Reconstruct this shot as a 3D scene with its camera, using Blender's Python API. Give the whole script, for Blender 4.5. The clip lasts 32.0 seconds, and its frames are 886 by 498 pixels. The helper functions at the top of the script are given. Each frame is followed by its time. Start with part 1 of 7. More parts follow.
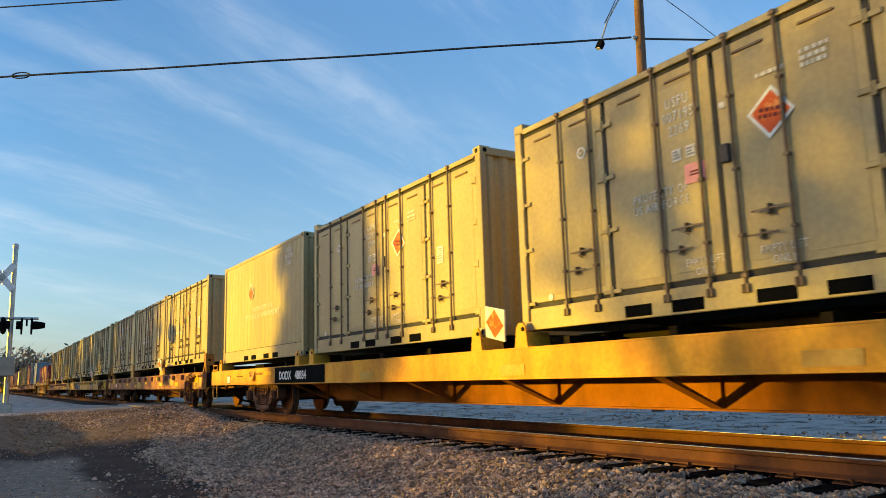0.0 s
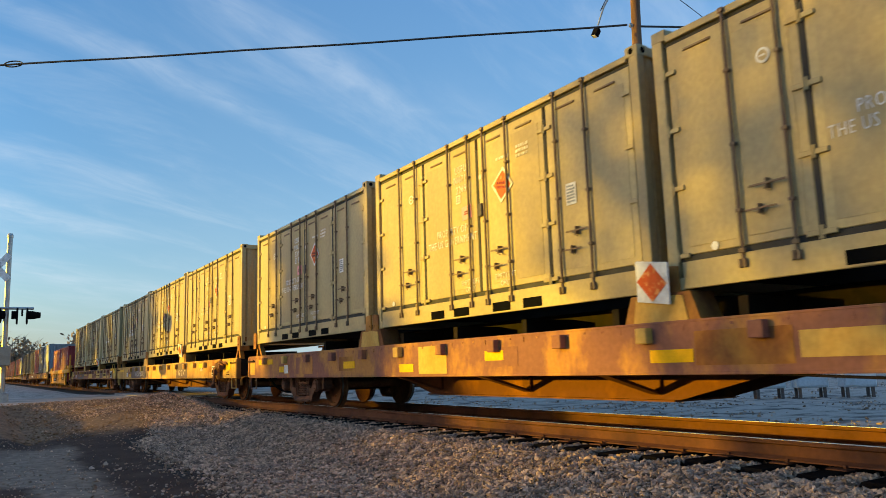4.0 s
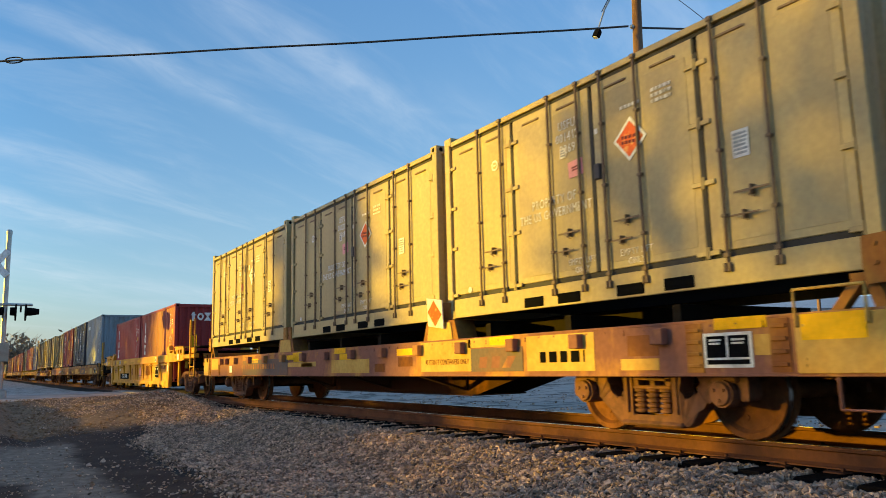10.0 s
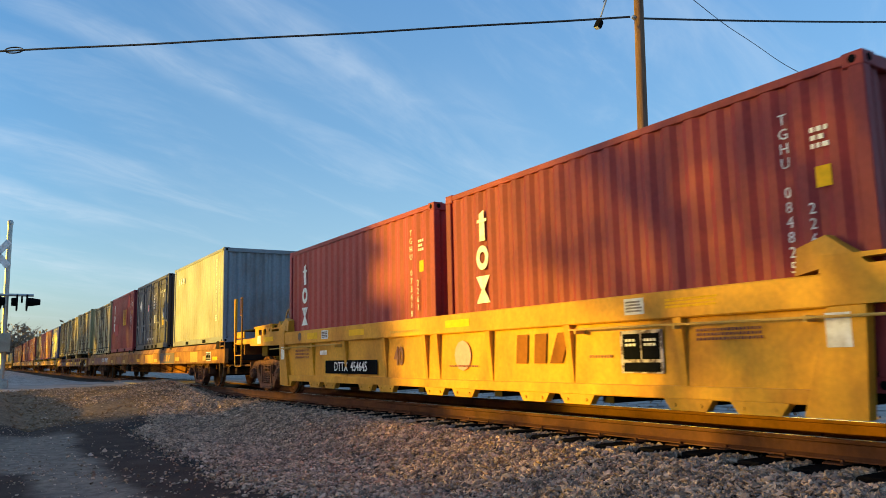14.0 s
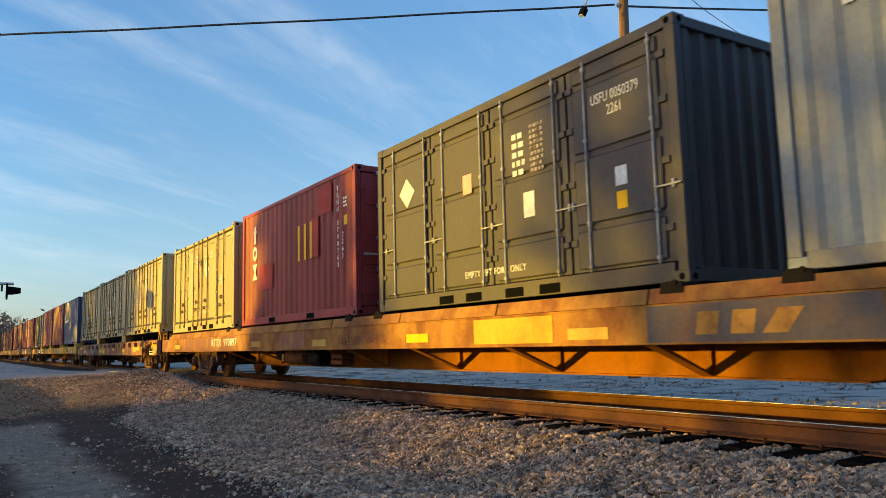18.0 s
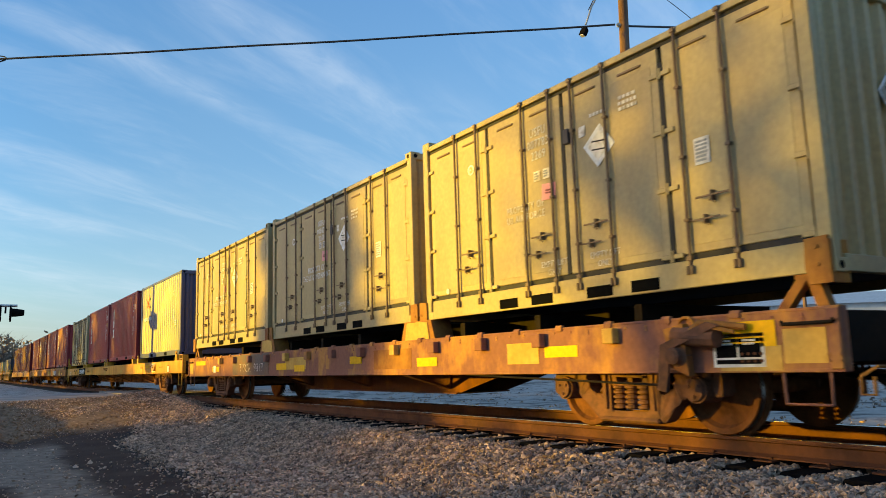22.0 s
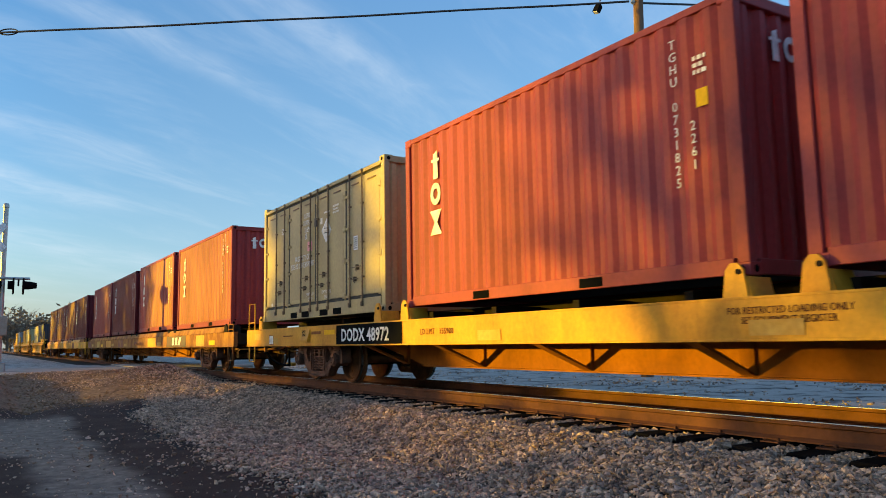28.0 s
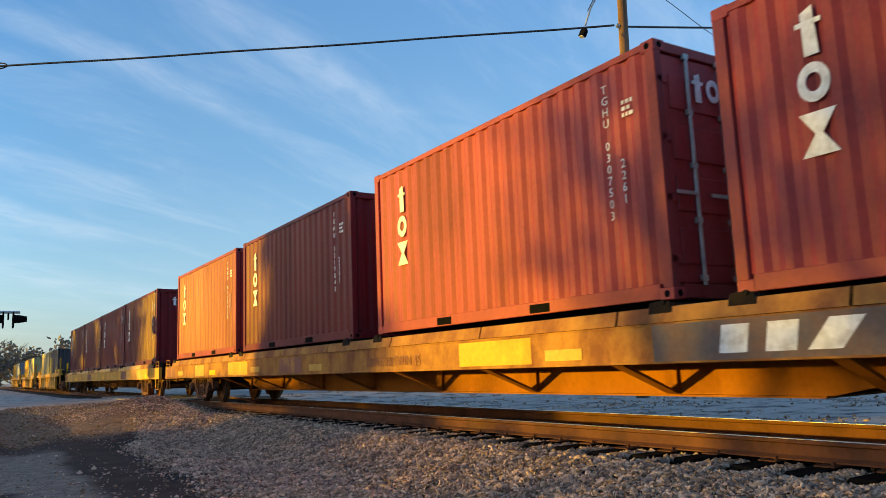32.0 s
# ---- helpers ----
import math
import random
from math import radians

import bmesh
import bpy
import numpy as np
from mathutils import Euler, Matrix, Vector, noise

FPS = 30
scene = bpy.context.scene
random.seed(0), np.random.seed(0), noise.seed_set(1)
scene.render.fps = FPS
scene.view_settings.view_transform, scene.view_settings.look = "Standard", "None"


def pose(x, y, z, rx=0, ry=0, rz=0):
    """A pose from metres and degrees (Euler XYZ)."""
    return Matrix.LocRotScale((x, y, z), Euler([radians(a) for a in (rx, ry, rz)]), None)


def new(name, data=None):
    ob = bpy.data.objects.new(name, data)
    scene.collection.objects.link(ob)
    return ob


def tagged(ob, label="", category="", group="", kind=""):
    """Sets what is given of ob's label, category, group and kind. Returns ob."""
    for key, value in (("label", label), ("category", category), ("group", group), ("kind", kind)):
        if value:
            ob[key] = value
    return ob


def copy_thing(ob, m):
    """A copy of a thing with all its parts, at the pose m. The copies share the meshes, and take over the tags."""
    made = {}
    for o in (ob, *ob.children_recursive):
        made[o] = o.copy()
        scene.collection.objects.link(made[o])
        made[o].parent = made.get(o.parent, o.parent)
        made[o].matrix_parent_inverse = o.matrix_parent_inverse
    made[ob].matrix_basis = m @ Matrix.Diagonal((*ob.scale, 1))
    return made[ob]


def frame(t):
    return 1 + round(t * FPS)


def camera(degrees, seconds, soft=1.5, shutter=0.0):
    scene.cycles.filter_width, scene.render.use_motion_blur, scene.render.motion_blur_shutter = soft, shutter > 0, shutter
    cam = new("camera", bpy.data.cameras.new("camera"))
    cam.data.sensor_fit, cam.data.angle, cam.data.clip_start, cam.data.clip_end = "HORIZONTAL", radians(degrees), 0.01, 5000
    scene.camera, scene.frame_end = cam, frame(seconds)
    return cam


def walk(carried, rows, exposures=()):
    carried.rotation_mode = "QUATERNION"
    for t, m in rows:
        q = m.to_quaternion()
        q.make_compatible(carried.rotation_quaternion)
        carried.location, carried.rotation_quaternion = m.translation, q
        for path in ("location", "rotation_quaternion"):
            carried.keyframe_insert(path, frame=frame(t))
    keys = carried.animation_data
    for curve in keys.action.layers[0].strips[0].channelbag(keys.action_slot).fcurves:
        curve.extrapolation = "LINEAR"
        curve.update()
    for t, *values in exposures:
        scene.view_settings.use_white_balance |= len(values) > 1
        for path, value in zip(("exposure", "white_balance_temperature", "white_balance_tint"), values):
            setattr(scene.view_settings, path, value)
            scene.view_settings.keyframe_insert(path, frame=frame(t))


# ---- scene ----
# Camera: held by a standing person beside the line; the track runs along +y, the train comes towards -y.
EYE_Z = 0.742
VIEW = [
(0, -31.24, 9.56, 1.64), (0.5, -31.25, 9.51, 1.81), (1, -31.26, 9.31, 1.67), (1.5, -31.33, 9.40, 1.72), (2, -31.34, 9.47, 1.81), 
(2.5, -31.41, 9.51, 1.88), (3, -31.54, 9.01, 1.81), (3.5, -31.51, 8.89, 1.81), (5.5, -31.68, 7.94, 1.85), (6, -31.59, 8.35, 1.63), 
(6.5, -31.57, 8.60, 1.56), (7, -31.64, 8.73, 1.62), (7.5, -31.68, 9.31, 1.96), (8, -31.61, 8.72, 1.78), (8.5, -31.98, 8.65, 1.88), 
(9, -31.99, 8.84, 1.79), (9.5, -31.92, 8.86, 1.70), (10, -31.58, 8.68, 1.37), (10.5, -31.51, 8.96, 1.48), (11, -31.53, 8.70, 1.46), 
(11.5, -31.76, 8.72, 1.42), (12, -31.48, 8.50, 1.45), (12.5, -31.50, 8.62, 1.32), (13, -31.66, 8.65, 1.50), (13.5, -31.50, 8.38, 1.26), 
(15.5, -31.69, 7.54, 1.77), (16, -31.82, 7.82, 1.50), (16.5, -31.84, 7.58, 1.31), (17, -32.36, 7.12, 1.52), (17.5, -32.55, 7.04, 1.43), 
(18, -32.67, 7.07, 1.45), (18.5, -32.88, 6.73, 1.40), (19, -32.36, 7.20, 1.26), (19.5, -32.28, 7.73, 1.40), (20, -32.24, 9.04, 1.95), 
(20.5, -32.34, 9.25, 2.00), (21, -32.22, 9.12, 1.94), (21.5, -32.26, 8.91, 1.89), (22, -32.48, 8.54, 1.78), (22.5, -32.46, 8.15, 1.66), 
(23, -32.51, 7.99, 1.66), (23.5, -32.37, 7.78, 1.38), (24, -32.22, 7.91, 1.53), (24.5, -32.15, 8.09, 1.63), (25, -31.72, 7.67, 1.28), 
(25.5, -32.15, 8.04, 1.46), (27.5, -31.81, 7.17, 1.19), (28, -31.71, 6.88, 1.06), (28.5, -31.36, 6.10, 1.14), (29, -31.95, 6.92, 1.30), 
(29.5, -32.04, 7.60, 1.68), (30, -32.21, 8.07, 1.85), (30.5, -32.42, 8.69, 2.19), (31, -32.41, 8.61, 2.11), (31.5, -32.51, 8.61, 2.04), 
(32, -32.36, 8.72, 2.32), ]


def aim(yaw, pitch, roll):
    return pose(0, 0, EYE_Z, 90 + pitch, 0, yaw) @ pose(0, 0, 0, 0, 0, -roll)


cam = camera(60.57, 32.0, soft=0.5, shutter=0.15)
walk(cam, [(t, aim(a, b, c)) for t, a, b, c in VIEW], [(0, 1.06), (3, 1.0), (13, 1.0), (16, 1.1), (32, 1.1)])

TRACK_X = 6.833


def gone(t):
    """How far the train has come by t seconds."""
    s = t - 16.0
    return 5.7534 * s - 0.010419 * s * s - 0.0001807 * s ** 3

# ---- light ----
SUN_TO = Vector((-0.853, 0.512, 0.077)).normalized()
world = bpy.data.worlds.new("sky")
scene.world = world
world.use_nodes = True
wn, wl = world.node_tree.nodes, world.node_tree.links
wn.clear()
w_out = wn.new("ShaderNodeOutputWorld")
w_bg = wn.new("ShaderNodeBackground")
w_sky = wn.new("ShaderNodeTexSky")
w_sky.sky_type = "NISHITA"
w_sky.sun_disc = False
w_sky.sun_elevation = radians(7.0)
w_sky.sun_rotation = math.atan2(SUN_TO.x, SUN_TO.y)
w_sky.air_density, w_sky.dust_density, w_sky.ozone_density = 1.0, 1.8, 3.2
w_co = wn.new("ShaderNodeTexCoord")


def node(kind, *ins, op=None):
    """A node of the world's tree with its inputs linked or set; its first output."""
    q = wn.new(kind)
    if op:
        q.operation = op
    for i, v in enumerate(ins):
        if v is None:
            continue
        if isinstance(v, bpy.types.NodeSocket):
            wl.new(v, q.inputs[i])
        else:
            q.inputs[i].default_value = v
    return q.outputs[0]


def calc(op, *ins):
    return node("ShaderNodeMath", *ins, op=op)


def cirrus():
    """Thin cirrus on a high flat layer: faint wisps everywhere and a few long drawn-out streaks."""
    sep = wn.new("ShaderNodeSeparateXYZ")
    wl.new(w_co.outputs["Generated"], sep.inputs[0])
    lift = calc("ADD", sep.outputs["Z"], 0.16)
    x, y = calc("DIVIDE", sep.outputs["X"], lift), calc("DIVIDE", sep.outputs["Y"], lift)
    c, d = math.cos(CLOUD_TURN), math.sin(CLOUD_TURN)
    along = calc("ADD", calc("MULTIPLY", x, c), calc("MULTIPLY", y, d))
    across = calc("SUBTRACT", calc("MULTIPLY", y, c), calc("MULTIPLY", x, d))
    flat = node("ShaderNodeCombineXYZ", along, across, 0.0)

    def drift(sx, sy, scale, detail, rough, shift, warp):
        mp = wn.new("ShaderNodeMapping")
        mp.inputs["Scale"].default_value = (sx, sy, 1.0)
        mp.inputs["Location"].default_value = (shift, shift * 0.6, shift * 1.7)
        wl.new(flat, mp.inputs[0])
        n1 = wn.new("ShaderNodeTexNoise")
        for k, v in (("Scale", scale), ("Detail", detail), ("Roughness", rough), ("Distortion", warp)):
            n1.inputs[k].default_value = v
        wl.new(mp.outputs[0], n1.inputs[0])
        return n1.outputs["Fac"]

    def clamp(v, lo, hi):
        q = wn.new("ShaderNodeMapRange")
        q.interpolation_type = "SMOOTHSTEP"
        q.inputs[1].default_value, q.inputs[2].default_value = lo, hi
        wl.new(v, q.inputs[0])
        return q.outputs[0]

    wisp, lump = drift(0.8, 2.6, 1.6, 6.0, 0.62, 3.7, 0.5), drift(2.6, 6.0, 1.5, 6.0, 0.6, 9.1, 0.8)
    total = calc("MULTIPLY", clamp(wisp, 0.45, 0.85), 0.26)
    wob = calc("MULTIPLY_ADD", drift(1.6, 1.6, 1.5, 4.0, 0.6, 5.0, 0.3), 0.16, -0.08)
    for mid, wide, start, end, gain in CIRRUS:
        off = calc("ABSOLUTE", calc("ADD", calc("SUBTRACT", across, mid), wob))
        body = calc("SUBTRACT", 1.0, clamp(off, 0.0, wide))
        ends = calc("MULTIPLY", clamp(along, start - 0.22, start + 0.12), calc("SUBTRACT", 1.0, clamp(along, end - 0.12, end + 0.22)))
        puff = calc("MULTIPLY_ADD", clamp(lump, 0.25, 0.7), 0.8, 0.2)
        total = calc("ADD", total, calc("MULTIPLY", calc("MULTIPLY", body, ends), calc("MULTIPLY", puff, gain)))
    return calc("MINIMUM", total, 0.8), sep.outputs["Z"]


CLOUD_TURN = radians(25)
# middle line, half width, start, end, strength of each streak
CIRRUS = ((1.13, 0.085, 0.88, 1.60, 0.26), (1.47, 0.10, 0.92, 1.30, 0.24), (1.45, 0.08, 0.62, 0.95, 0.24), (2.09, 0.14, 0.95, 1.40, 0.22),
          (2.51, 0.16, 1.1, 1.6, 0.30), (1.0, 0.14, 1.6, 2.1, 0.12), (3.1, 0.25, 1.4, 2.6, 0.2), (0.4, 0.12, 0.2, 1.6, 0.2), (-0.8, 0.2, -1.0, 0.6, 0.25))
w_cloud, w_up = cirrus()
w_hue = wn.new("ShaderNodeHueSaturation")
w_hue.inputs["Saturation"].default_value = 1.25
wl.new(w_sky.outputs[0], w_hue.inputs["Color"])
w_grade = wn.new("ShaderNodeValToRGB")
w_grade.color_ramp.elements[0].color = (1.65, 2.25, 2.5, 1)
w_grade.color_ramp.elements[1].color = (0.52, 1.26, 2.65, 1)
for k, c in ((0.10, (1.24, 2.03, 2.55, 1)), (0.26, (0.71, 1.46, 2.32, 1)), (0.45, (0.49, 1.14, 2.12, 1))):
    w_grade.color_ramp.elements.new(k).color = c
wl.new(w_up, w_grade.inputs[0])
w_even = wn.new("ShaderNodeMixRGB")
w_side = wn.new("ShaderNodeMapRange")
w_sunward = wn.new("ShaderNodeVectorMath")
w_sunward.operation = "DOT_PRODUCT"
w_sunward.inputs[1].default_value = SUN_TO
wl.new(w_co.outputs["Generated"], w_sunward.inputs[0])
w_away = wn.new("ShaderNodeMapRange")
for k, v in ((1, 0.30), (2, 0.80), (3, 0.80), (4, 0.0)):
    w_away.inputs[k].default_value = v
wl.new(w_sunward.outputs["Value"], w_away.inputs[0])
wl.new(w_away.outputs[0], w_even.inputs[0])
wl.new(w_hue.outputs[0], w_even.inputs[1])
for k, v in ((1, -0.5), (2, 0.5), (3, 1.12), (4, 0.80)):
    w_side.inputs[k].default_value = v
wl.new(w_sunward.outputs["Value"], w_side.inputs[0])
w_deep = wn.new("ShaderNodeVectorMath")
w_deep.operation = "SCALE"
wl.new(w_grade.outputs[0], w_deep.inputs[0])
wl.new(w_side.outputs[0], w_deep.inputs["Scale"])
wl.new(w_deep.outputs[0], w_even.inputs[2])
w_mix = wn.new("ShaderNodeMixRGB")
wl.new(w_cloud, w_mix.inputs[0])
wl.new(w_even.outputs[0], w_mix.inputs[1])
w_mix.inputs[2].default_value = (2.2, 2.55, 2.85, 1)
wl.new(w_mix.outputs[0], w_bg.inputs["Color"])
w_bg.inputs["Strength"].default_value = 0.175
wl.new(w_bg.outputs[0], w_out.inputs["Surface"])

sun = new("sun", bpy.data.lights.new("sun", "SUN"))
sun.data.energy = 4.1
sun.data.angle = radians(0.7)
sun.data.color = (1.0, 0.65, 0.015)
sun.rotation_mode = "QUATERNION"
sun.rotation_quaternion = SUN_TO.to_track_quat("Z", "Y")
scene.view_settings.use_white_balance = True
scene.view_settings.white_balance_temperature = 6700
scene.view_settings.white_balance_tint = 13


# ---- materials ----
def surface(name, base, rough=0.6, metal=0.0, other=None, amount=0.5, size=1.2, fine=18.0, bump=0.15, streak=1.0,
            vary=0.0, spread=0.12, spec=0.5, island=False):
    """Base colour with wear of another colour in patches (size: patches a metre, streak: stretched upright), fine grain and relief."""
    m = bpy.data.materials.new(name)
    m.use_nodes = True
    n, l = m.node_tree.nodes, m.node_tree.links
    b = n["Principled BSDF"]
    co, inf = n.new("ShaderNodeTexCoord"), n.new("ShaderNodeObjectInfo")
    off = n.new("ShaderNodeVectorMath")
    off.operation = "MULTIPLY_ADD"
    off.inputs[0].default_value = (37.0, 53.0, 19.0)
    wl_ = n.new("ShaderNodeCombineXYZ")
    for i in range(3):
        l.new(inf.outputs["Random"], wl_.inputs[i])
    l.new(wl_.outputs[0], off.inputs[1])
    l.new(co.outputs["Object"], off.inputs[2])
    mp = n.new("ShaderNodeMapping")
    mp.inputs["Scale"].default_value = (1, 1, 1 / streak)
    l.new(off.outputs[0], mp.inputs[0])
    big = n.new("ShaderNodeTexNoise")
    big.inputs["Scale"].default_value, big.inputs["Detail"].default_value = size, 7.0
    big.inputs["Roughness"].default_value = 0.62
    l.new(mp.outputs[0], big.inputs[0])
    small = n.new("ShaderNodeTexNoise")
    small.inputs["Scale"].default_value, small.inputs["Detail"].default_value = fine, 5.0
    l.new(off.outputs[0], small.inputs[0])
    ramp = n.new("ShaderNodeValToRGB")
    edge = 0.74 - 0.42 * amount
    ramp.color_ramp.elements[0].position = max(0.0, edge - spread)
    ramp.color_ramp.elements[1].position = min(1.0, edge + spread)
    l.new(big.outputs["Fac"], ramp.inputs[0])
    mix = n.new("ShaderNodeMixRGB")
    mix.inputs[1].default_value = (*base, 1)
    mix.inputs[2].default_value = (*(other or [c * 0.7 for c in base]), 1)
    l.new(ramp.outputs[0], mix.inputs[0])
    gr = n.new("ShaderNodeMath")
    gr.operation = "MULTIPLY_ADD"
    gr.inputs[1].default_value, gr.inputs[2].default_value = 0.5, 0.75
    l.new(small.outputs["Fac"], gr.inputs[0])
    val = gr.outputs[0]
    if vary:
        v1 = n.new("ShaderNodeMath")
        v1.operation = "MULTIPLY_ADD"
        v1.inputs[1].default_value, v1.inputs[2].default_value = vary, 1 - vary / 2
        l.new(n.new("ShaderNodeNewGeometry").outputs["Random Per Island"] if island else inf.outputs["Random"], v1.inputs[0])
        v2 = n.new("ShaderNodeMath")
        v2.operation = "MULTIPLY"
        l.new(val, v2.inputs[0])
        l.new(v1.outputs[0], v2.inputs[1])
        val = v2.outputs[0]
    hsv = n.new("ShaderNodeHueSaturation")
    l.new(mix.outputs[0], hsv.inputs["Color"])
    l.new(val, hsv.inputs["Value"])
    l.new(hsv.outputs[0], b.inputs["Base Color"])
    rr = n.new("ShaderNodeMath")
    rr.operation = "MULTIPLY_ADD"
    rr.inputs[1].default_value, rr.inputs[2].default_value = 0.3, rough - 0.15
    l.new(big.outputs["Fac"], rr.inputs[0])
    l.new(rr.outputs[0], b.inputs["Roughness"])
    b.inputs["Metallic"].default_value = metal
    b.inputs["Specular IOR Level"].default_value = spec
    if bump:
        bp = n.new("ShaderNodeBump")
        bp.inputs["Strength"].default_value, bp.inputs["Distance"].default_value = bump, 0.01
        l.new(small.outputs["Fac"], bp.inputs["Height"])
        l.new(bp.outputs[0], b.inputs["Normal"])
    return m


TAN = surface("tan_paint", (0.42, 0.325, 0.15), 0.55, other=(0.30, 0.22, 0.12), amount=0.36, size=0.8, streak=4.5, spread=0.2, vary=0.14, bump=0.05, spec=0.4)
TAN_DARK = surface("tan_seal", (0.022, 0.019, 0.016), 0.75, amount=0.4, size=4, bump=0.1)
STEEL_GREY = surface("rod_brown", (0.15, 0.085, 0.045), 0.6, 0.0, other=(0.22, 0.15, 0.07), amount=0.4, size=5, bump=0.05)
RED = surface("red_paint", (0.31, 0.043, 0.045), 0.52, other=(0.20, 0.031, 0.032), amount=0.42, size=0.8, streak=3.0, vary=0.25, bump=0.03, spec=0.18)
MAROON = surface("maroon_paint", (0.15, 0.020, 0.024), 0.5, other=(0.09, 0.016, 0.019), amount=0.42, size=0.8, streak=3.0, vary=0.15, bump=0.03, spec=0.12)
GREYBLUE = surface("grey_blue_paint", (0.22, 0.245, 0.265), 0.52, other=(0.165, 0.135, 0.115), amount=0.36, size=0.8, streak=1.6, bump=0.03, spec=0.4)
NAVY = surface("navy_paint", (0.028, 0.042, 0.125), 0.46, other=(0.055, 0.055, 0.10), amount=0.42, size=0.9, streak=3.0, bump=0.03, spec=0.6)
CHARCOAL = surface("charcoal_paint", (0.057, 0.049, 0.056), 0.55, other=(0.080, 0.065, 0.060), amount=0.4, size=1.2, streak=2.5, bump=0.03, spec=0.22)
YELLOW = surface("car_yellow", (0.68, 0.33, 0.030), 0.5, other=(0.42, 0.165, 0.022), amount=0.38, size=1.6, streak=2.2, vary=0.1, bump=0.05, spec=0.15, spread=0.16)
MARK_ORANGE = surface("faded_orange_mark", (0.56, 0.27, 0.055), 0.7, other=(0.36, 0.15, 0.04), amount=0.4, size=6, bump=0, spec=0.1)
PALE_YELLOW = surface("pale_yellow_repaint", (0.56, 0.35, 0.09), 0.65, other=(0.48, 0.27, 0.06), amount=0.4, size=2.5, bump=0.05, spec=0.12)
RUSTY = surface("rusted_yellow", (0.37, 0.17, 0.036), 0.75, other=(0.20, 0.075, 0.028), amount=0.56, size=1.7, streak=1.4, bump=0.2, spread=0.10, spec=0.15)
BROWN = surface("car_brown", (0.24, 0.105, 0.075), 0.8, other=(0.44, 0.21, 0.065), amount=0.46, size=1.3, streak=1.7, bump=0.2, spread=0.05, spec=0.15)
SILL_BROWN = surface("dark_brown_steel", (0.13, 0.05, 0.024), 0.85, other=(0.24, 0.09, 0.02), amount=0.35, size=1.6, streak=1.5, bump=0.2, spread=0.08, spec=0.1)
ORANGE_STEEL = surface("dusty_orange_steel", (0.30, 0.105, 0.016), 0.8, other=(0.15, 0.052, 0.012), amount=0.42, size=1.0, streak=2.0, bump=0.15, spec=0.1)
TRUCK = surface("cast_iron", (0.19, 0.09, 0.055), 0.9, other=(0.085, 0.048, 0.036), amount=0.5, size=4, bump=0.3, spec=0.06)
WHEEL = surface("wheel_steel", (0.20, 0.082, 0.035), 0.95, other=(0.11, 0.048, 0.024), amount=0.5, size=5, bump=0.2, spec=0.03)
TREAD = surface("worn_tread", (0.35, 0.33, 0.31), 0.3, 0.9, amount=0.3, size=6, bump=0.03)
# SILL_BROWN darkened to paint in a centre sill's shade; rust patches kept.
SHADED_SILL = surface("shaded_brown_steel", (0.05, 0.021, 0.012), 0.9, other=(0.16, 0.06, 0.018), amount=0.3, size=1.1, streak=1.5, bump=0.2, spread=0.05, spec=0.1)
# Dark steel, blackened further so undersides carry their shade in the colour.
UNDER = surface("shaded_dark_steel", (0.014, 0.011, 0.009), 0.9, other=(0.03, 0.019, 0.012), amount=0.4, size=3, bump=0.2, spec=0.1)
RAIL = surface("rail_rust", (0.125, 0.048, 0.025), 0.85, other=(0.08, 0.034, 0.021), amount=0.5, size=2.5, bump=0.15, spec=0.15)
SHINE = surface("rail_head", (0.50, 0.46, 0.42), 0.28, 0.95, amount=0.3, size=3, bump=0.02)
TIE = surface("creosoted_wood", (0.006, 0.005, 0.005), 0.95, other=(0.014, 0.012, 0.011), amount=0.35, size=3, bump=0.5, fine=30, spec=0.03)
STONE = surface("ballast_stone", (0.50, 0.335, 0.23), 0.9, other=(0.21, 0.145, 0.115), amount=0.5, size=6, bump=0.3, fine=60, vary=1.1, island=True, spec=0.05)
EARTH = surface("brown_earth", (0.32, 0.19, 0.105), 0.95, other=(0.13, 0.075, 0.046), amount=0.5, size=3, bump=0.6, fine=40, vary=0.5, island=True, spec=0.04)
# Bed under the stones, coloured dark to give the shade in their gaps.
GRAVEL = surface("shaded_ballast_bed", (0.036, 0.028, 0.024), 0.95, other=(0.075, 0.058, 0.048), amount=0.4, size=14, bump=0.9, fine=45, spec=0.05)
ROADTOP = surface("road_grey", (0.35, 0.285, 0.245), 0.9, other=(0.20, 0.163, 0.14), amount=0.45, size=0.7, bump=0.4, fine=50, spec=0.15)
DIRT = surface("dusty_lot", (0.43, 0.34, 0.28), 0.95, other=(0.12, 0.095, 0.08), amount=0.42, size=1.7, bump=0.9, fine=22, spec=0.05, spread=0.07)
POLEWOOD = surface("pole_wood", (0.22, 0.13, 0.085), 0.9, other=(0.10, 0.055, 0.034), amount=0.5, size=3, streak=9, bump=0.5, fine=25, spec=0.1)
CABLE = surface("cable_black", (0.012, 0.012, 0.014), 0.6, bump=0)
GALV = surface("galvanised", (0.42, 0.42, 0.40), 0.45, 0.6, other=(0.30, 0.29, 0.27), amount=0.4, size=5, bump=0.05)
WORN_YELLOW = surface("worn_yellow_paint", (0.58, 0.325, 0.085), 0.65, other=(0.27, 0.105, 0.03), amount=0.40, size=1.1, streak=2.4, bump=0.12, spread=0.08, spec=0.12)
ROD_GREY = surface("dull_grey_rod", (0.42, 0.39, 0.36), 0.6, other=(0.24, 0.20, 0.17), amount=0.45, size=4, bump=0.05, spec=0.2)
BLACK = surface("black_paint", (0.006, 0.006, 0.0065), 0.8, amount=0.4, size=3, bump=0.03, spec=0.02)
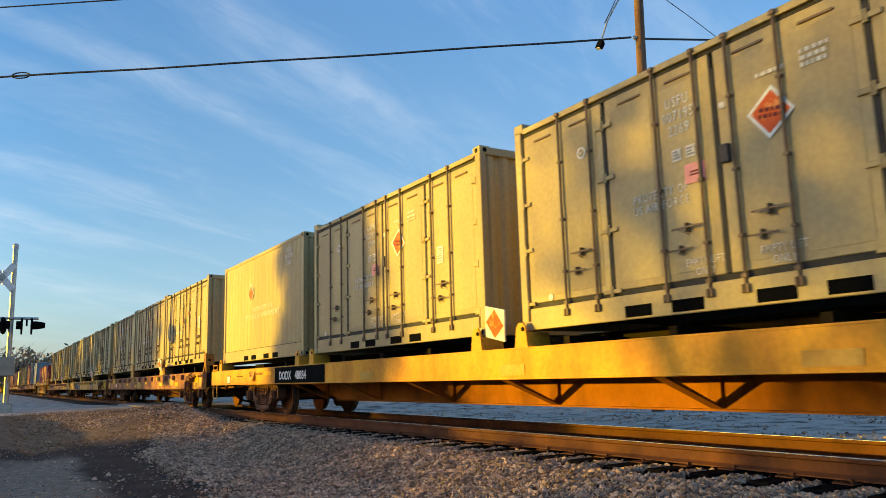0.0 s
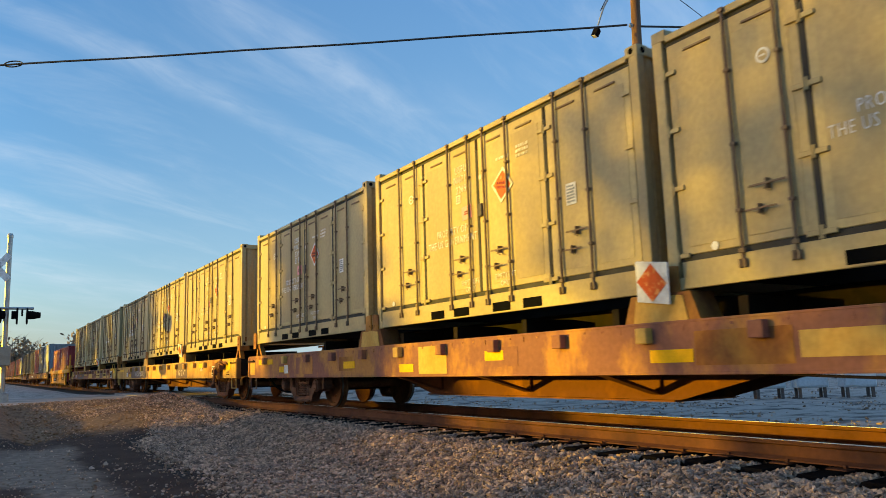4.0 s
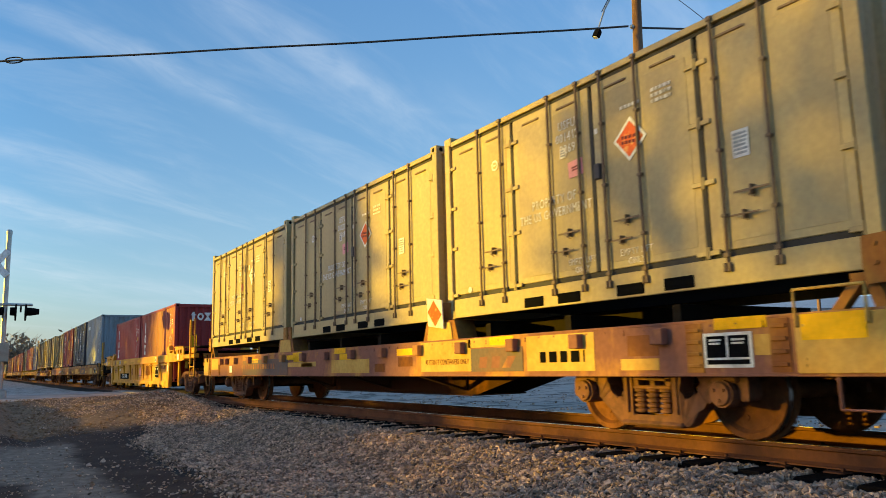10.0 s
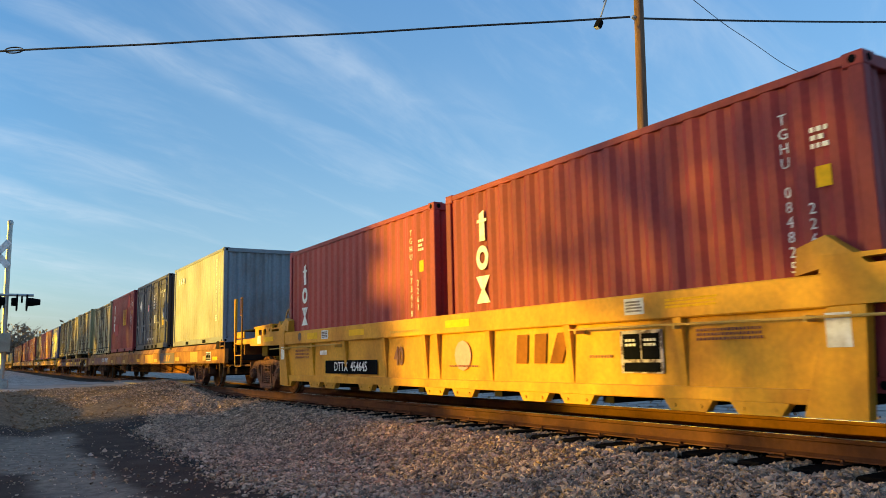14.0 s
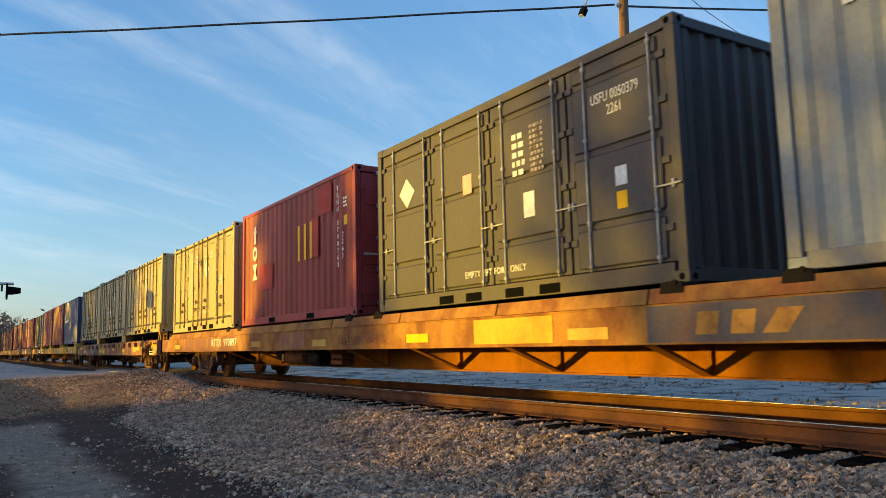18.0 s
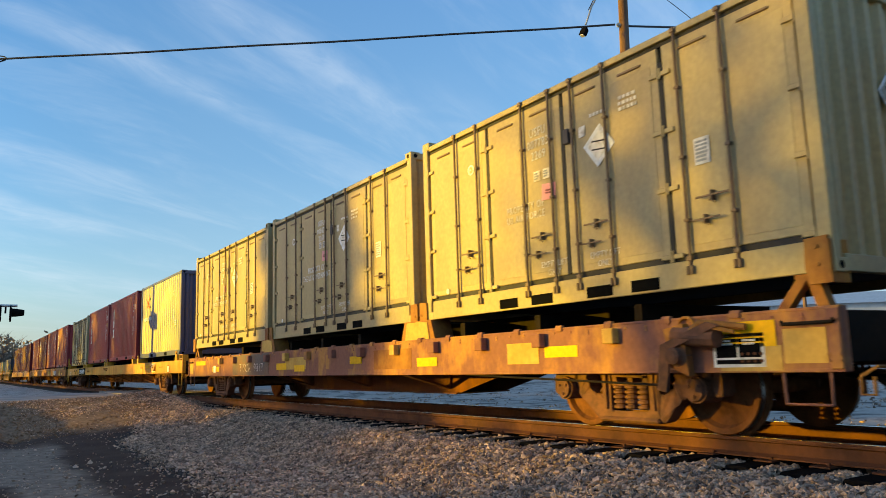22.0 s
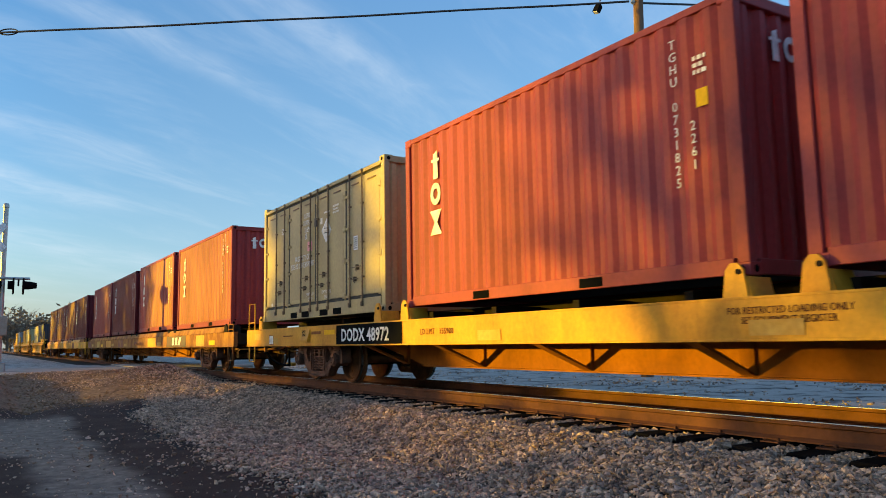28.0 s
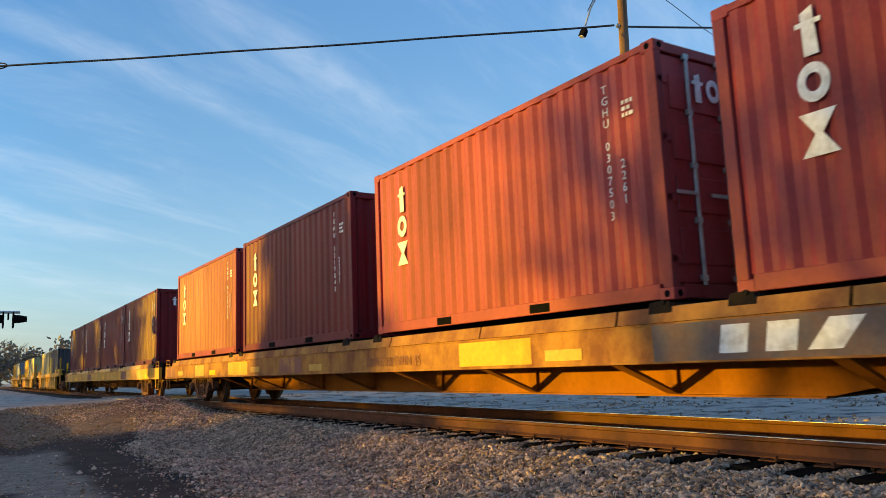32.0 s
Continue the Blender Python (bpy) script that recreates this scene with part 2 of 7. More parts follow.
WHITE = surface("white_paint", (0.78, 0.78, 0.77), 0.6, other=(0.52, 0.49, 0.45), amount=0.4, size=6, bump=0.05, spec=0.3)
STENCIL = surface("faded_stencil", (0.76, 0.72, 0.65), 0.7, other=(0.52, 0.45, 0.33), amount=0.42, size=14, bump=0, spread=0.06, spec=0.1)
WORN_WHITE = surface("worn_white_paint", (0.52, 0.44, 0.40), 0.7, other=(0.14, 0.10, 0.09), amount=0.52, size=11, bump=0, spread=0.04, spec=0.1)
PINK = surface("pink_placard", (0.74, 0.29, 0.31), 0.6, bump=0, amount=0.2)
ORANGE = surface("orange_placard", (0.62, 0.10, 0.02), 0.6, other=(0.75, 0.32, 0.1), bump=0, amount=0.35, size=14, spec=0.2, spread=0.05)
DECAL_YELLOW = surface("reflector_yellow", (0.80, 0.46, 0.008), 0.5, bump=0, amount=0.2, spec=0.1)
# Near-black that paints the shade inside the fork pockets.
POCKET_SHADE = surface("painted_hollow_shade", (0.004, 0.004, 0.004), 0.95, bump=0, spec=0.05)
PANEL_GREY = surface("grey_panel", (0.135, 0.108, 0.10), 0.75, other=(0.22, 0.12, 0.075), amount=0.42, size=2, bump=0.05, spec=0.15)
BRICKRED = surface("bright_red_patch", (0.36, 0.014, 0.010), 0.75, amount=0.3, size=3, bump=0.03)
WHITEBOX = surface("white_cabinet", (0.62, 0.64, 0.66), 0.5, other=(0.5, 0.5, 0.5), amount=0.3, size=2, bump=0.03)
BARK = surface("bark", (0.20, 0.155, 0.12), 0.9, amount=0.5, size=4, streak=3, bump=0.6, spec=0.1)
PINE = surface("pine_green", (0.21, 0.175, 0.12), 0.9, other=(0.28, 0.20, 0.14), amount=0.5, size=0.3, bump=0.0, vary=0.4, spec=0.1)
HOUSING = surface("pale_tan_housing", (0.34, 0.30, 0.23), 0.6, other=(0.25, 0.21, 0.16), amount=0.4, size=3, bump=0.05)
LEAF = surface("leaf_green", (0.050, 0.075, 0.022), 0.7, other=(0.085, 0.085, 0.03), amount=0.5, size=2, bump=0.1, vary=0.3)


def lot_ground():
    """Old lot: a pale dusty path, dark broken asphalt and brown earth, with wandering edges."""
    m = surface("old_lot", (0.050, 0.029, 0.021), 0.95, other=(0.080, 0.052, 0.039), amount=0.42, size=1.6, bump=0.9, fine=60, spec=0.1)
    n, l = m.node_tree.nodes, m.node_tree.links
    b = n["Principled BSDF"]
    co, sep, wob = n.new("ShaderNodeTexCoord"), n.new("ShaderNodeSeparateXYZ"), n.new("ShaderNodeTexNoise")
    wob.inputs["Scale"].default_value, wob.inputs["Detail"].default_value = 0.8, 8.0
    wob.inputs["Roughness"].default_value = 0.6
    l.new(co.outputs["Object"], sep.inputs[0])
    l.new(co.outputs["Object"], wob.inputs[0])

    def shifted(axis, amount):
        q = n.new("ShaderNodeMath")
        q.operation = "MULTIPLY_ADD"
        q.inputs[1].default_value = amount
        l.new(wob.outputs["Fac"], q.inputs[0])
        l.new(sep.outputs[axis], q.inputs[2])
        return q.outputs[0]

    def step(value, lo, hi, first, last):
        r = n.new("ShaderNodeMapRange")
        for k, v in ((1, lo), (2, hi), (3, first), (4, last)):
            r.inputs[k].default_value = v
        l.new(value, r.inputs[0])
        return r.outputs[0]

    def math_of(kind, p, q):
        r = n.new("ShaderNodeMath")
        r.operation = kind
        l.new(p, r.inputs[0])
        l.new(q, r.inputs[1])
        return r.outputs[0]

    x, y = shifted("X", 0.9), shifted("Y", 4.0)
    path = math_of("MULTIPLY", step(x, 1.85, 2.1, 1, 0), step(y, 17.6, 19.2, 1, 0))
    path = math_of("MULTIPLY", path, math_of("MAXIMUM", step(x, 1.0, 1.25, 0, 1), step(y, 12.9, 13.6, 0, 1)))
    earth = step(y, 20.2, 21.2, 0, 1)
    grain = n.new("ShaderNodeTexNoise")
    grain.inputs["Scale"].default_value, grain.inputs["Detail"].default_value = 7.0, 9.0
    grain.inputs["Roughness"].default_value = 0.7
    l.new(co.outputs["Object"], grain.inputs[0])
    col = b.inputs["Base Color"].links[0].from_socket
    for fac, c1, c2 in ((path, (0.135, 0.096, 0.070), (0.30, 0.225, 0.165)), (earth, (0.10, 0.058, 0.034), (0.32, 0.195, 0.11))):
        rp = n.new("ShaderNodeValToRGB")
        rp.color_ramp.elements[0].position, rp.color_ramp.elements[1].position = 0.35, 0.68
        rp.color_ramp.elements[0].color, rp.color_ramp.elements[1].color = (*c1, 1), (*c2, 1)
        l.new(grain.outputs["Fac"], rp.inputs[0])
        mx = n.new("ShaderNodeMixRGB")
        l.new(fac, mx.inputs[0])
        l.new(col, mx.inputs[1])
        l.new(rp.outputs[0], mx.inputs[2])
        col = mx.outputs[0]
    l.new(col, b.inputs["Base Color"])
    return m


LOT = lot_ground()


# ---- mesh building ----
class Shape:
    """Collects pieces of one mesh."""

    def __init__(self):
        self.v, self.f, self.m = [], [], []

    def add(self, verts, faces, mi=0):
        k = len(self.v)
        self.v.extend(verts)
        self.f.extend([tuple(i + k for i in fc) for fc in faces])
        self.m.extend([mi] * len(faces))

    def box(self, x0, x1, y0, y1, z0, z1, c=0.0, mi=0):
        """A box, with its edges chamfered by c."""
        if c <= 0:
            self.add([(x, y, z) for x in (x0, x1) for y in (y0, y1) for z in (z0, z1)],
                     [(0, 1, 3, 2), (4, 6, 7, 5), (0, 4, 5, 1), (2, 3, 7, 6), (0, 2, 6, 4), (1, 5, 7, 3)], mi)
            return
        bm = bmesh.new()
        bmesh.ops.create_cube(bm, size=1)
        for p in bm.verts:
            p.co = ((x0 if p.co.x < 0 else x1), (y0 if p.co.y < 0 else y1), (z0 if p.co.z < 0 else z1))
        bmesh.ops.bevel(bm, geom=bm.edges[:], offset=c, segments=1, affect="EDGES")
        self.take(bm, mi)

    def take(self, bm, mi=0):
        bm.verts.index_update()
        self.add([tuple(p.co) for p in bm.verts], [tuple(p.index for p in fc.verts) for fc in bm.faces], mi)
        bm.free()

    def tube(self, a, b, r, n=8, r2=None, mi=0, caps=True):
        """A round bar from a to b."""
        a, b = Vector(a), Vector(b)
        d = (b - a).normalized()
        s = d.orthogonal().normalized()
        q = d.cross(s)
        r2 = r if r2 is None else r2
        vs = []
        for p, rad in ((a, r), (b, r2)):
            for i in range(n):
                w = 2 * math.pi * i / n
                vs.append(tuple(p + s * (rad * math.cos(w)) + q * (rad * math.sin(w))))
        fs = [(i, (i + 1) % n, n + (i + 1) % n, n + i) for i in range(n)]
        if caps:
            fs += [tuple(range(n - 1, -1, -1)), tuple(range(n, 2 * n))]
        self.add(vs, fs, mi)

    def pipe(self, pts, r, n=6, mi=0):
        """A bent round bar through the points, in one piece."""
        pts = [Vector(p) for p in pts]
        vs, s = [], None
        for i, p in enumerate(pts):
            d = (pts[min(i + 1, len(pts) - 1)] - pts[max(i - 1, 0)]).normalized()
            s = d.orthogonal().normalized() if s is None else (s - d * s.dot(d)).normalized()
            q = d.cross(s)
            for k in range(n):
                w = 2 * math.pi * k / n
                vs.append(tuple(p + s * (r * math.cos(w)) + q * (r * math.sin(w))))
        fs = [(j * n + k, j * n + (k + 1) % n, (j + 1) * n + (k + 1) % n, (j + 1) * n + k) for j in range(len(pts) - 1) for k in range(n)]
        fs += [tuple(range(n - 1, -1, -1)), tuple(range((len(pts) - 1) * n, len(pts) * n))]
        self.add(vs, fs, mi)

    def lathe(self, prof, n=28, axis="x", at=(0, 0, 0), mi=0, caps=True):
        """A turned body: prof is (distance along the axis, radius)."""
        vs = []
        for s, r in prof:
            for i in range(n):
                w = 2 * math.pi * i / n
                c, d = r * math.cos(w), r * math.sin(w)
                p = {"x": (s, c, d), "y": (c, s, d), "z": (c, d, s)}[axis]
                vs.append((p[0] + at[0], p[1] + at[1], p[2] + at[2]))
        fs = []
        for k in range(len(prof) - 1):
            for i in range(n):
                fs.append((k * n + i, k * n + (i + 1) % n, (k + 1) * n + (i + 1) % n, (k + 1) * n + i))
        if caps:
            fs += [tuple(range(n - 1, -1, -1)), tuple(range((len(prof) - 1) * n, len(prof) * n))]
        self.add(vs, fs, mi)

    def plate(self, outline, axis, a, b, mi=0):
        """A flat outline (two coordinates each) given thickness from a to b along the axis."""
        n = len(outline)

        def put(p, s):
            return {"x": (s, p[0], p[1]), "y": (p[0], s, p[1]), "z": (p[0], p[1], s)}[axis]
        self.add([put(p, a) for p in outline] + [put(p, b) for p in outline],
                 [tuple(range(n)), tuple(range(2 * n - 1, n - 1, -1))] + [(i, n + i, n + (i + 1) % n, (i + 1) % n) for i in range(n)], mi)

    def mesh(self, name, mats):
        me = bpy.data.meshes.new(name)
        me.from_pydata(self.v, [], self.f)
        for m in (mats if isinstance(mats, (list, tuple)) else [mats]):
            me.materials.append(m)
        if any(self.m):
            me.polygons.foreach_set("material_index", self.m)
        bm = bmesh.new()
        bm.from_mesh(me)
        bmesh.ops.recalc_face_normals(bm, faces=bm.faces)
        bm.to_mesh(me)
        bm.free()
        me.update()
        return me


def part(name, shape, mats, parent=None, label="", at=None):
    ob = new(name, shape.mesh(name, mats) if isinstance(shape, Shape) else shape)
    ob.parent = parent
    if at:
        ob.location = at
    return tagged(ob, label)


def thing(name, label, category, group="", kind=""):
    ob = new(name)
    ob.empty_display_size = 0.3
    return tagged(ob, label, category, group, kind)


def smooth(ob):
    ob.data.polygons.foreach_set("use_smooth", [True] * len(ob.data.polygons))
    ob.data.set_sharp_from_angle(angle=radians(38))
    return ob


# ---- lettering ----
SIDE = Matrix(((0, 0, -1), (-1, 0, 0), (0, 1, 0)))
END = Matrix(((1, 0, 0), (0, 0, -1), (0, 1, 0)))
TEXTS = {}


def letters(string, size, stretch=1.0, spacing=1.0, bold=0.0):
    """A mesh of the built-in font, lying in x and y, centred."""
    key = (string, size, stretch, spacing, bold)
    if key not in TEXTS:
        cu = bpy.data.curves.new("lettering", "FONT")
        cu.body, cu.size, cu.align_x, cu.align_y = string, size, "CENTER", "CENTER"
        cu.extrude, cu.resolution_u, cu.space_character, cu.space_line = 0.0015, 2, spacing, 0.95
        cu.offset = bold * size
        tmp = bpy.data.objects.new("lettering", cu)
        me = bpy.data.meshes.new_from_object(tmp)
        bpy.data.objects.remove(tmp)
        me.transform(Matrix.Diagonal((stretch, 1, 1, 1)))
        TEXTS[key] = me
    return TEXTS[key]


def write(parent, string, size, m, at, turn=SIDE, stretch=1.0, spacing=1.0, name="lettering", bold=0.0):
    me = letters(string, size, stretch, spacing, bold).copy()
    me.transform(turn.to_4x4())
    me.materials.clear()
    me.materials.append(m)
    return tagged(part(name, me, None, parent, "", at), kind="stuff")


def bars(parent, wide, high, rows, m, at, turn=SIDE, seed=1):
    """Writing that cannot be read: rows of short bars."""
    rnd = random.Random(seed)
    sh = Shape()
    h = high / rows
    for r in range(rows):
        x = -wide / 2
        while x < wide / 2 - 0.02:
            w = min(rnd.uniform(0.5, 1.1) * h * 0.8, wide / 2 - x)
            y = high / 2 - (r + 0.8) * h
            sh.box(x, x + w, y, y + h * 0.6, 0, 0.003)
            x += w + h * 0.3
    me = sh.mesh("lettering", m)
    me.transform(turn.to_4x4())
    return tagged(part("lettering", me, None, parent, "", at), kind="stuff")


def patch(parent, name, outline, m, at, turn=SIDE, thick=0.003, label=""):
    sh = Shape()
    sh.plate(outline, "z", 0, thick)
    me = sh.mesh(name, m)
    me.transform(turn.to_4x4())
    return part(name, me, None, parent, label, at)


def rect(w, h):
    return [(-w / 2, -h / 2), (w / 2, -h / 2), (w / 2, h / 2), (-w / 2, h / 2)]


def diamond(r):
    return [(-r, 0), (0, -r), (r, 0), (0, r)]


def disc(r, n=20, squash=1.0):
    return [(r * math.cos(2 * math.pi * i / n), squash * r * math.sin(2 * math.pi * i / n)) for i in range(n)]


# ---- freight containers ----
CL, CW, CH = 6.058, 2.438, 2.591


def casting():
    """A corner fitting: a solid block, with black discs on its faces painting the shaded holes."""
    sh = Shape()
    sh.box(-0.081, 0.081, -0.089, 0.089, -0.059, 0.059, 0.008)
    sh.lathe([(-0.083, 0.034), (-0.0815, 0.034)], 12, "x", mi=1)
    sh.lathe([(-0.091, 0.034), (-0.0895, 0.034)], 12, "y", mi=1)
    return sh


def corrugated(y0, y1, z0, z1, x, depth, pitch=0.278):
    """A sheet with upright trapezoid waves, facing -x; the crests lie at x, the troughs depth behind."""
    n = max(1, round((y1 - y0) / pitch))
    p = (y1 - y0) / n
    prof = []
    for i in range(n):
        a = y0 + i * p
        prof += [(a, depth), (a + 0.25 * p, depth), (a + 0.49 * p, 0), (a + 0.76 * p, 0)]
    prof.append((y1, depth))
    sh = Shape()
    k = len(prof)
    sh.add([(x + d, y, z0) for y, d in prof] + [(x + d, y, z1) for y, d in prof] + [(x + depth + 0.03, y0, z0), (x + depth + 0.03, y1, z0), (x + depth + 0.03, y1, z1), (x + depth + 0.03, y0, z1)],
           [(i, i + 1, k + i + 1, k + i) for i in range(k - 1)] + [(2 * k, 2 * k + 1, 2 * k + 2, 2 * k + 3)])
    return sh


def turned(sh, deg):
    """The shape turned about the upright axis."""
    c, s = round(math.cos(radians(deg)), 9), round(math.sin(radians(deg)), 9)
    sh.v = [(c * x - s * y, s * x + c * y, z) for x, y, z in sh.v]
    return sh


def shell(ob, m, bottom=0.16, top=0.075, post=0.13, sunk=0.012):
    """Frame, roof, floor and corner fittings that every container has."""
    hx, hy = CW / 2, CL / 2
    fr = Shape()
    for sx in (-1, 1):
        for sy in (-1, 1):
            fr.box(*sorted((sx * hx, sx * (hx - 0.1))), *sorted((sy * (hy - 0.004), sy * (hy - post))), 0.11, CH - 0.11, 0.008)
        fr.box(*sorted((sx * (hx - 0.004), sx * (hx - 0.07))), -hy + 0.17, hy - 0.17, CH - top - 0.012, CH - sunk, 0.006)
        fr.box(*sorted((sx * (hx - 0.004), sx * (hx - 0.06))), -hy + 0.17, hy - 0.17, 0.012, bottom, 0.006)
    for sy in (-1, 1):
        fr.box(-hx + 0.15, hx - 0.15, *sorted((sy * (hy - 0.004), sy * (hy - 0.09))), CH - 0.12, CH - 0.012, 0.006)
        fr.box(-hx + 0.15, hx - 0.15, *sorted((sy * (hy - 0.004), sy * (hy - 0.09))), 0.012, 0.15, 0.006)
    part("frame", fr, m, ob)
    rf = Shape()
    rf.box(-hx + 0.05, hx - 0.05, -hy + 0.06, hy - 0.06, CH - sunk - 0.05, CH - sunk - 0.008, 0.006)
    for i in range(20):
        y = -hy + 0.35 + i * 0.282
        rf.box(-hx + 0.15, hx - 0.15, y, y + 0.12, CH - sunk - 0.01, CH - sunk + 0.006, 0.004)
    part("roof", rf, m, ob)
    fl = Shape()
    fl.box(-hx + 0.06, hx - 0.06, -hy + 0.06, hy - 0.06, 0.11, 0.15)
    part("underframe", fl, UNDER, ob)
    me = casting().mesh("corner_casting", [m, BLACK])
    for sx in (-1, 1):
        for sy in (-1, 1):
            for z in (0.059, CH - 0.059):
                o = part("corner_casting", me, None, ob, "", (sx * (hx - 0.081), sy * (hy - 0.089), z))
                o.rotation_euler.z = {(-1, -1): 0, (1, -1): 0, (1, 1): math.pi, (-1, 1): math.pi}[(sx, sy)]


def end_wall(ob, m, sy):
    hx, hy = CW / 2, CL / 2
    sh = corrugated(-hx + 0.1, hx - 0.1, 0.15, CH - 0.12, -hy + 0.03, 0.045, 0.25)
    sh = turned(sh, 90 if sy < 0 else -90)
    part("end_wall", sh, m, ob)


def end_doors(ob, m, sy, bar_m):
    """A pair of flat doors with lock bars, hinges and handles at one end."""
    hx, hy = CW / 2, CL / 2
    for s in (-1, 1):
        sh = Shape()
        a, b = sorted((s * 0.012, s * (hx - 0.11)))
        sh.box(a, b, -hy + 0.03, -hy + 0.075, 0.16, CH - 0.13, 0.01)
        for k in range(4):
            z = 0.34 + k * 0.52
            sh.box(a + 0.08, b - 0.08, -hy + 0.016, -hy + 0.032, z, z + 0.36, 0.008)
        for k in range(4):
            z = 0.35 + k * 0.6
            sh.box(*sorted((s * (hx - 0.16), s * (hx - 0.02))), -hy + 0.004, -hy + 0.03, z, z + 0.07, 0.005)
        if sy > 0:
            sh = turned(sh, 180)
        door = part("end_door", sh, m, ob)
        for x in (0.28, 0.78):
            rb = Shape()
            rb.tube((s * x, -hy - 0.012, 0.14), (s * x, -hy - 0.012, CH - 0.1), 0.019, 8)
            for z in (0.18, 0.75, 1.3, 1.85, CH - 0.16):
                rb.box(s * x - 0.04, s * x + 0.04, -hy - 0.026, -hy + 0.02, z, z + 0.06, 0.006)
            rb.box(*sorted((s * x, s * (x + 0.3))), -hy - 0.03, -hy - 0.016, 1.02, 1.06, 0.004)
            if sy > 0:
                rb = turned(rb, 180)
            part("lock_bar", rb, bar_m, door)


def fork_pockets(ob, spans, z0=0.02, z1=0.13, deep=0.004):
    # No opening is cut: a black block stands for each pocket's shaded inside.
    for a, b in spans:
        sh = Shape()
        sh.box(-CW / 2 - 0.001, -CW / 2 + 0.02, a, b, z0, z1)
        part("fork_pocket", sh, POCKET_SHADE, ob)


def plain_box(name, label, m, doors_near=False, group="plain containers", bar_m=None, depth=0.036, bottom=0.16):
    """A steel container with corrugated sides."""
    ob = thing(name, label, "container", group)
    hx, hy = CW / 2, CL / 2
    shell(ob, m, bottom)
    for deg in (0, 180):
        part("side_wall", turned(corrugated(-hy + 0.13, hy - 0.13, bottom, CH - 0.085, -hx + 0.01, depth), deg), m, ob)
    end_wall(ob, m, 1 if doors_near else -1)
    end_doors(ob, m, -1 if doors_near else 1, bar_m or GALV)
    return ob


def owner_mark(ob, y, z, m, s=1.0, turn=SIDE, x=None, upright=True, gap=0.42):
    """A three-piece owner's mark in plain shapes: a footed bar, a ring, a pair of wedges."""
    face = -CW / 2 + 0.004 if x is None else x

    def spot(k):
        return (face, y, z - k * gap * s) if turn is SIDE else (y + k * gap * s, face, z)
    patch(ob, "mark_bar", [(p * s, q * s) for p, q in ((-0.05, -0.19), (0.07, -0.19), (0.05, 0.2), (-0.05, 0.16))], m, spot(0), turn)
    patch(ob, "mark_bar", [(p * s, q * s) for p, q in ((-0.1, 0.05), (0.11, 0.05), (0.11, 0.09), (-0.1, 0.09))], m, spot(0), turn, 0.004)
    ring = Shape()
    n = 20
    vs = [(r * s * 0.85 * math.cos(2 * math.pi * i / n), r * s * math.sin(2 * math.pi * i / n), h) for h in (0, 0.003) for r in (0.155, 0.075) for i in range(n)]
    ring.add(vs, [(i, (i + 1) % n, n + (i + 1) % n, n + i) for i in range(n)] + [(2 * n + i, 2 * n + (i + 1) % n, 3 * n + (i + 1) % n, 3 * n + i) for i in range(n)])
    me = ring.mesh("mark_ring", m)
    me.transform(turn.to_4x4())
    part("mark_ring", me, None, ob, "", spot(1))
    for q in (-1, 1):
        patch(ob, "mark_wedge", [(-0.15 * s, 0.17 * s * q), (0.15 * s, 0.17 * s * q), (0.03 * s, 0), (-0.03 * s, 0)][::q], m, spot(2), turn)


def stacked(ob, string, y, z, m, size=0.13, step=0.128):
    """Numbers written one below the other."""
    write(ob, "\n".join(string), size, m, (-CW / 2 + 0.003, y, z), SIDE, 1.0, 1.0)


RODS = (-2.18, -1.67, -0.70, -0.19, 0.19, 0.70, 1.67, 2.18)


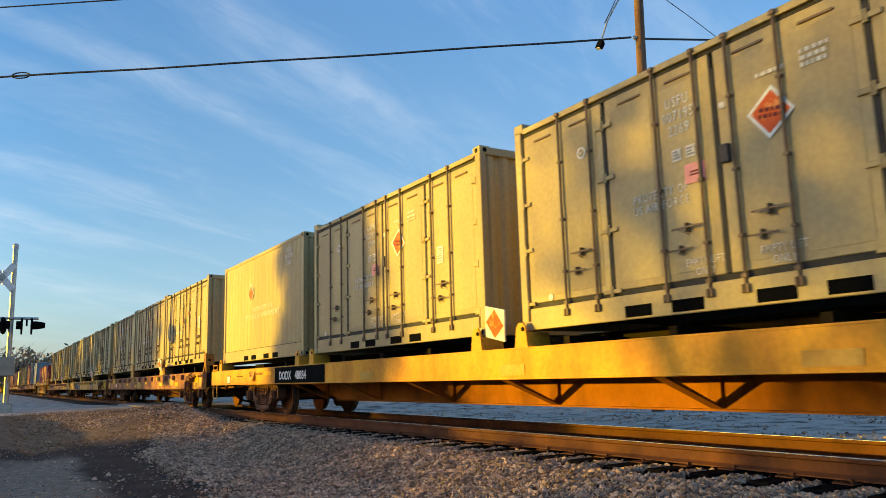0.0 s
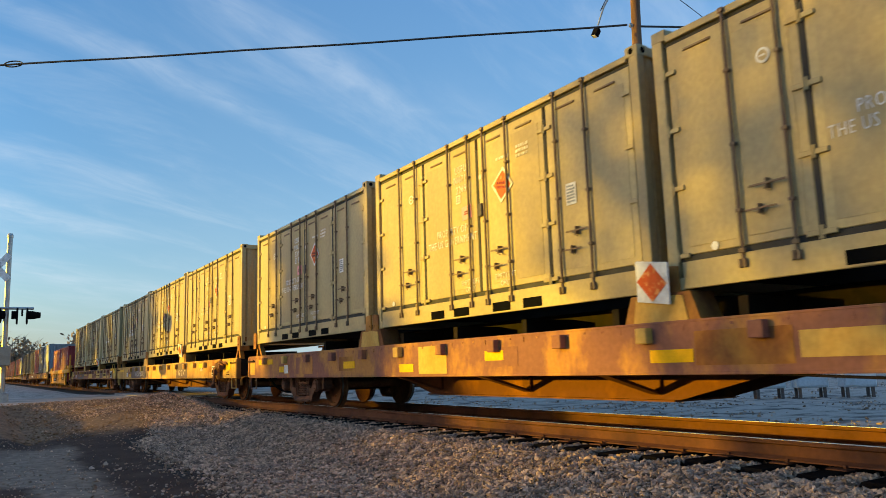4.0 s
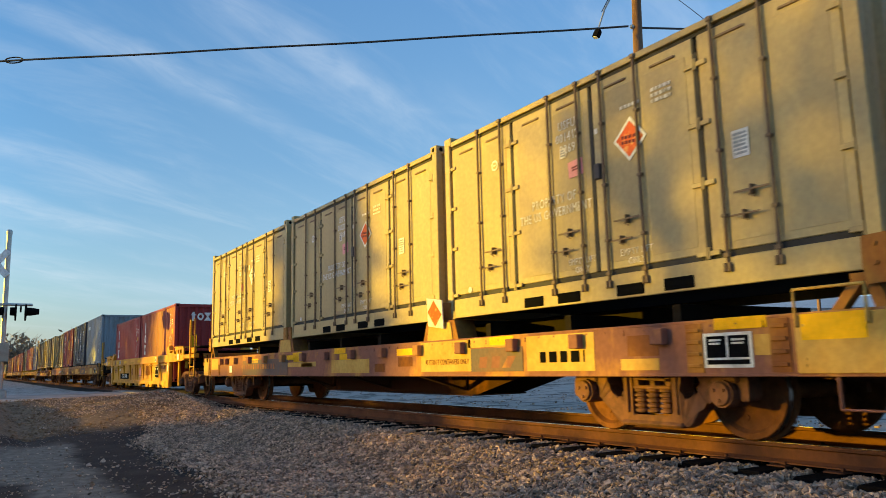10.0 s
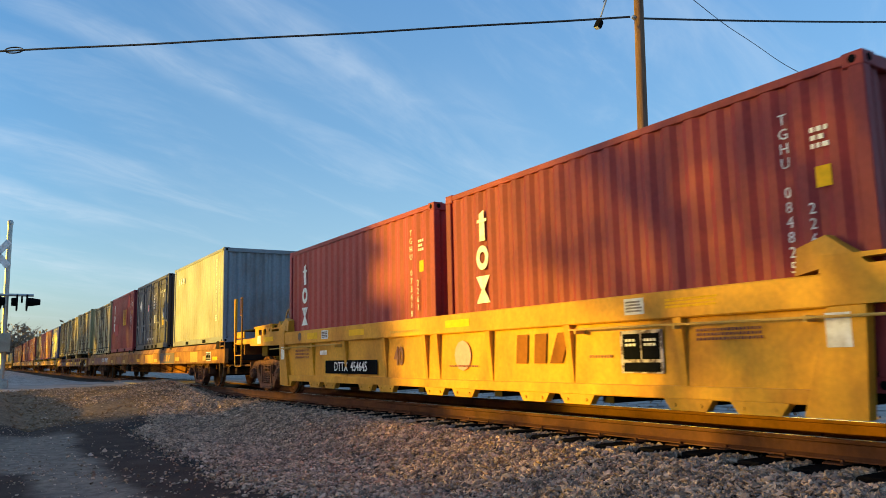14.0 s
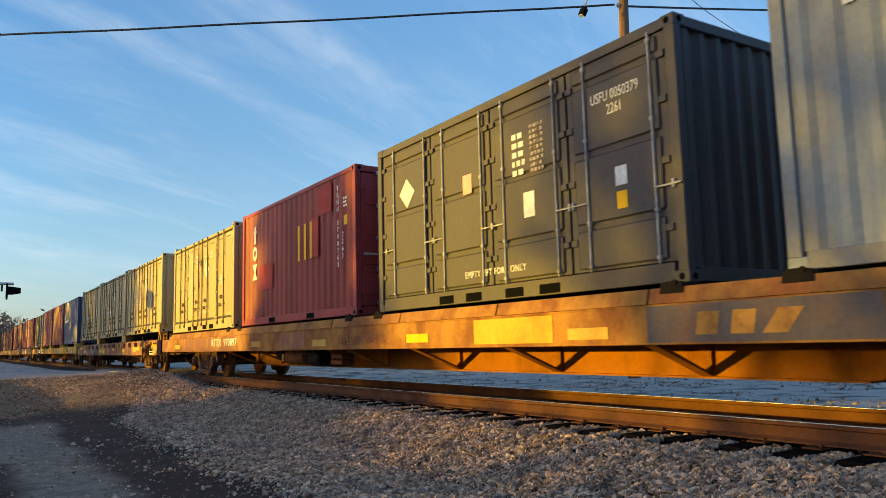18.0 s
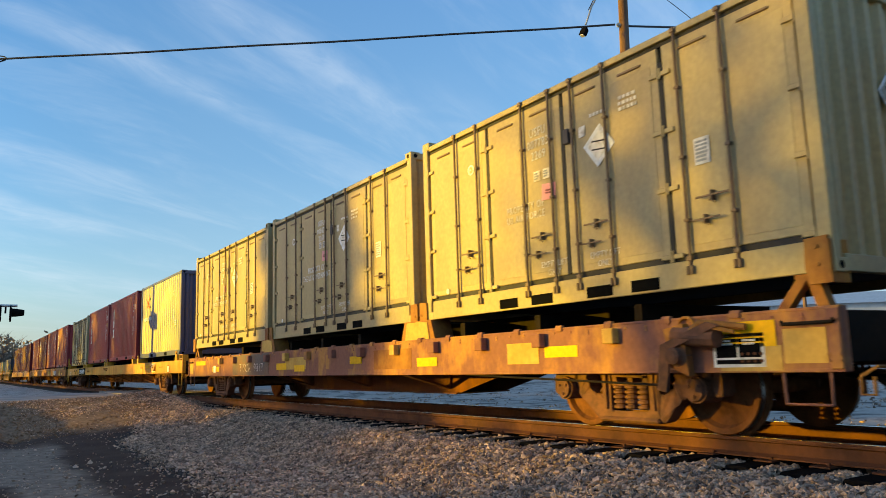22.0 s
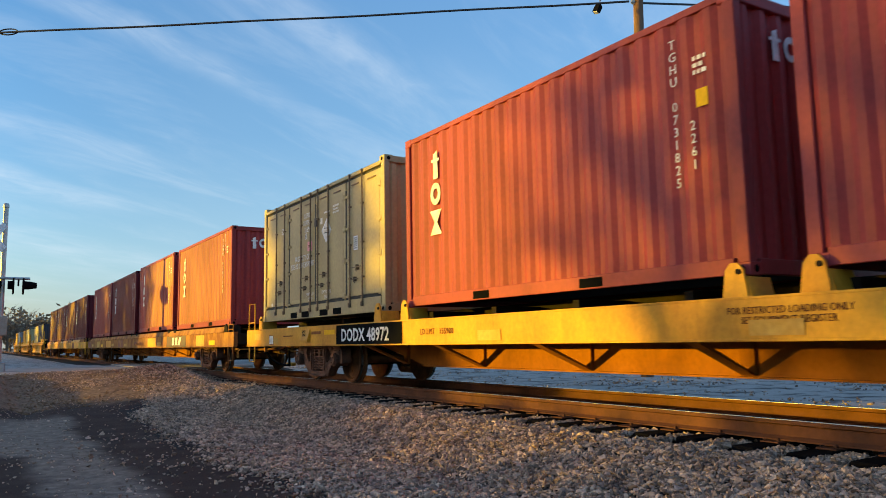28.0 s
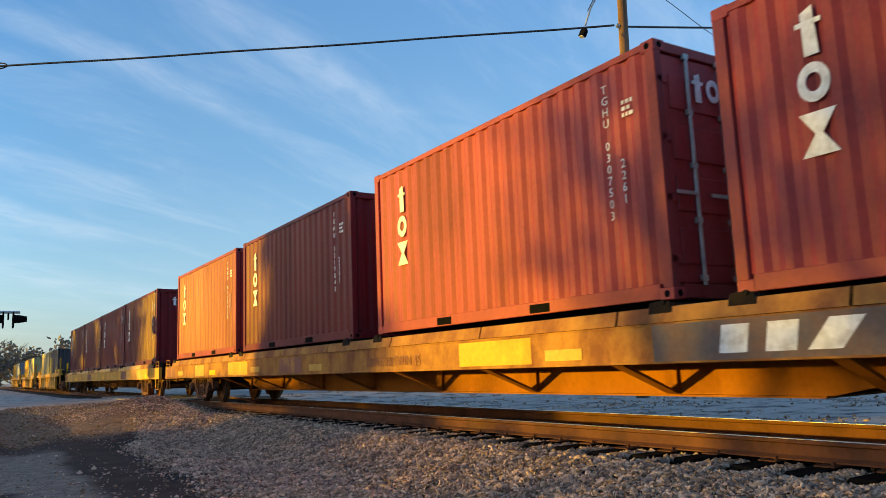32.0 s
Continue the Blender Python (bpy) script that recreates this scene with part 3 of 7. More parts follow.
def door_box(name, label, m, group):
    """A container whose long side is four folding doors with lock rods."""
    ob = thing(name, label, "container", group)
    hx, hy = CW / 2, CL / 2
    shell(ob, m, 0.265, 0.13, 0.13, 0.072)
    end_wall(ob, m, -1)
    end_wall(ob, m, 1)
    part("side_wall", turned(corrugated(-hy + 0.13, hy - 0.13, 0.25, CH - 0.14, -hx + 0.01, 0.036), 180), m, ob)
    back = Shape()
    back.box(-hx + 0.075, -hx + 0.09, -hy + 0.1, hy - 0.1, 0.2, CH - 0.1)
    part("door_seal", back, TAN_DARK, ob)
    edges = (-2.90, -1.455, 0.0, 1.455, 2.90)
    for i in range(4):
        a, b = edges[i] + 0.03, edges[i + 1] - 0.03
        sh = Shape()
        sh.box(-hx + 0.03, -hx + 0.074, a, b, 0.327, CH - 0.185, 0.006)
        mid = (a + b) / 2
        door = part("side_door", sh, m, ob)
        for lo, hi in ((a + 0.09, mid - 0.05), (mid + 0.05, b - 0.09)):
            sh = Shape()
            sh.box(-hx + 0.027, -hx + 0.031, lo, hi, 0.40, CH - 0.34, 0.003)
            part("door_panel", sh, m, door)
            sh = Shape()
            sh.box(-hx + 0.012, -hx + 0.031, lo + 0.12, hi - 0.12, CH - 0.30, CH - 0.275, 0.004)
            part("drip_strip", sh, STEEL_GREY, door)
        for y, s in ((edges[i], 1), (edges[i + 1], -1)):
            for z in (0.30, 0.95, 1.52, 2.1):
                if abs(y) < 0.1:
                    continue
                hg = Shape()
                hg.box(-hx + 0.004, -hx + 0.03, *sorted((y + s * 0.01, y + s * 0.13)), z, z + 0.045, 0.004)
                hg.tube((-hx + 0.006, y + s * 0.012, z - 0.03), (-hx + 0.006, y + s * 0.012, z + 0.08), 0.012, 6)
                part("hinge", hg, m, door)
    for y in (-1.455, 0.0, 1.455):
        sl = Shape()
        sl.box(-hx + 0.026, -hx + 0.06, y - 0.028, y + 0.028, 0.33, CH - 0.34, 0.004)
        part("seam_strip", sl, TAN_DARK, ob)
    for z0, z1 in ((0.267, 0.325), (CH - 0.184, CH - 0.146)):
        sl = Shape()
        sl.box(-hx + 0.04, -hx + 0.06, -2.9, 2.9, z0, z1)
        part("seal_strip", sl, TAN_DARK, ob)
    for k, y in enumerate(RODS):
        rod = Shape()
        rod.tube((-hx - 0.004, y, 0.14), (-hx - 0.004, y, CH - 0.085), 0.016, 8)
        for z in (0.62, 1.22, 1.9):
            rod.box(-hx - 0.022, -hx + 0.028, y - 0.028, y + 0.028, z, z + 0.03, 0.004)
        rod.box(-hx - 0.03, -hx - 0.001, y - 0.04, y - 0.012, 0.13, 0.21, 0.006)
        rod.box(-hx - 0.03, -hx - 0.001, y + 0.012, y + 0.04, 0.13, 0.21, 0.006)
        rod.box(-hx - 0.026, -hx - 0.001, y - 0.03, y + 0.03, 0.26, 0.30, 0.004)
        rod.box(-hx - 0.026, -hx - 0.001, y - 0.03, y + 0.03, CH - 0.125, CH - 0.078, 0.006)
        o = part("lock_rod", rod, STEEL_GREY, ob)
        if k % 2 == 0:
            s = 1
            hd = Shape()
            hd.box(-hx - 0.03, -hx - 0.02, y + 0.02, y + 0.38, 0.805, 0.825, 0.003)
            hd.box(-hx - 0.034, -hx + 0.028, y + 0.20, y + 0.22, 0.77, 0.86, 0.004)
            hd.tube((-hx - 0.03, y + 0.23, 0.77), (-hx - 0.03, y + 0.17, 0.74), 0.008, 5)
            part("handle", hd, STEEL_GREY, o)
            hd = Shape()
            hd.box(-hx - 0.03, -hx - 0.02, y + 0.13, y + 0.44, 0.604, 0.622, 0.003)
            hd.box(-hx - 0.034, -hx + 0.028, y + 0.29, y + 0.31, 0.575, 0.655, 0.004)
            hd.tube((-hx - 0.03, y + 0.31, 0.575), (-hx - 0.03, y + 0.25, 0.55), 0.008, 5)
            part("handle", hd, STEEL_GREY, o)
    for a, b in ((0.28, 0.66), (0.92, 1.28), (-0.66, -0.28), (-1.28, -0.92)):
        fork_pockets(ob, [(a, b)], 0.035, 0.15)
    return ob


def door_box_marks(ob, code, placard, pink, air, seed):
    """Stencils and placards on the doors; placard: orange, white or none; air: the shorter, fainter owner's stencil."""
    fx = -CW / 2 + 0.018
    rnd = random.Random(seed)
    write(ob, code, 0.15, WHITE, (fx, 0.40 + rnd.uniform(-0.03, 0.03), 1.93), SIDE, 0.78, 1.15)
    bars(ob, 0.06, 0.1, 1, STENCIL, (fx, -0.09, 1.86), SIDE, seed + 6)
    if air:
        write(ob, "PROPERTY OF\nUS AIR FORCE", 0.125, STENCIL, (fx, 0.72, 1.15), SIDE, 0.78, 1.2)
    else:
        write(ob, "PROPERTY OF\nTHE US GOVERNMENT", 0.155, WHITE, (fx, 0.68, 1.16), SIDE, 0.72, 1.15)
    up = 1.32 if air else 1.46 + rnd.uniform(-0.05, 0.08)
    for y, show in ((0.47, True), (0.30, air or seed % 3 == 0)):
        if show:
            patch(ob, "stencil_panel", rect(0.11, 0.12), STENCIL, (fx, y, up + 0.22), thick=0.002)
            bars(ob, 0.08, 0.09, 3, GREYBLUE, (fx - 0.003, y, up + 0.22), SIDE, seed)
    if pink:
        tilt = Matrix.Rotation(radians(rnd.uniform(-6, 6)), 3, "X")
        patch(ob, "placard", rect(0.24, 0.19), PINK, (fx, 0.27, up), tilt @ SIDE, label="pink paper placard")
        bars(ob, 0.11, 0.06, 2, MAROON, (fx - 0.004, 0.27, up), tilt @ SIDE, seed + 3)
    slant = Matrix.Rotation(radians(rnd.uniform(2, 9)), 3, "X") @ SIDE
    if placard == "orange":
        patch(ob, "placard_holder", rect(0.33, 0.33), STEEL_GREY, (fx + 0.004, -0.575, 1.645), Matrix.Rotation(radians(45), 3, "X") @ slant, label="worn steel placard holder")
        patch(ob, "hazard_placard", diamond(0.235), WHITE, (fx, -0.575, 1.645), slant, label="white-edged orange diamond placard")
        patch(ob, "hazard_field", diamond(0.19), ORANGE, (fx - 0.003, -0.575, 1.645), slant)
        bars(ob, 0.22, 0.11, 2, MAROON, (fx - 0.006, -0.575, 1.64), slant, seed + 4)
    elif placard == "white":
        patch(ob, "hazard_placard", diamond(0.235), WHITE, (fx, -0.575, 1.645), slant, label="white diamond placard with black bars")
        patch(ob, "hazard_field", diamond(0.165), STENCIL, (fx - 0.003, -0.575, 1.645), slant)
        for z, w in ((1.69, 0.2), (1.60, 0.2)):
            patch(ob, "placard_bar", rect(w, 0.014), BLACK, (fx - 0.006, -0.575, z), slant)
        patch(ob, "stencil_panel", rect(0.1, 0.12), STENCIL, (fx, -0.33, 1.86), thick=0.002)
    lb = Shape()
    z = 1.32 if placard == "orange" else 1.78
    lb.box(-CW / 2 - 0.02, -CW / 2 + 0.03, -0.14, -0.05, z, z + 0.17, 0.008)
    part("latch_box", lb, CHARCOAL, ob)
    patch(ob, "round_seal", disc(0.07), WHITE, (fx, 1.82, 1.93))
    patch(ob, "round_seal", disc(0.046), TAN, (fx - 0.003, 1.82, 1.93))
    bars(ob, 0.05, 0.03, 1, WHITE, (fx - 0.005, 1.82, 1.93), SIDE, seed)
    bars(ob, 0.26, 0.18, 3, STENCIL, (fx, -1.02, 2.0), SIDE, seed + 1)
    bars(ob, 0.28, 0.06, 1, STENCIL, (fx, -0.6, 2.0), SIDE, seed + 5)
    w, h = (0.24, 0.34) if seed == 34 else (0.17, 0.25)
    patch(ob, "paper_label", rect(w, h), WHITE, (fx, -1.88, 1.25))
    bars(ob, w * 0.8, h * 0.85, 6, GREYBLUE, (fx - 0.003, -1.88, 1.25), SIDE, seed + 2)
    patch(ob, "round_spot", disc(0.04, 14), WHITE, (fx, 2.48, 0.37))
    for y in (0.24, -0.57):
        write(ob, "EMPTY LIFT\nONLY", 0.10, STENCIL, (fx, y, 0.43), SIDE, 0.8, 1.1)
    patch(ob, "end_placard", diamond(0.25), WHITE, (0.0, -CL / 2 + 0.028, 1.62), END)
    patch(ob, "placard_field", diamond(0.215), HOUSING, (0.0, -CL / 2 + 0.024, 1.62), END)
    patch(ob, "placard_bar", rect(0.26, 0.03), BLACK, (0.0, -CL / 2 + 0.020, 1.66), END)
    patch(ob, "placard_bar", rect(0.20, 0.03), BLACK, (0.0, -CL / 2 + 0.020, 1.56), END)


# ---- wagons ----
def rounded(outline, r, n=4):
    """The outline with its corners rounded by r."""
    out = []
    k = len(outline)
    for i in range(k):
        a, p, b = (Vector(outline[(i + j) % k]) for j in (-1, 0, 1))
        u, v = (a - p), (b - p)
        w = min(r, u.length * 0.45, v.length * 0.45)
        a, b = p + u.normalized() * w, p + v.normalized() * w
        for j in range(n):
            q = j / (n - 1)
            out.append(tuple(a * (1 - q) ** 2 + p * (2 * q * (1 - q)) + b * q * q))
    return out


def pierced(outer, holes, axis, a, b, bevel=0.0):
    """A plate from a to b along the axis, cut through by holes, its rims bevelled."""
    bm = bmesh.new()
    edges = []
    for loop in [outer, *holes]:
        vs = [bm.verts.new((p[0], p[1], 0)) for p in loop]
        edges += [bm.edges.new((vs[i], vs[(i + 1) % len(vs)])) for i in range(len(vs))]
    bmesh.ops.triangle_fill(bm, use_beauty=True, use_dissolve=False, edges=edges)
    bmesh.ops.dissolve_limit(bm, angle_limit=0.02, verts=bm.verts[:], edges=bm.edges[:])
    got = bmesh.ops.extrude_face_region(bm, geom=bm.faces[:])
    top = [q for q in got["geom"] if isinstance(q, bmesh.types.BMVert)]
    bmesh.ops.translate(bm, verts=top, vec=(0, 0, 1))
    bmesh.ops.recalc_face_normals(bm, faces=bm.faces[:])
    for q in bm.verts:
        u, v, h = q.co
        t = a + (b - a) * h
        q.co = {"x": (t, u, v), "y": (u, t, v), "z": (u, v, t)}[axis]
    if bevel:
        rim = [e for e in bm.edges if len(e.link_faces) == 2 and abs(e.link_faces[0].normal.dot(e.link_faces[1].normal)) < 0.5 and e.calc_face_angle(0) > 1.0]
        bmesh.ops.bevel(bm, geom=rim, offset=bevel, segments=1, affect="EDGES", clamp_overlap=True)
    return bm


def side_frame():
    """A cast truck side: straight top member, sloping arms, rounded windows, spring nest and bearing jaws."""
    sh = Shape()
    outer = [(-1.13, 0.36), (-1.13, 0.58), (-1.02, 0.69), (-0.6, 0.735), (0.6, 0.735), (1.02, 0.69), (1.13, 0.58), (1.13, 0.36), (1.03, 0.36), (1.03, 0.55), (0.75, 0.55), (0.75, 0.36),
             (0.62, 0.30), (0.44, 0.10), (-0.44, 0.10), (-0.62, 0.30), (-0.75, 0.36), (-0.75, 0.55), (-1.03, 0.55), (-1.03, 0.36)]
    holes = [rounded([(-0.27, 0.19), (0.27, 0.19), (0.27, 0.655), (-0.27, 0.655)], 0.05)]
    for s in (-1, 1):
        holes.append(rounded([(s * 0.37, 0.40), (s * 0.46, 0.34), (s * 0.60, 0.47), (s * 0.60, 0.60), (s * 0.50, 0.65), (s * 0.38, 0.64)][::s], 0.05))
    sh.take(pierced(rounded(outer, 0.06, 3), holes, "x", -0.10, 0.08, 0.016))
    for s in (-1, 1):
        sh.tube((-0.17, s * 0.89, 0.43), (0.1, s * 0.89, 0.43), 0.125, 18)
        sh.tube((-0.20, s * 0.89, 0.43), (-0.16, s * 0.89, 0.43), 0.10, 18, 0.115)
        for k in range(3):
            w = 2 * math.pi * k / 3 + 0.5
            sh.tube((-0.215, s * 0.89 + 0.06 * math.cos(w), 0.43 + 0.06 * math.sin(w)), (-0.195, s * 0.89 + 0.06 * math.cos(w), 0.43 + 0.06 * math.sin(w)), 0.017, 6)
        sh.box(-0.13, 0.1, s * 0.89 - 0.145, s * 0.89 + 0.145, 0.52, 0.60, 0.02)
        sh.box(-0.115, -0.09, s * 0.68 - 0.04, s * 0.68 + 0.04, 0.62, 0.65, 0.006)
        sh.plate([(s * 0.30, 0.22), (s * 0.345, 0.22), (s * 0.345, 0.62), (s * 0.30, 0.62)], "x", -0.125, -0.09)
    sh.box(-0.14, 0.08, -0.40, 0.40, 0.095, 0.145, 0.02)
    return sh


def springs():
    """One coil spring, as a ribbed turned body."""
    sh = Shape()
    prof = []
    for k in range(5):
        z = 0.22 + k * 0.05
        prof += [(z, 0.052), (z + 0.012, 0.076), (z + 0.034, 0.076), (z + 0.046, 0.052)]
    sh.lathe(prof, 14, "z")
    return sh


def spring_cap():
    """The bolster's end above the springs with its friction wedges."""
    sh = Shape()
    sh.box(-0.10, 0.12, -0.25, 0.25, 0.455, 0.49, 0.01)
    sh.box(-0.10, 0.12, -0.25, 0.25, 0.60, 0.635, 0.012)
    for k in (-0.22, -0.02, 0.2):
        sh.plate([(k - 0.03, 0.48), (k + 0.03, 0.48), (k + 0.05, 0.61), (k - 0.01, 0.61)], "x", -0.09, 0.1)
    sh.box(0.02, 0.12, -0.25, 0.25, 0.48, 0.61)
    sh.tube((-0.12, -0.22, 0.545), (-0.12, 0.20, 0.56), 0.014, 6)
    return sh


def wheelset():
    sh = Shape()
    for s in (-1, 1):
        prof = [(0.685, 0.10), (0.685, 0.30), (0.675, 0.375), (0.675, 0.445), (0.70, 0.45), (0.712, 0.425), (0.80, 0.42), (0.815, 0.41), (0.815, 0.36), (0.77, 0.33), (0.755, 0.20), (0.79, 0.13), (0.80, 0.10)]
        sh.lathe([(s * a, r) for a, r in prof], 36, "x")
        sh.lathe([(s * 0.714, 0.4235), (s * 0.798, 0.4215)], 36, "x", mi=1, caps=False)
        for k in range(3):
            w = 2 * math.pi * k / 3
            c, d = 0.23 * math.cos(w), 0.23 * math.sin(w)
            sh.tube((s * 0.75, c, d), (s * 0.768, c, d), 0.03, 8)
    sh.tube((-1.0, 0, 0), (1.0, 0, 0), 0.078, 12)
    return sh


PARTS = {}


def shared(name, build, mats):
    if name not in PARTS:
        PARTS[name] = build().mesh(name, mats)
    return PARTS[name]


WHEELSETS = []


def truck(car, y):
    tr = part("truck", bolster(), UNDER, car, "four-wheeled cast steel truck", (0, y, 0))
    for s in (-1, 1):
        o = part("side_frame", shared("side_frame", side_frame, TRUCK), None, tr, "", (s * 1.0, 0, 0))
        for k in (-0.15, 0.02, 0.18):
            part("spring", shared("spring", springs, TRUCK), None, tr, "", (s * 1.03, k, 0))
        o2 = part("spring_cap", shared("spring_cap", spring_cap, TRUCK), None, tr, "", (s * 1.0, 0, 0))
        if s > 0:
            o.rotation_euler.z = math.pi
            o2.rotation_euler.z = math.pi
    for k in (-0.89, 0.89):
        ws = part("wheelset", shared("wheelset", wheelset, [WHEEL, TREAD]), None, tr, "rusty wheelset with worn treads", (0, k, 0.42))
        smooth(ws)
        WHEELSETS.append(ws)
    return tr


def bolster():
    if "bolster" not in PARTS:
        sh = Shape()
        sh.box(-0.98, 0.98, -0.2, 0.2, 0.50, 0.68, 0.03)
        sh.box(-0.3, 0.3, -0.3, 0.3, 0.66, 0.8, 0.02)
        for s in (-1, 1):
            sh.box(-0.9, 0.9, s * 0.42 - 0.06, s * 0.42 + 0.06, 0.3, 0.42, 0.02)
        PARTS["bolster"] = sh.mesh("truck", UNDER)
    return PARTS["bolster"]


def coupler(car, y, s):
    """Coupler, its draft box, uncoupling lever and air hose at one end; s is the way out."""
    sh = Shape()
    sh.box(-0.16, 0.16, *sorted((y - s * 0.6, y + s * 0.02)), 0.62, 0.92, 0.02)
    sh.box(-0.08, 0.08, *sorted((y, y + s * 0.42)), 0.68, 0.84, 0.02)
    sh.box(-0.17, 0.12, *sorted((y + s * 0.36, y + s * 0.62)), 0.62, 0.90, 0.04)
    part("coupler", sh, TRUCK, car)
    lv = Shape()
    lv.pipe([(-1.25, y + s * 0.06, 0.55), (-1.2, y + s * 0.16, 0.62), (-0.5, y + s * 0.16, 0.60), (-0.1, y + s * 0.3, 0.72)], 0.014)
    lv.pipe([(-1.25, y + s * 0.06, 0.55), (-1.25, y + s * 0.06, 0.42), (-1.25, y + s * 0.16, 0.42), (-1.25, y + s * 0.16, 0.55)], 0.014)
    part("uncoupling_lever", lv, RUSTY, car)
    hs = Shape()
    hs.pipe([(-0.42 + 0.05 * q, y + s * (-0.35 + 0.13 * q), 0.60 - 0.40 * math.sin(math.pi * (q / 8) ** 0.8 * 0.62)) for q in range(9)], 0.03, 8)
    part("air_hose", hs, BLACK, car, "black rubber air hose")
    gl = Shape()
    gl.box(-0.09, 0.02, *sorted((y + s * 0.62, y + s * 0.78)), 0.19, 0.27, 0.02)
    gl.tube((-0.06, y + s * 0.58, 0.24), (-0.06, y + s * 0.72, 0.22), 0.035, 8)
    part("hose_joint", gl, YELLOW, car, "yellow painted hose joint")
    pp = Shape()
    pp.pipe([(-0.62, y - s * 2.1, 0.66), (-0.6, y - s * 0.9, 0.60), (-0.45, y - s * 0.4, 0.60)], 0.026, 7)
    pp.pipe([(0.4, y - s * 1.6, 0.55), (0.1, y - s * 0.6, 0.50), (-0.2, y + s * 0.2, 0.56), (-0.15, y + s * 0.45, 0.50)], 0.022, 7)
    part("brake_pipe", pp, UNDER, car)
    bl = Shape()
    bl.tube((-1.12, y - s * 0.25, 0.61), (-1.02, y - s * 1.15, 0.63), 0.026, 7)
    bl.box(-1.14, -1.06, y - s * 0.7 - 0.03, y - s * 0.7 + 0.03, 0.56, 0.7)
    part("lever_rod", bl, RUSTY, car)
    yk = Shape()
    yk.plate([(y - s * 1.3, 0.62), (y - s * 0.5, 0.56), (y + s * 0.1, 0.60), (y + s * 0.1, 0.52), (y - s * 0.5, 0.46), (y - s * 1.35, 0.50)], "x", 0.16, 0.26)
    yk.tube((-0.3, y - s * 0.45, 0.7), (-0.3, y - s * 0.45, 0.36), 0.02, 6)
    yk.tube((0.25, y - s * 1.2, 0.7), (0.25, y - s * 1.2, 0.40), 0.025, 6)
    part("coupler_carrier", yk, TRUCK, car)


def stirrup(car, y, x, m):
    sh = Shape()
    sh.pipe([(x, y - 0.2, 0.75), (x, y - 0.19, 0.34), (x, y + 0.19, 0.34), (x, y + 0.2, 0.75)], 0.016)
    part("step", sh, m, car)


def grab(car, y, x, z0, z1, m, wide=0.42):
    sh = Shape()
    sh.pipe([(x + 0.05, y - wide / 2, z0), (x, y - wide / 2, z0 + 0.02), (x, y - wide / 2, z1), (x, y + wide / 2, z1), (x, y + wide / 2, z0 + 0.02), (x + 0.05, y + wide / 2, z0)], 0.016)
    sh.tube((x, y - wide / 2, (z0 + z1) / 2), (x, y + wide / 2, (z0 + z1) / 2), 0.014, 6)
    part("grab_iron", sh, m, car)


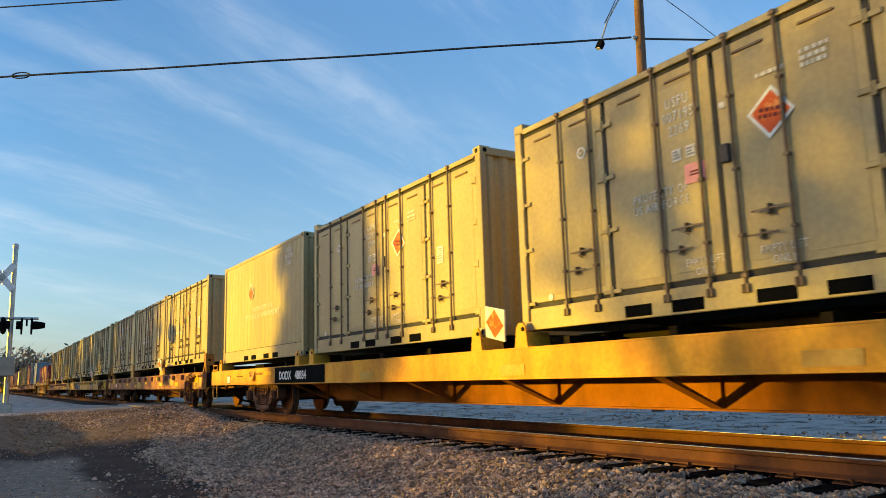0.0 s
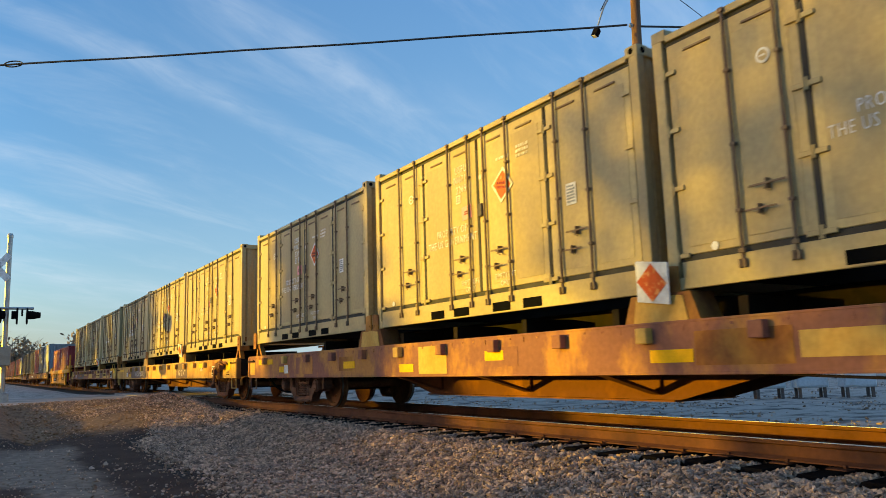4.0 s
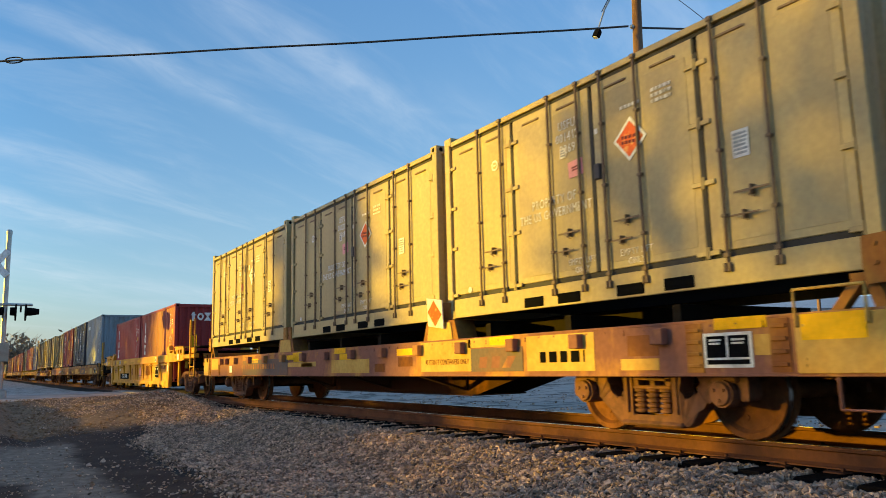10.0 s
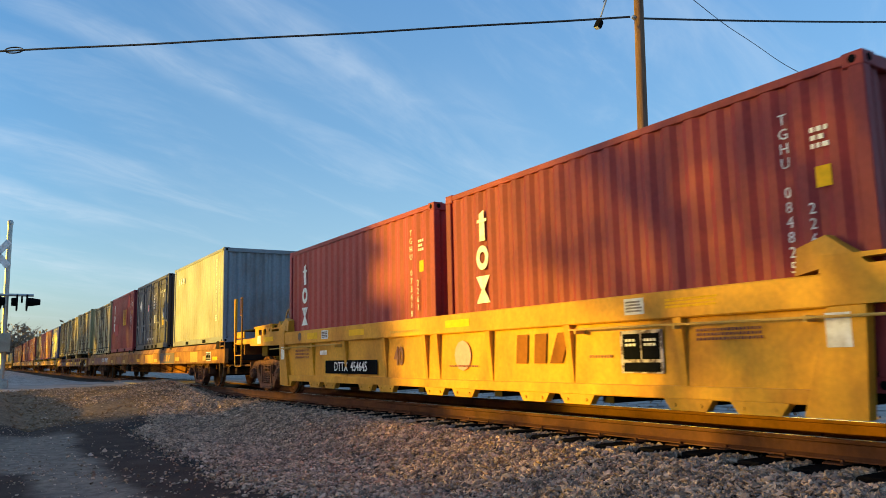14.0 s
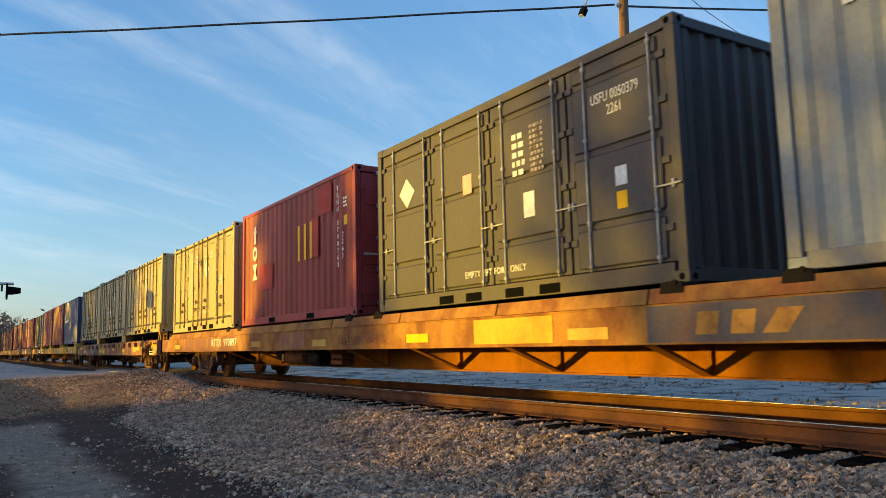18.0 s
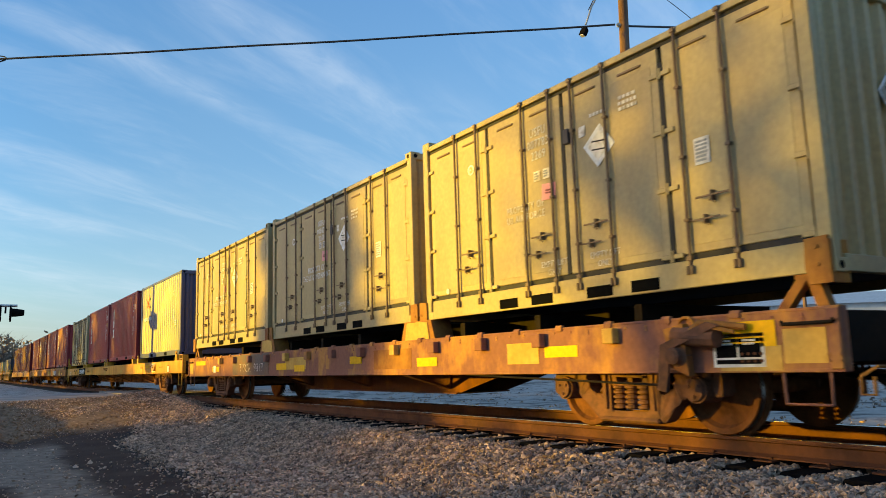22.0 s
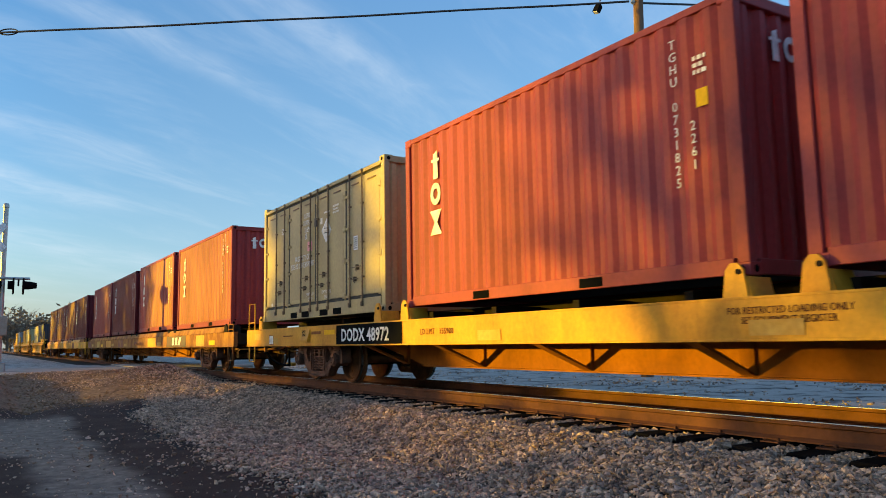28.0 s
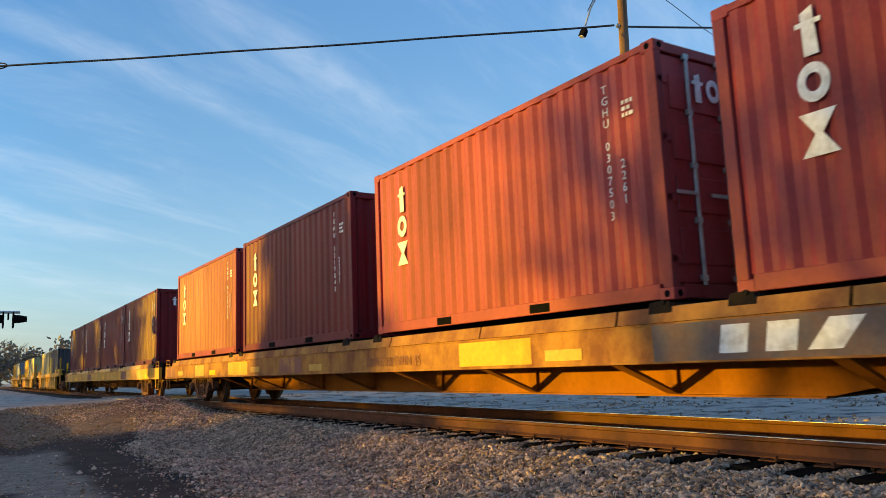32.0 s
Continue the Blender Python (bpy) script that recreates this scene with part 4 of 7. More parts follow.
def flat_car(name, label, y0, y1, m, sill_m, z_lo, z_hi, trucks, kind, group):
    """A flat wagon: side sills, deck, fishbelly centre sill with braces, end sills, trucks and couplers; kind: long or short."""
    car = thing(name, label, "flat car", group)
    hw = 1.33
    for s in (-1, 1):
        sh = Shape()
        x = s * hw
        sh.box(*sorted((x, x - s * 0.012)), y0, y1, z_lo, z_hi, 0.0)
        sh.box(*sorted((x + s * 0.004, x - s * 0.1)), y0, y1, z_lo - 0.015, z_lo + 0.012, 0.004)
        sh.box(*sorted((x + s * 0.004, x - s * 0.1)), y0, y1, z_hi - 0.012, z_hi + 0.012, 0.004)
        part("side_sill", sh, m, car)
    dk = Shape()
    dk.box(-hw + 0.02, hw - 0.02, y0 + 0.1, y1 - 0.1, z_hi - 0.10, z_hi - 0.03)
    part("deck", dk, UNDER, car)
    # Near-black filler added to keep the gap under the containers in shade.
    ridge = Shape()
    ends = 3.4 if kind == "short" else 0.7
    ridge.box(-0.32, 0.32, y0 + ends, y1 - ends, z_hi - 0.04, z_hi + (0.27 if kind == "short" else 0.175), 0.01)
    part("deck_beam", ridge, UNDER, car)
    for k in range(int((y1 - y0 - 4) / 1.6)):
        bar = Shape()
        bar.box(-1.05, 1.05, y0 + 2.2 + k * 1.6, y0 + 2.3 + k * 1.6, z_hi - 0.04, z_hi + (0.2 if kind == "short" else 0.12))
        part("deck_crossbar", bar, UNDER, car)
    cs = Shape()
    ta, tb = trucks
    p0, p1, low = (2.8, 4.1, 0.29) if kind == "short" else (1.4, 3.0, 0.34)
    prof = [(y0 + 0.2, 0.93), (y0 + 0.2, 0.66), (ta + p0, 0.66 - 0.06 * (kind == "short")), (ta + p1, low), (tb - p1, low), (tb - p0, 0.66 - 0.06 * (kind == "short")), (y1 - 0.2, 0.66), (y1 - 0.2, 0.93)]
    for s in (-1, 1):
        cs.plate(prof, "x", s * 0.42 - 0.01, s * 0.42 + 0.01)
    cs.box(-0.5, 0.5, ta + p1, tb - p1, low - 0.015, low + 0.005)
    part("centre_sill", cs, sill_m, car)
    inset = 4.4 if kind == "short" else 2.4
    n = max(3, int((tb - ta - 2 * inset + 0.6) / 2.05))
    for i in range(n):
        y = ta + inset + (tb - ta - 2 * inset) * i / (n - 1)
        for s in (-1, 1):
            br = Shape()
            br.box(*sorted((s * 0.43, s * 0.47)), y - 0.08, y + 0.08, 0.36, z_lo, 0)
            ang = [(s * (hw - 0.06), z_lo - 0.01), (s * (hw - 0.06), z_lo + 0.03), (s * 0.50, 0.39), (s * 0.46, 0.35)]
            br.plate(ang, "y", y - 0.07, y + 0.07)
            part("cross_brace", br, sill_m, car)
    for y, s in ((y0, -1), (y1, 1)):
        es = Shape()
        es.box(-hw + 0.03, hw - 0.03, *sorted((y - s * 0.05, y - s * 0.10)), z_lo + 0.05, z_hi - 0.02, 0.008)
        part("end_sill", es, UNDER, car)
        for q in (-1, 1):
            es = Shape()
            es.box(*sorted((q * (hw - 0.002), q * (hw - 0.10))), *sorted((y + s * 0.004, y - s * 0.03)), z_lo - 0.01, z_hi + 0.005, 0.006)
            part("corner_post", es, m, car)
        coupler(car, y, s)
        stirrup(car, y - s * 0.32, -hw + 0.02, m)
    for y in trucks:
        truck(car, y)
    return car


def pedestal(car, y, z0, z1, m, ears=0.12, wide=0.5):
    """A container foot on each deck edge, with a guide plate standing up outside the container's corner."""
    for s in (-1, 1):
        sh = Shape()
        sh.plate([(y - wide / 2, z0), (y + wide / 2, z0), (y + wide * 0.36, z1), (y - wide * 0.36, z1)], "x", *sorted((s * 0.98, s * 1.29)))
        foot = part("container_pedestal", sh, m, car)
        sh = Shape()
        sh.plate([(y - wide * 0.42, z0 + 0.01), (y + wide * 0.42, z0 + 0.01), (y + wide * 0.3, z1 + ears * 0.5), (y + wide * 0.12, z1 + ears), (y - wide * 0.12, z1 + ears), (y - wide * 0.3, z1 + ears * 0.5)], "x", *sorted((s * 1.292, s * 1.318)))
        part("guide_plate", sh, m, foot)
        sh = Shape()
        sh.tube((s * 1.31, y - 0.05, z1 + ears * 0.35), (s * 1.335, y - 0.05, z1 + ears * 0.35), 0.025, 8)
        part("lock_pin", sh, UNDER, foot)


def joint_stand(car, y, z0, z1, m):
    """A wide welded stand under two container ends: sloping faces, end flaps, and a pair of corner sockets."""
    for s in (-1, 1):
        sh = Shape()
        sh.plate([(y - 0.48, z0), (y + 0.48, z0), (y + 0.37, z1 - 0.01), (y - 0.37, z1 - 0.01)], "x", *sorted((s * 0.95, s * 1.27)))
        stand = part("container_stand", sh, m, car)
        sh = Shape()
        sh.plate([(y - 0.34, z0 + 0.02), (y + 0.34, z0 + 0.02), (y + 0.29, z1 - 0.05), (y + 0.26, z1 - 0.025), (y + 0.05, z1 - 0.03), (y - 0.02, z1 - 0.02), (y - 0.29, z1 - 0.045)], "x", *sorted((s * 1.272, s * 1.285)))
        part("face_plate", sh, PALE_YELLOW if m is RUSTY else m, stand)
        for q in (-1, 1):
            sh = Shape()
            sh.plate([(y + q * 0.03, z1 - 0.02), (y + q * 0.235, z1 - 0.03), (y + q * 0.225, z1 + 0.235), (y + q * 0.035, z1 + 0.25)], "x", *sorted((s * 1.222, s * 1.245)))
            sh.tube((s * 1.24, y + q * 0.09, z1 + 0.06), (s * 1.255, y + q * 0.09, z1 + 0.06), 0.02, 7)
            part("corner_socket", sh, m, stand)


def end_bracket(car, y, s, z0, z1, m):
    """A corner stand at a short car's end: two braced legs and a socket gripping the container's lower corner."""
    for sx in (-1, 1):
        sh = Shape()
        sh.box(*sorted((sx * 0.98, sx * 1.20)), *sorted((y, y - s * 0.30)), z1 - 0.05, z1 - 0.004, 0.006)
        sh.plate([(y - s * 0.02, z0), (y - s * 0.12, z0), (y - s * 0.20, z1 - 0.04), (y - s * 0.10, z1 - 0.04)], "x", *sorted((sx * 1.10, sx * 1.20)))
        sh.plate([(y - s * 0.40, z0), (y - s * 0.50, z0), (y - s * 0.28, z1 - 0.04), (y - s * 0.18, z1 - 0.04)], "x", *sorted((sx * 1.10, sx * 1.20)))
        foot = part("corner_bracket", sh, m, car)
        sh = Shape()
        sh.plate([(y + s * 0.035, z1 - 0.10), (y - s * 0.14, z1 - 0.10), (y - s * 0.17, z1 + 0.02), (y - s * 0.16, z1 + 0.26), (y + s * 0.035, z1 + 0.27)], "x", *sorted((sx * 1.222, sx * 1.245)))
        sh.box(*sorted((sx * 1.245, sx * 1.0)), *sorted((y + s * 0.028, y + s * 0.05)), z1 - 0.1, z1 + 0.24, 0.004)
        for k in (0.05, 0.19):
            sh.tube((sx * 1.24, y - s * 0.06, z1 + k), (sx * 1.26, y - s * 0.06, z1 + k), 0.018, 7)
        part("corner_socket", sh, m, foot)


# ---- ground ----
def level(x, y):
    """Height of the ground; the rail tops lie at 0."""
    base = -0.62
    rise = max(0.0, min(1.0, (y - 14.0) / 12.5))
    rise = rise * rise * (3 - 2 * rise)
    g = base + (0.57) * rise
    if y > 34:
        k = min(1.0, (y - 34) / 12.0)
        g = -0.05 - 0.15 * k
    d = abs(x - TRACK_X)
    bed = -0.25 if d < 1.75 else -0.25 - (d - 1.75) * 0.36
    if x > TRACK_X:
        g = max(g, -0.30)
    bump = 0.03 * noise.noise((x * 0.35, y * 0.35, 2.0)) + 0.012 * noise.noise((x * 1.4, y * 1.4, 7.0))
    if 16.0 < y < 27.0 and 0.5 < x < 5.6:
        bump += 0.05 * min(1.0, (y - 16.0) / 2.0) * max(0.0, noise.noise((x * 1.3, y * 0.9, 5.0)) + 0.1) + 0.012 * noise.noise((x * 3.1, y * 2.7, 1.0))
        bump += 0.12 * (x - 3.1) * min(1.0, (y - 16.0) / 3.0) * max(0.0, min(1.0, (27.0 - y) / 2.0, (5.6 - x) / 0.6, (x - 0.5) / 0.5))
    if 27.0 < y < 35.5:
        return max(g, -0.05) if d > 2.5 else -0.05
    return max(bed, g + bump)


def build_ground():
    xs = [-400, -150, -60, -30, -18] + [-12 + 0.5 * i for i in range(21)] + [-1.8 + 0.2 * i for i in range(42)] + [6.6 + 0.4 * i for i in range(29)] + [20, 24, 30, 40, 60, 120, 400]
    ys = [-200, -60, -25] + [-12 + 0.5 * i for i in range(28)] + [2.0 + 0.2 * i for i in range(130)] + [28.0 + 0.4 * i for i in range(30)] + [41 + 2.5 * i for i in range(20)] + [100, 140, 220, 400, 900]
    sh = Shape()
    n = len(ys)
    vs = [(x, y, level(x, y)) for x in xs for y in ys]
    fs, mi = [], []
    for i in range(len(xs) - 1):
        for j in range(n - 1):
            x, y = (xs[i] + xs[i + 1]) / 2, (ys[j] + ys[j + 1]) / 2
            d = abs(x - TRACK_X)
            k = 3
            if 27.0 < y < 36.0:
                k = 1
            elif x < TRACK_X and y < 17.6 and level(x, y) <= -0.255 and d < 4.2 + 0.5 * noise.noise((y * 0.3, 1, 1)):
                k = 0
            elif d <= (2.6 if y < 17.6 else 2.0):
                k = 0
            elif x < TRACK_X and y < 27.0:
                k = 2
            fs.append((i * n + j, (i + 1) * n + j, (i + 1) * n + j + 1, i * n + j + 1))
            mi.append(k)
    sh.v, sh.f, sh.m = vs, fs, mi
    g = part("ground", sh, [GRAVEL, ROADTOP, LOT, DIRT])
    smooth(g)
    tagged(g, "old asphalt, dusty earth and ballast bed beside the track", "ground", kind="structure")


build_ground()


def rail_profile():
    return [(-0.07, -0.172), (0.07, -0.172), (0.07, -0.16), (0.012, -0.135), (0.009, -0.045), (0.036, -0.034), (0.036, -0.006), (0.028, -0.001), (-0.028, -0.001), (-0.036, -0.006), (-0.036, -0.034), (-0.009, -0.045), (-0.012, -0.135), (-0.07, -0.16)]


track = thing("railway_track", "single railway track with rusty rails on dark timber ties", "railway track", kind="structure")
for s in (-1, 1):
    sh = Shape()
    sh.plate([(p + TRACK_X + s * 0.753, q) for p, q in rail_profile()], "y", -40, 27.0)
    sh.plate([(p + TRACK_X + s * 0.753, q) for p, q in rail_profile()], "y", 27.0, 420)
    rl = part("rail", sh, RAIL, track)
    sh = Shape()
    sh.box(TRACK_X + s * 0.753 - 0.026, TRACK_X + s * 0.753 + 0.026, -40, 420, -0.002, 0.0)
    part("running_surface", sh, SHINE, rl, "polished running surface")


def tie_shape():
    sh = Shape()
    sh.box(-1.30, 1.30, -0.115, 0.115, -0.355, -0.185, 0.015)
    for s in (-1, 1):
        sh.box(s * 0.753 - 0.18, s * 0.753 + 0.18, -0.09, 0.09, -0.186, -0.172, 0.003, mi=1)
        for k in (-0.1, 0.1):
            sh.box(s * 0.753 + k - 0.014, s * 0.753 + k + 0.014, -0.05, -0.022, -0.174, -0.145, 0.004, mi=1)
    return sh


tie_mesh = tie_shape().mesh("tie", [TIE, RAIL])
rnd = random.Random(5)
TIES = []
for i in range(80):
    y = -12.3 + i * 0.553
    if 27 < y < 35.6:
        continue
    y += rnd.uniform(-0.03, 0.03)
    TIES.append(y)
    o = part("tie", tie_mesh, None, track, "", (TRACK_X + rnd.uniform(-0.08, 0.05), y, rnd.uniform(-0.012, 0.008)))
    o.rotation_euler.z = radians(rnd.uniform(-1.2, 1.2))


def stones(name, label, count, place, sizes, mats, seed, parent=None):
    """Broken stones of many shapes, strewn by place(); one object."""
    rg = np.random.default_rng(seed)
    base = []
    for k in range(14):
        bm = bmesh.new()
        for q in range(9):
            w = rg.normal(size=3)
            bm.verts.new(tuple(w / np.linalg.norm(w) * rg.uniform(0.8, 1.25)))
        got = bmesh.ops.convex_hull(bm, input=bm.verts[:])
        bmesh.ops.delete(bm, geom=[q for q in got["geom_unused"] if isinstance(q, bmesh.types.BMVert)], context="VERTS")
        bmesh.ops.triangulate(bm, faces=bm.faces[:])
        bm.verts.index_update()
        v = np.array([p.co[:] for p in bm.verts])
        f = np.array([[p.index for p in fc.verts] for fc in bm.faces])
        bm.free()
        v = v * np.array([1.25, 0.9, 0.66])
        base.append((v, f))
    vs, fs, off = [], [], 0
    for i in range(count):
        x, y, z = place(rg)
        v, f = base[i % 14]
        s = rg.uniform(*sizes) if rg.uniform() > 0.08 else sizes[1] * rg.uniform(1.0, 1.35)
        a, b = rg.uniform(0, 6.283, 2)
        ca, sa, cb, sb = np.cos(a), np.sin(a), np.cos(b * 0.25), np.sin(b * 0.25)
        r = np.array([[ca, -sa, 0], [sa, ca, 0], [0, 0, 1]]) @ np.array([[1, 0, 0], [0, cb, -sb], [0, sb, cb]])
        vs.append(v @ r.T * s + (x, y, z + s * rg.uniform(-0.25, 0.8)))
        fs.append(f + off)
        off += len(v)
    vs, fs = np.concatenate(vs), np.concatenate(fs)
    me = bpy.data.meshes.new(name)
    me.vertices.add(len(vs))
    me.vertices.foreach_set("co", vs.ravel())
    me.loops.add(fs.size)
    me.loops.foreach_set("vertex_index", fs.ravel())
    me.polygons.add(len(fs))
    me.polygons.foreach_set("loop_start", np.arange(0, fs.size, 3))
    me.materials.append(mats)
    me.update(calc_edges=True)
    me.shade_flat()
    ob = new(name, me)
    return tagged(ob, label, "ballast", kind="stuff")


def on_shoulder(rg):
    while True:
        y = 2.2 + 25.0 * rg.uniform() ** 1.35
        x = rg.uniform(1.2, 5.95)
        edge = 2.75 + 0.05 * max(0, 13 - y) + 0.17 * max(0, y - 14) + 0.35 * max(0, y - 19) + 0.12 * math.sin(y * 0.7) + 0.1 * math.sin(y * 1.9)
        if x > 5.34 and min(abs(y - q) for q in TIES) < 0.16:
            continue
        if x > min(edge, 5.0) or rg.uniform() < (0.010 if y < 13 else 0.002) + 0.6 * max(0, 1 - (edge - x) / (0.8 if y < 12 else 0.35)) ** 2:
            return x, y, level(x, y) + 0.03 * max(0.0, min(1.0, (x - 5.05) / 0.3))


stones("ballast_shoulder", "pale crushed stone ballast sloping from the ties", 116000, on_shoulder, (0.013, 0.029), STONE, 3)


def in_bed(rg):
    y = -6 + 33 * rg.uniform() ** 1.2
    return TRACK_X + rg.uniform(-1.1, 2.6), y, -0.245


stones("ballast_bed_stones", "crushed stone between and beyond the rails", 8000, in_bed, (0.016, 0.032), STONE, 4)


def loose(rg):
    while True:
        y = 4.0 + 23 * rg.uniform()
        x = rg.uniform(-0.6, 5.4)
        if y > 18.6:
            if x > 1.4 and rg.uniform() < 0.35 + 1.6 * noise.noise((x * 0.5, y * 0.5, 3.0)) + 0.3 * (x > 3.4):
                return x, y, level(x, y)
        elif x < 4.2 and rg.uniform() < (0.10 + 0.5 * max(0.0, noise.noise((x * 0.9, y * 0.6, 3.0)))) * (0.9 if y < 9.5 and x > 1.7 else 1.0 if x > 2.4 or x < 1.5 else 0.35):
            return x, y, level(x, y)


stones("loose_gravel", "scattered small gravel over old asphalt and earth", 6500, loose, (0.006, 0.016), STONE, 6)


def far_strip(rg):
    while True:
        y, x = rg.uniform(18.4, 28.0), rg.uniform(1.3, 5.5)
        if rg.uniform() < 0.2 + 1.3 * noise.noise((x * 0.6, y * 0.6, 3.0)) + 0.4 * (x > 3.6) + 0.25 * (y > 24) - 0.3 * max(0.0, 2.6 - x):
            return x, y, level(x, y) + 0.008


def clods(rg):
    while True:
        y, x = rg.uniform(18.3, 28.2), rg.uniform(0.7, 5.3)
        if rg.uniform() < 0.45 + 1.2 * noise.noise((x * 0.9, y * 0.7, 8.0)):
            return x, y, level(x, y) - 0.004


stones("gravel_strip", "thin scatter of gravel before the road crossing", 6000, far_strip, (0.011, 0.028), STONE, 8)
stones("earth_clods", "lumpy brown earth before the road crossing", 6000, clods, (0.008, 0.026), EARTH, 18)


def beyond(rg):
    while True:
        y, x = rg.uniform(-4.0, 26.5), TRACK_X + 2.4 + 16.0 * rg.uniform() ** 1.5
        if rg.uniform() < 0.25 + 1.3 * noise.noise((x * 0.35, y * 0.8, 11.0)):
            return x, y, level(x, y)


stones("yard_gravel", "scattered stones over the pale yard beyond the track", 6000, beyond, (0.012, 0.032), STONE, 12)


def crossing_panels():
    """Timber and asphalt filling between the rails where the road crosses."""
    for x0, x1 in ((TRACK_X - 0.66, TRACK_X - 0.02), (TRACK_X + 0.02, TRACK_X + 0.66), (TRACK_X - 1.75, TRACK_X - 0.85), (TRACK_X + 0.85, TRACK_X + 1.75)):
        for k in range(4):
            sh = Shape()
            y = 27.0 + k * 2.14
            sh.box(x0, x1, y, y + 2.11, -0.2, -0.006, 0.012)
            o = part("crossing_panel", sh, ROADTOP, track)


crossing_panels()


# ---- the train ----
MOVING = []          # (thing, place along the train, height)


def load(ob, near, z):
    """Put a container on the train: near is the place of its leading end."""
    MOVING.append((ob, near + CL / 2, z))
    return ob


def tan_doors(near, z, code, placard, pink, air, seed):
    ob = door_box("side_door_container", "tan steel container with four folding side doors and stencilled lettering", TAN, "tan containers") if "door_box" not in FIRST else copy_thing(FIRST["door_box"], Matrix())
    if "door_box" not in FIRST:
        FIRST["door_box"] = copy_thing(ob, Matrix())
    door_box_marks(ob, code, placard, pink, air, seed)
    if placard == "orange":
        tagged(ob, "tan steel side-door container with an orange diamond placard")
    elif placard == "white":
        tagged(ob, "tan steel side-door container with a white diamond placard")
    return load(ob, near, z)


FIRST = {}
for k, (near, z, code, placard, pink) in enumerate((
        (-92.60, 1.25, "007195", "orange", True), (-85.76, 1.25, "007937", "orange", True),
        (-71.25, 1.36, "003164", "orange", True), (-65.0, 1.36, "006711", "orange", True), (-58.61, 1.36, "010632", "orange", True),
        (-51.30, 1.37, "007627", "orange", True), (-45.05, 1.37, "008939", "orange", True), (-38.86, 1.37, "000486", "orange", True),
        (-31.88, 1.36, "001412", "orange", True), (-25.6, 1.36, "000247", "orange", True), (-19.26, 1.36, "000443", "white", True),
        (29.65, 1.24, "007860", "white", True), (37.35, 1.34, "007783", "white", True), (43.75, 1.34, "000430", "white", True), (50.09, 1.34, "004757", "white", True),
        (78.10, 1.22, "004748", "white", True))):
    tan_doors(near, z, "USFU\n%s\n2269" % code, placard, pink, near in (-92.60, -85.76, -51.30, 29.65, 37.35), 20 + 7 * k)
spare = FIRST["door_box"]
for o in [*spare.children_recursive, spare]:
    bpy.data.objects.remove(o)

tan_plain = plain_box("plain_tan_container", "tan corrugated steel container with an orange placard", TAN, depth=0.022, bottom=0.29)
write(tan_plain, "PROPERTY OF\nTHE US GOVERNMENT", 0.17, WHITE, (-CW / 2 + 0.008, -0.24, 1.15), SIDE, 1.0, 1.55)
write(tan_plain, "USFU\n016790\n2261", 0.15, WHITE, (-CW / 2 + 0.008, -2.1, 2.2), SIDE, 0.9, 1.15)
patch(tan_plain, "hazard_placard", diamond(0.25), WHITE, (-CW / 2 + 0.008, 0.63, 1.66), label="white-edged orange diamond placard")
patch(tan_plain, "hazard_field", diamond(0.2), ORANGE, (-CW / 2 + 0.004, 0.63, 1.66))
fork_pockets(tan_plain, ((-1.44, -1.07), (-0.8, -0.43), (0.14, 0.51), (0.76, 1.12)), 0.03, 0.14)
seam = Shape()
seam.box(-CW / 2 - 0.0015, -CW / 2 + 0.02, -CL / 2 + 0.16, CL / 2 - 0.16, 0.286, 0.296)
part("rail_seam", seam, TAN_DARK, tan_plain)
load(tan_plain, -79.11, 1.25)


def red_box(near, z, m, number, near_doors=False, label="", yellow=False, ny=-2.31):
    ob = plain_box("red_container", label or "dull red corrugated steel container with white marks", m, near_doors, "red containers", depth=0.028)
    owner_mark(ob, 2.14, 2.03, WHITE, 1.05, gap=0.4)
    owner_mark(ob, -0.62, 2.16, WHITE, 0.8, END, -CL / 2 + (0.0 if near_doors else 0.026), gap=0.30)
    stacked(ob, number, ny, 1.6, WHITE)
    stacked(ob, "2261", ny - 0.2, 2.2 if ny > -2.3 else 1.25, WHITE)
    bars(ob, 0.15, 0.2, 3, WHITE, (-CW / 2 + 0.003, -2.62, 2.0), SIDE, 3)
    if yellow:
        patch(ob, "yellow_label", rect(0.13, 0.17), DECAL_YELLOW, (-CW / 2 + 0.004, -2.63, 1.68))
    fork_pockets(ob, ((-1.22, -0.86), (0.86, 1.22)), 0.03, 0.13)
    return load(ob, near, z)


red_box(-8.54, 0.40, RED, "TGHU 084825", yellow=True)
red_box(-2.16, 0.40, RED, "TGHU 073418", yellow=True)
patched = red_box(22.94, 1.24, RED, "TGHU 0700763", True, "dull red corrugated container with brighter repainted squares", True)
for y, z, w, h in ((-1.72, 2.2, 0.64, 0.55), (-1.27, 1.55, 0.34, 0.75), (1.44, 1.03, 0.88, 0.55)):
    patch(patched, "repainted_square", rect(w, h), BRICKRED, (-CW / 2 + 0.006, y, z))
for y in (-0.48, -0.8, -1.09):
    patch(patched, "yellow_bar", rect(0.09, 0.7), DECAL_YELLOW, (-CW / 2 + 0.003, y, 1.52))
red_box(64.75, 1.25, RED, "TGHU 031650")
red_box(71.33, 1.25, RED, "TGHU 0731825", yellow=True)
red_box(86.75, 1.24, RED, "TGHU 0383545", label="red corrugated steel container with a dark maroon end", ny=-2.2)
red_box(93.49, 1.27, RED, "TGHU 0307503", True)
red_box(100.47, 1.25, MAROON, "TGHU 0219043")
red_box(107.1, 1.25, RED, "TGHU 0117426")
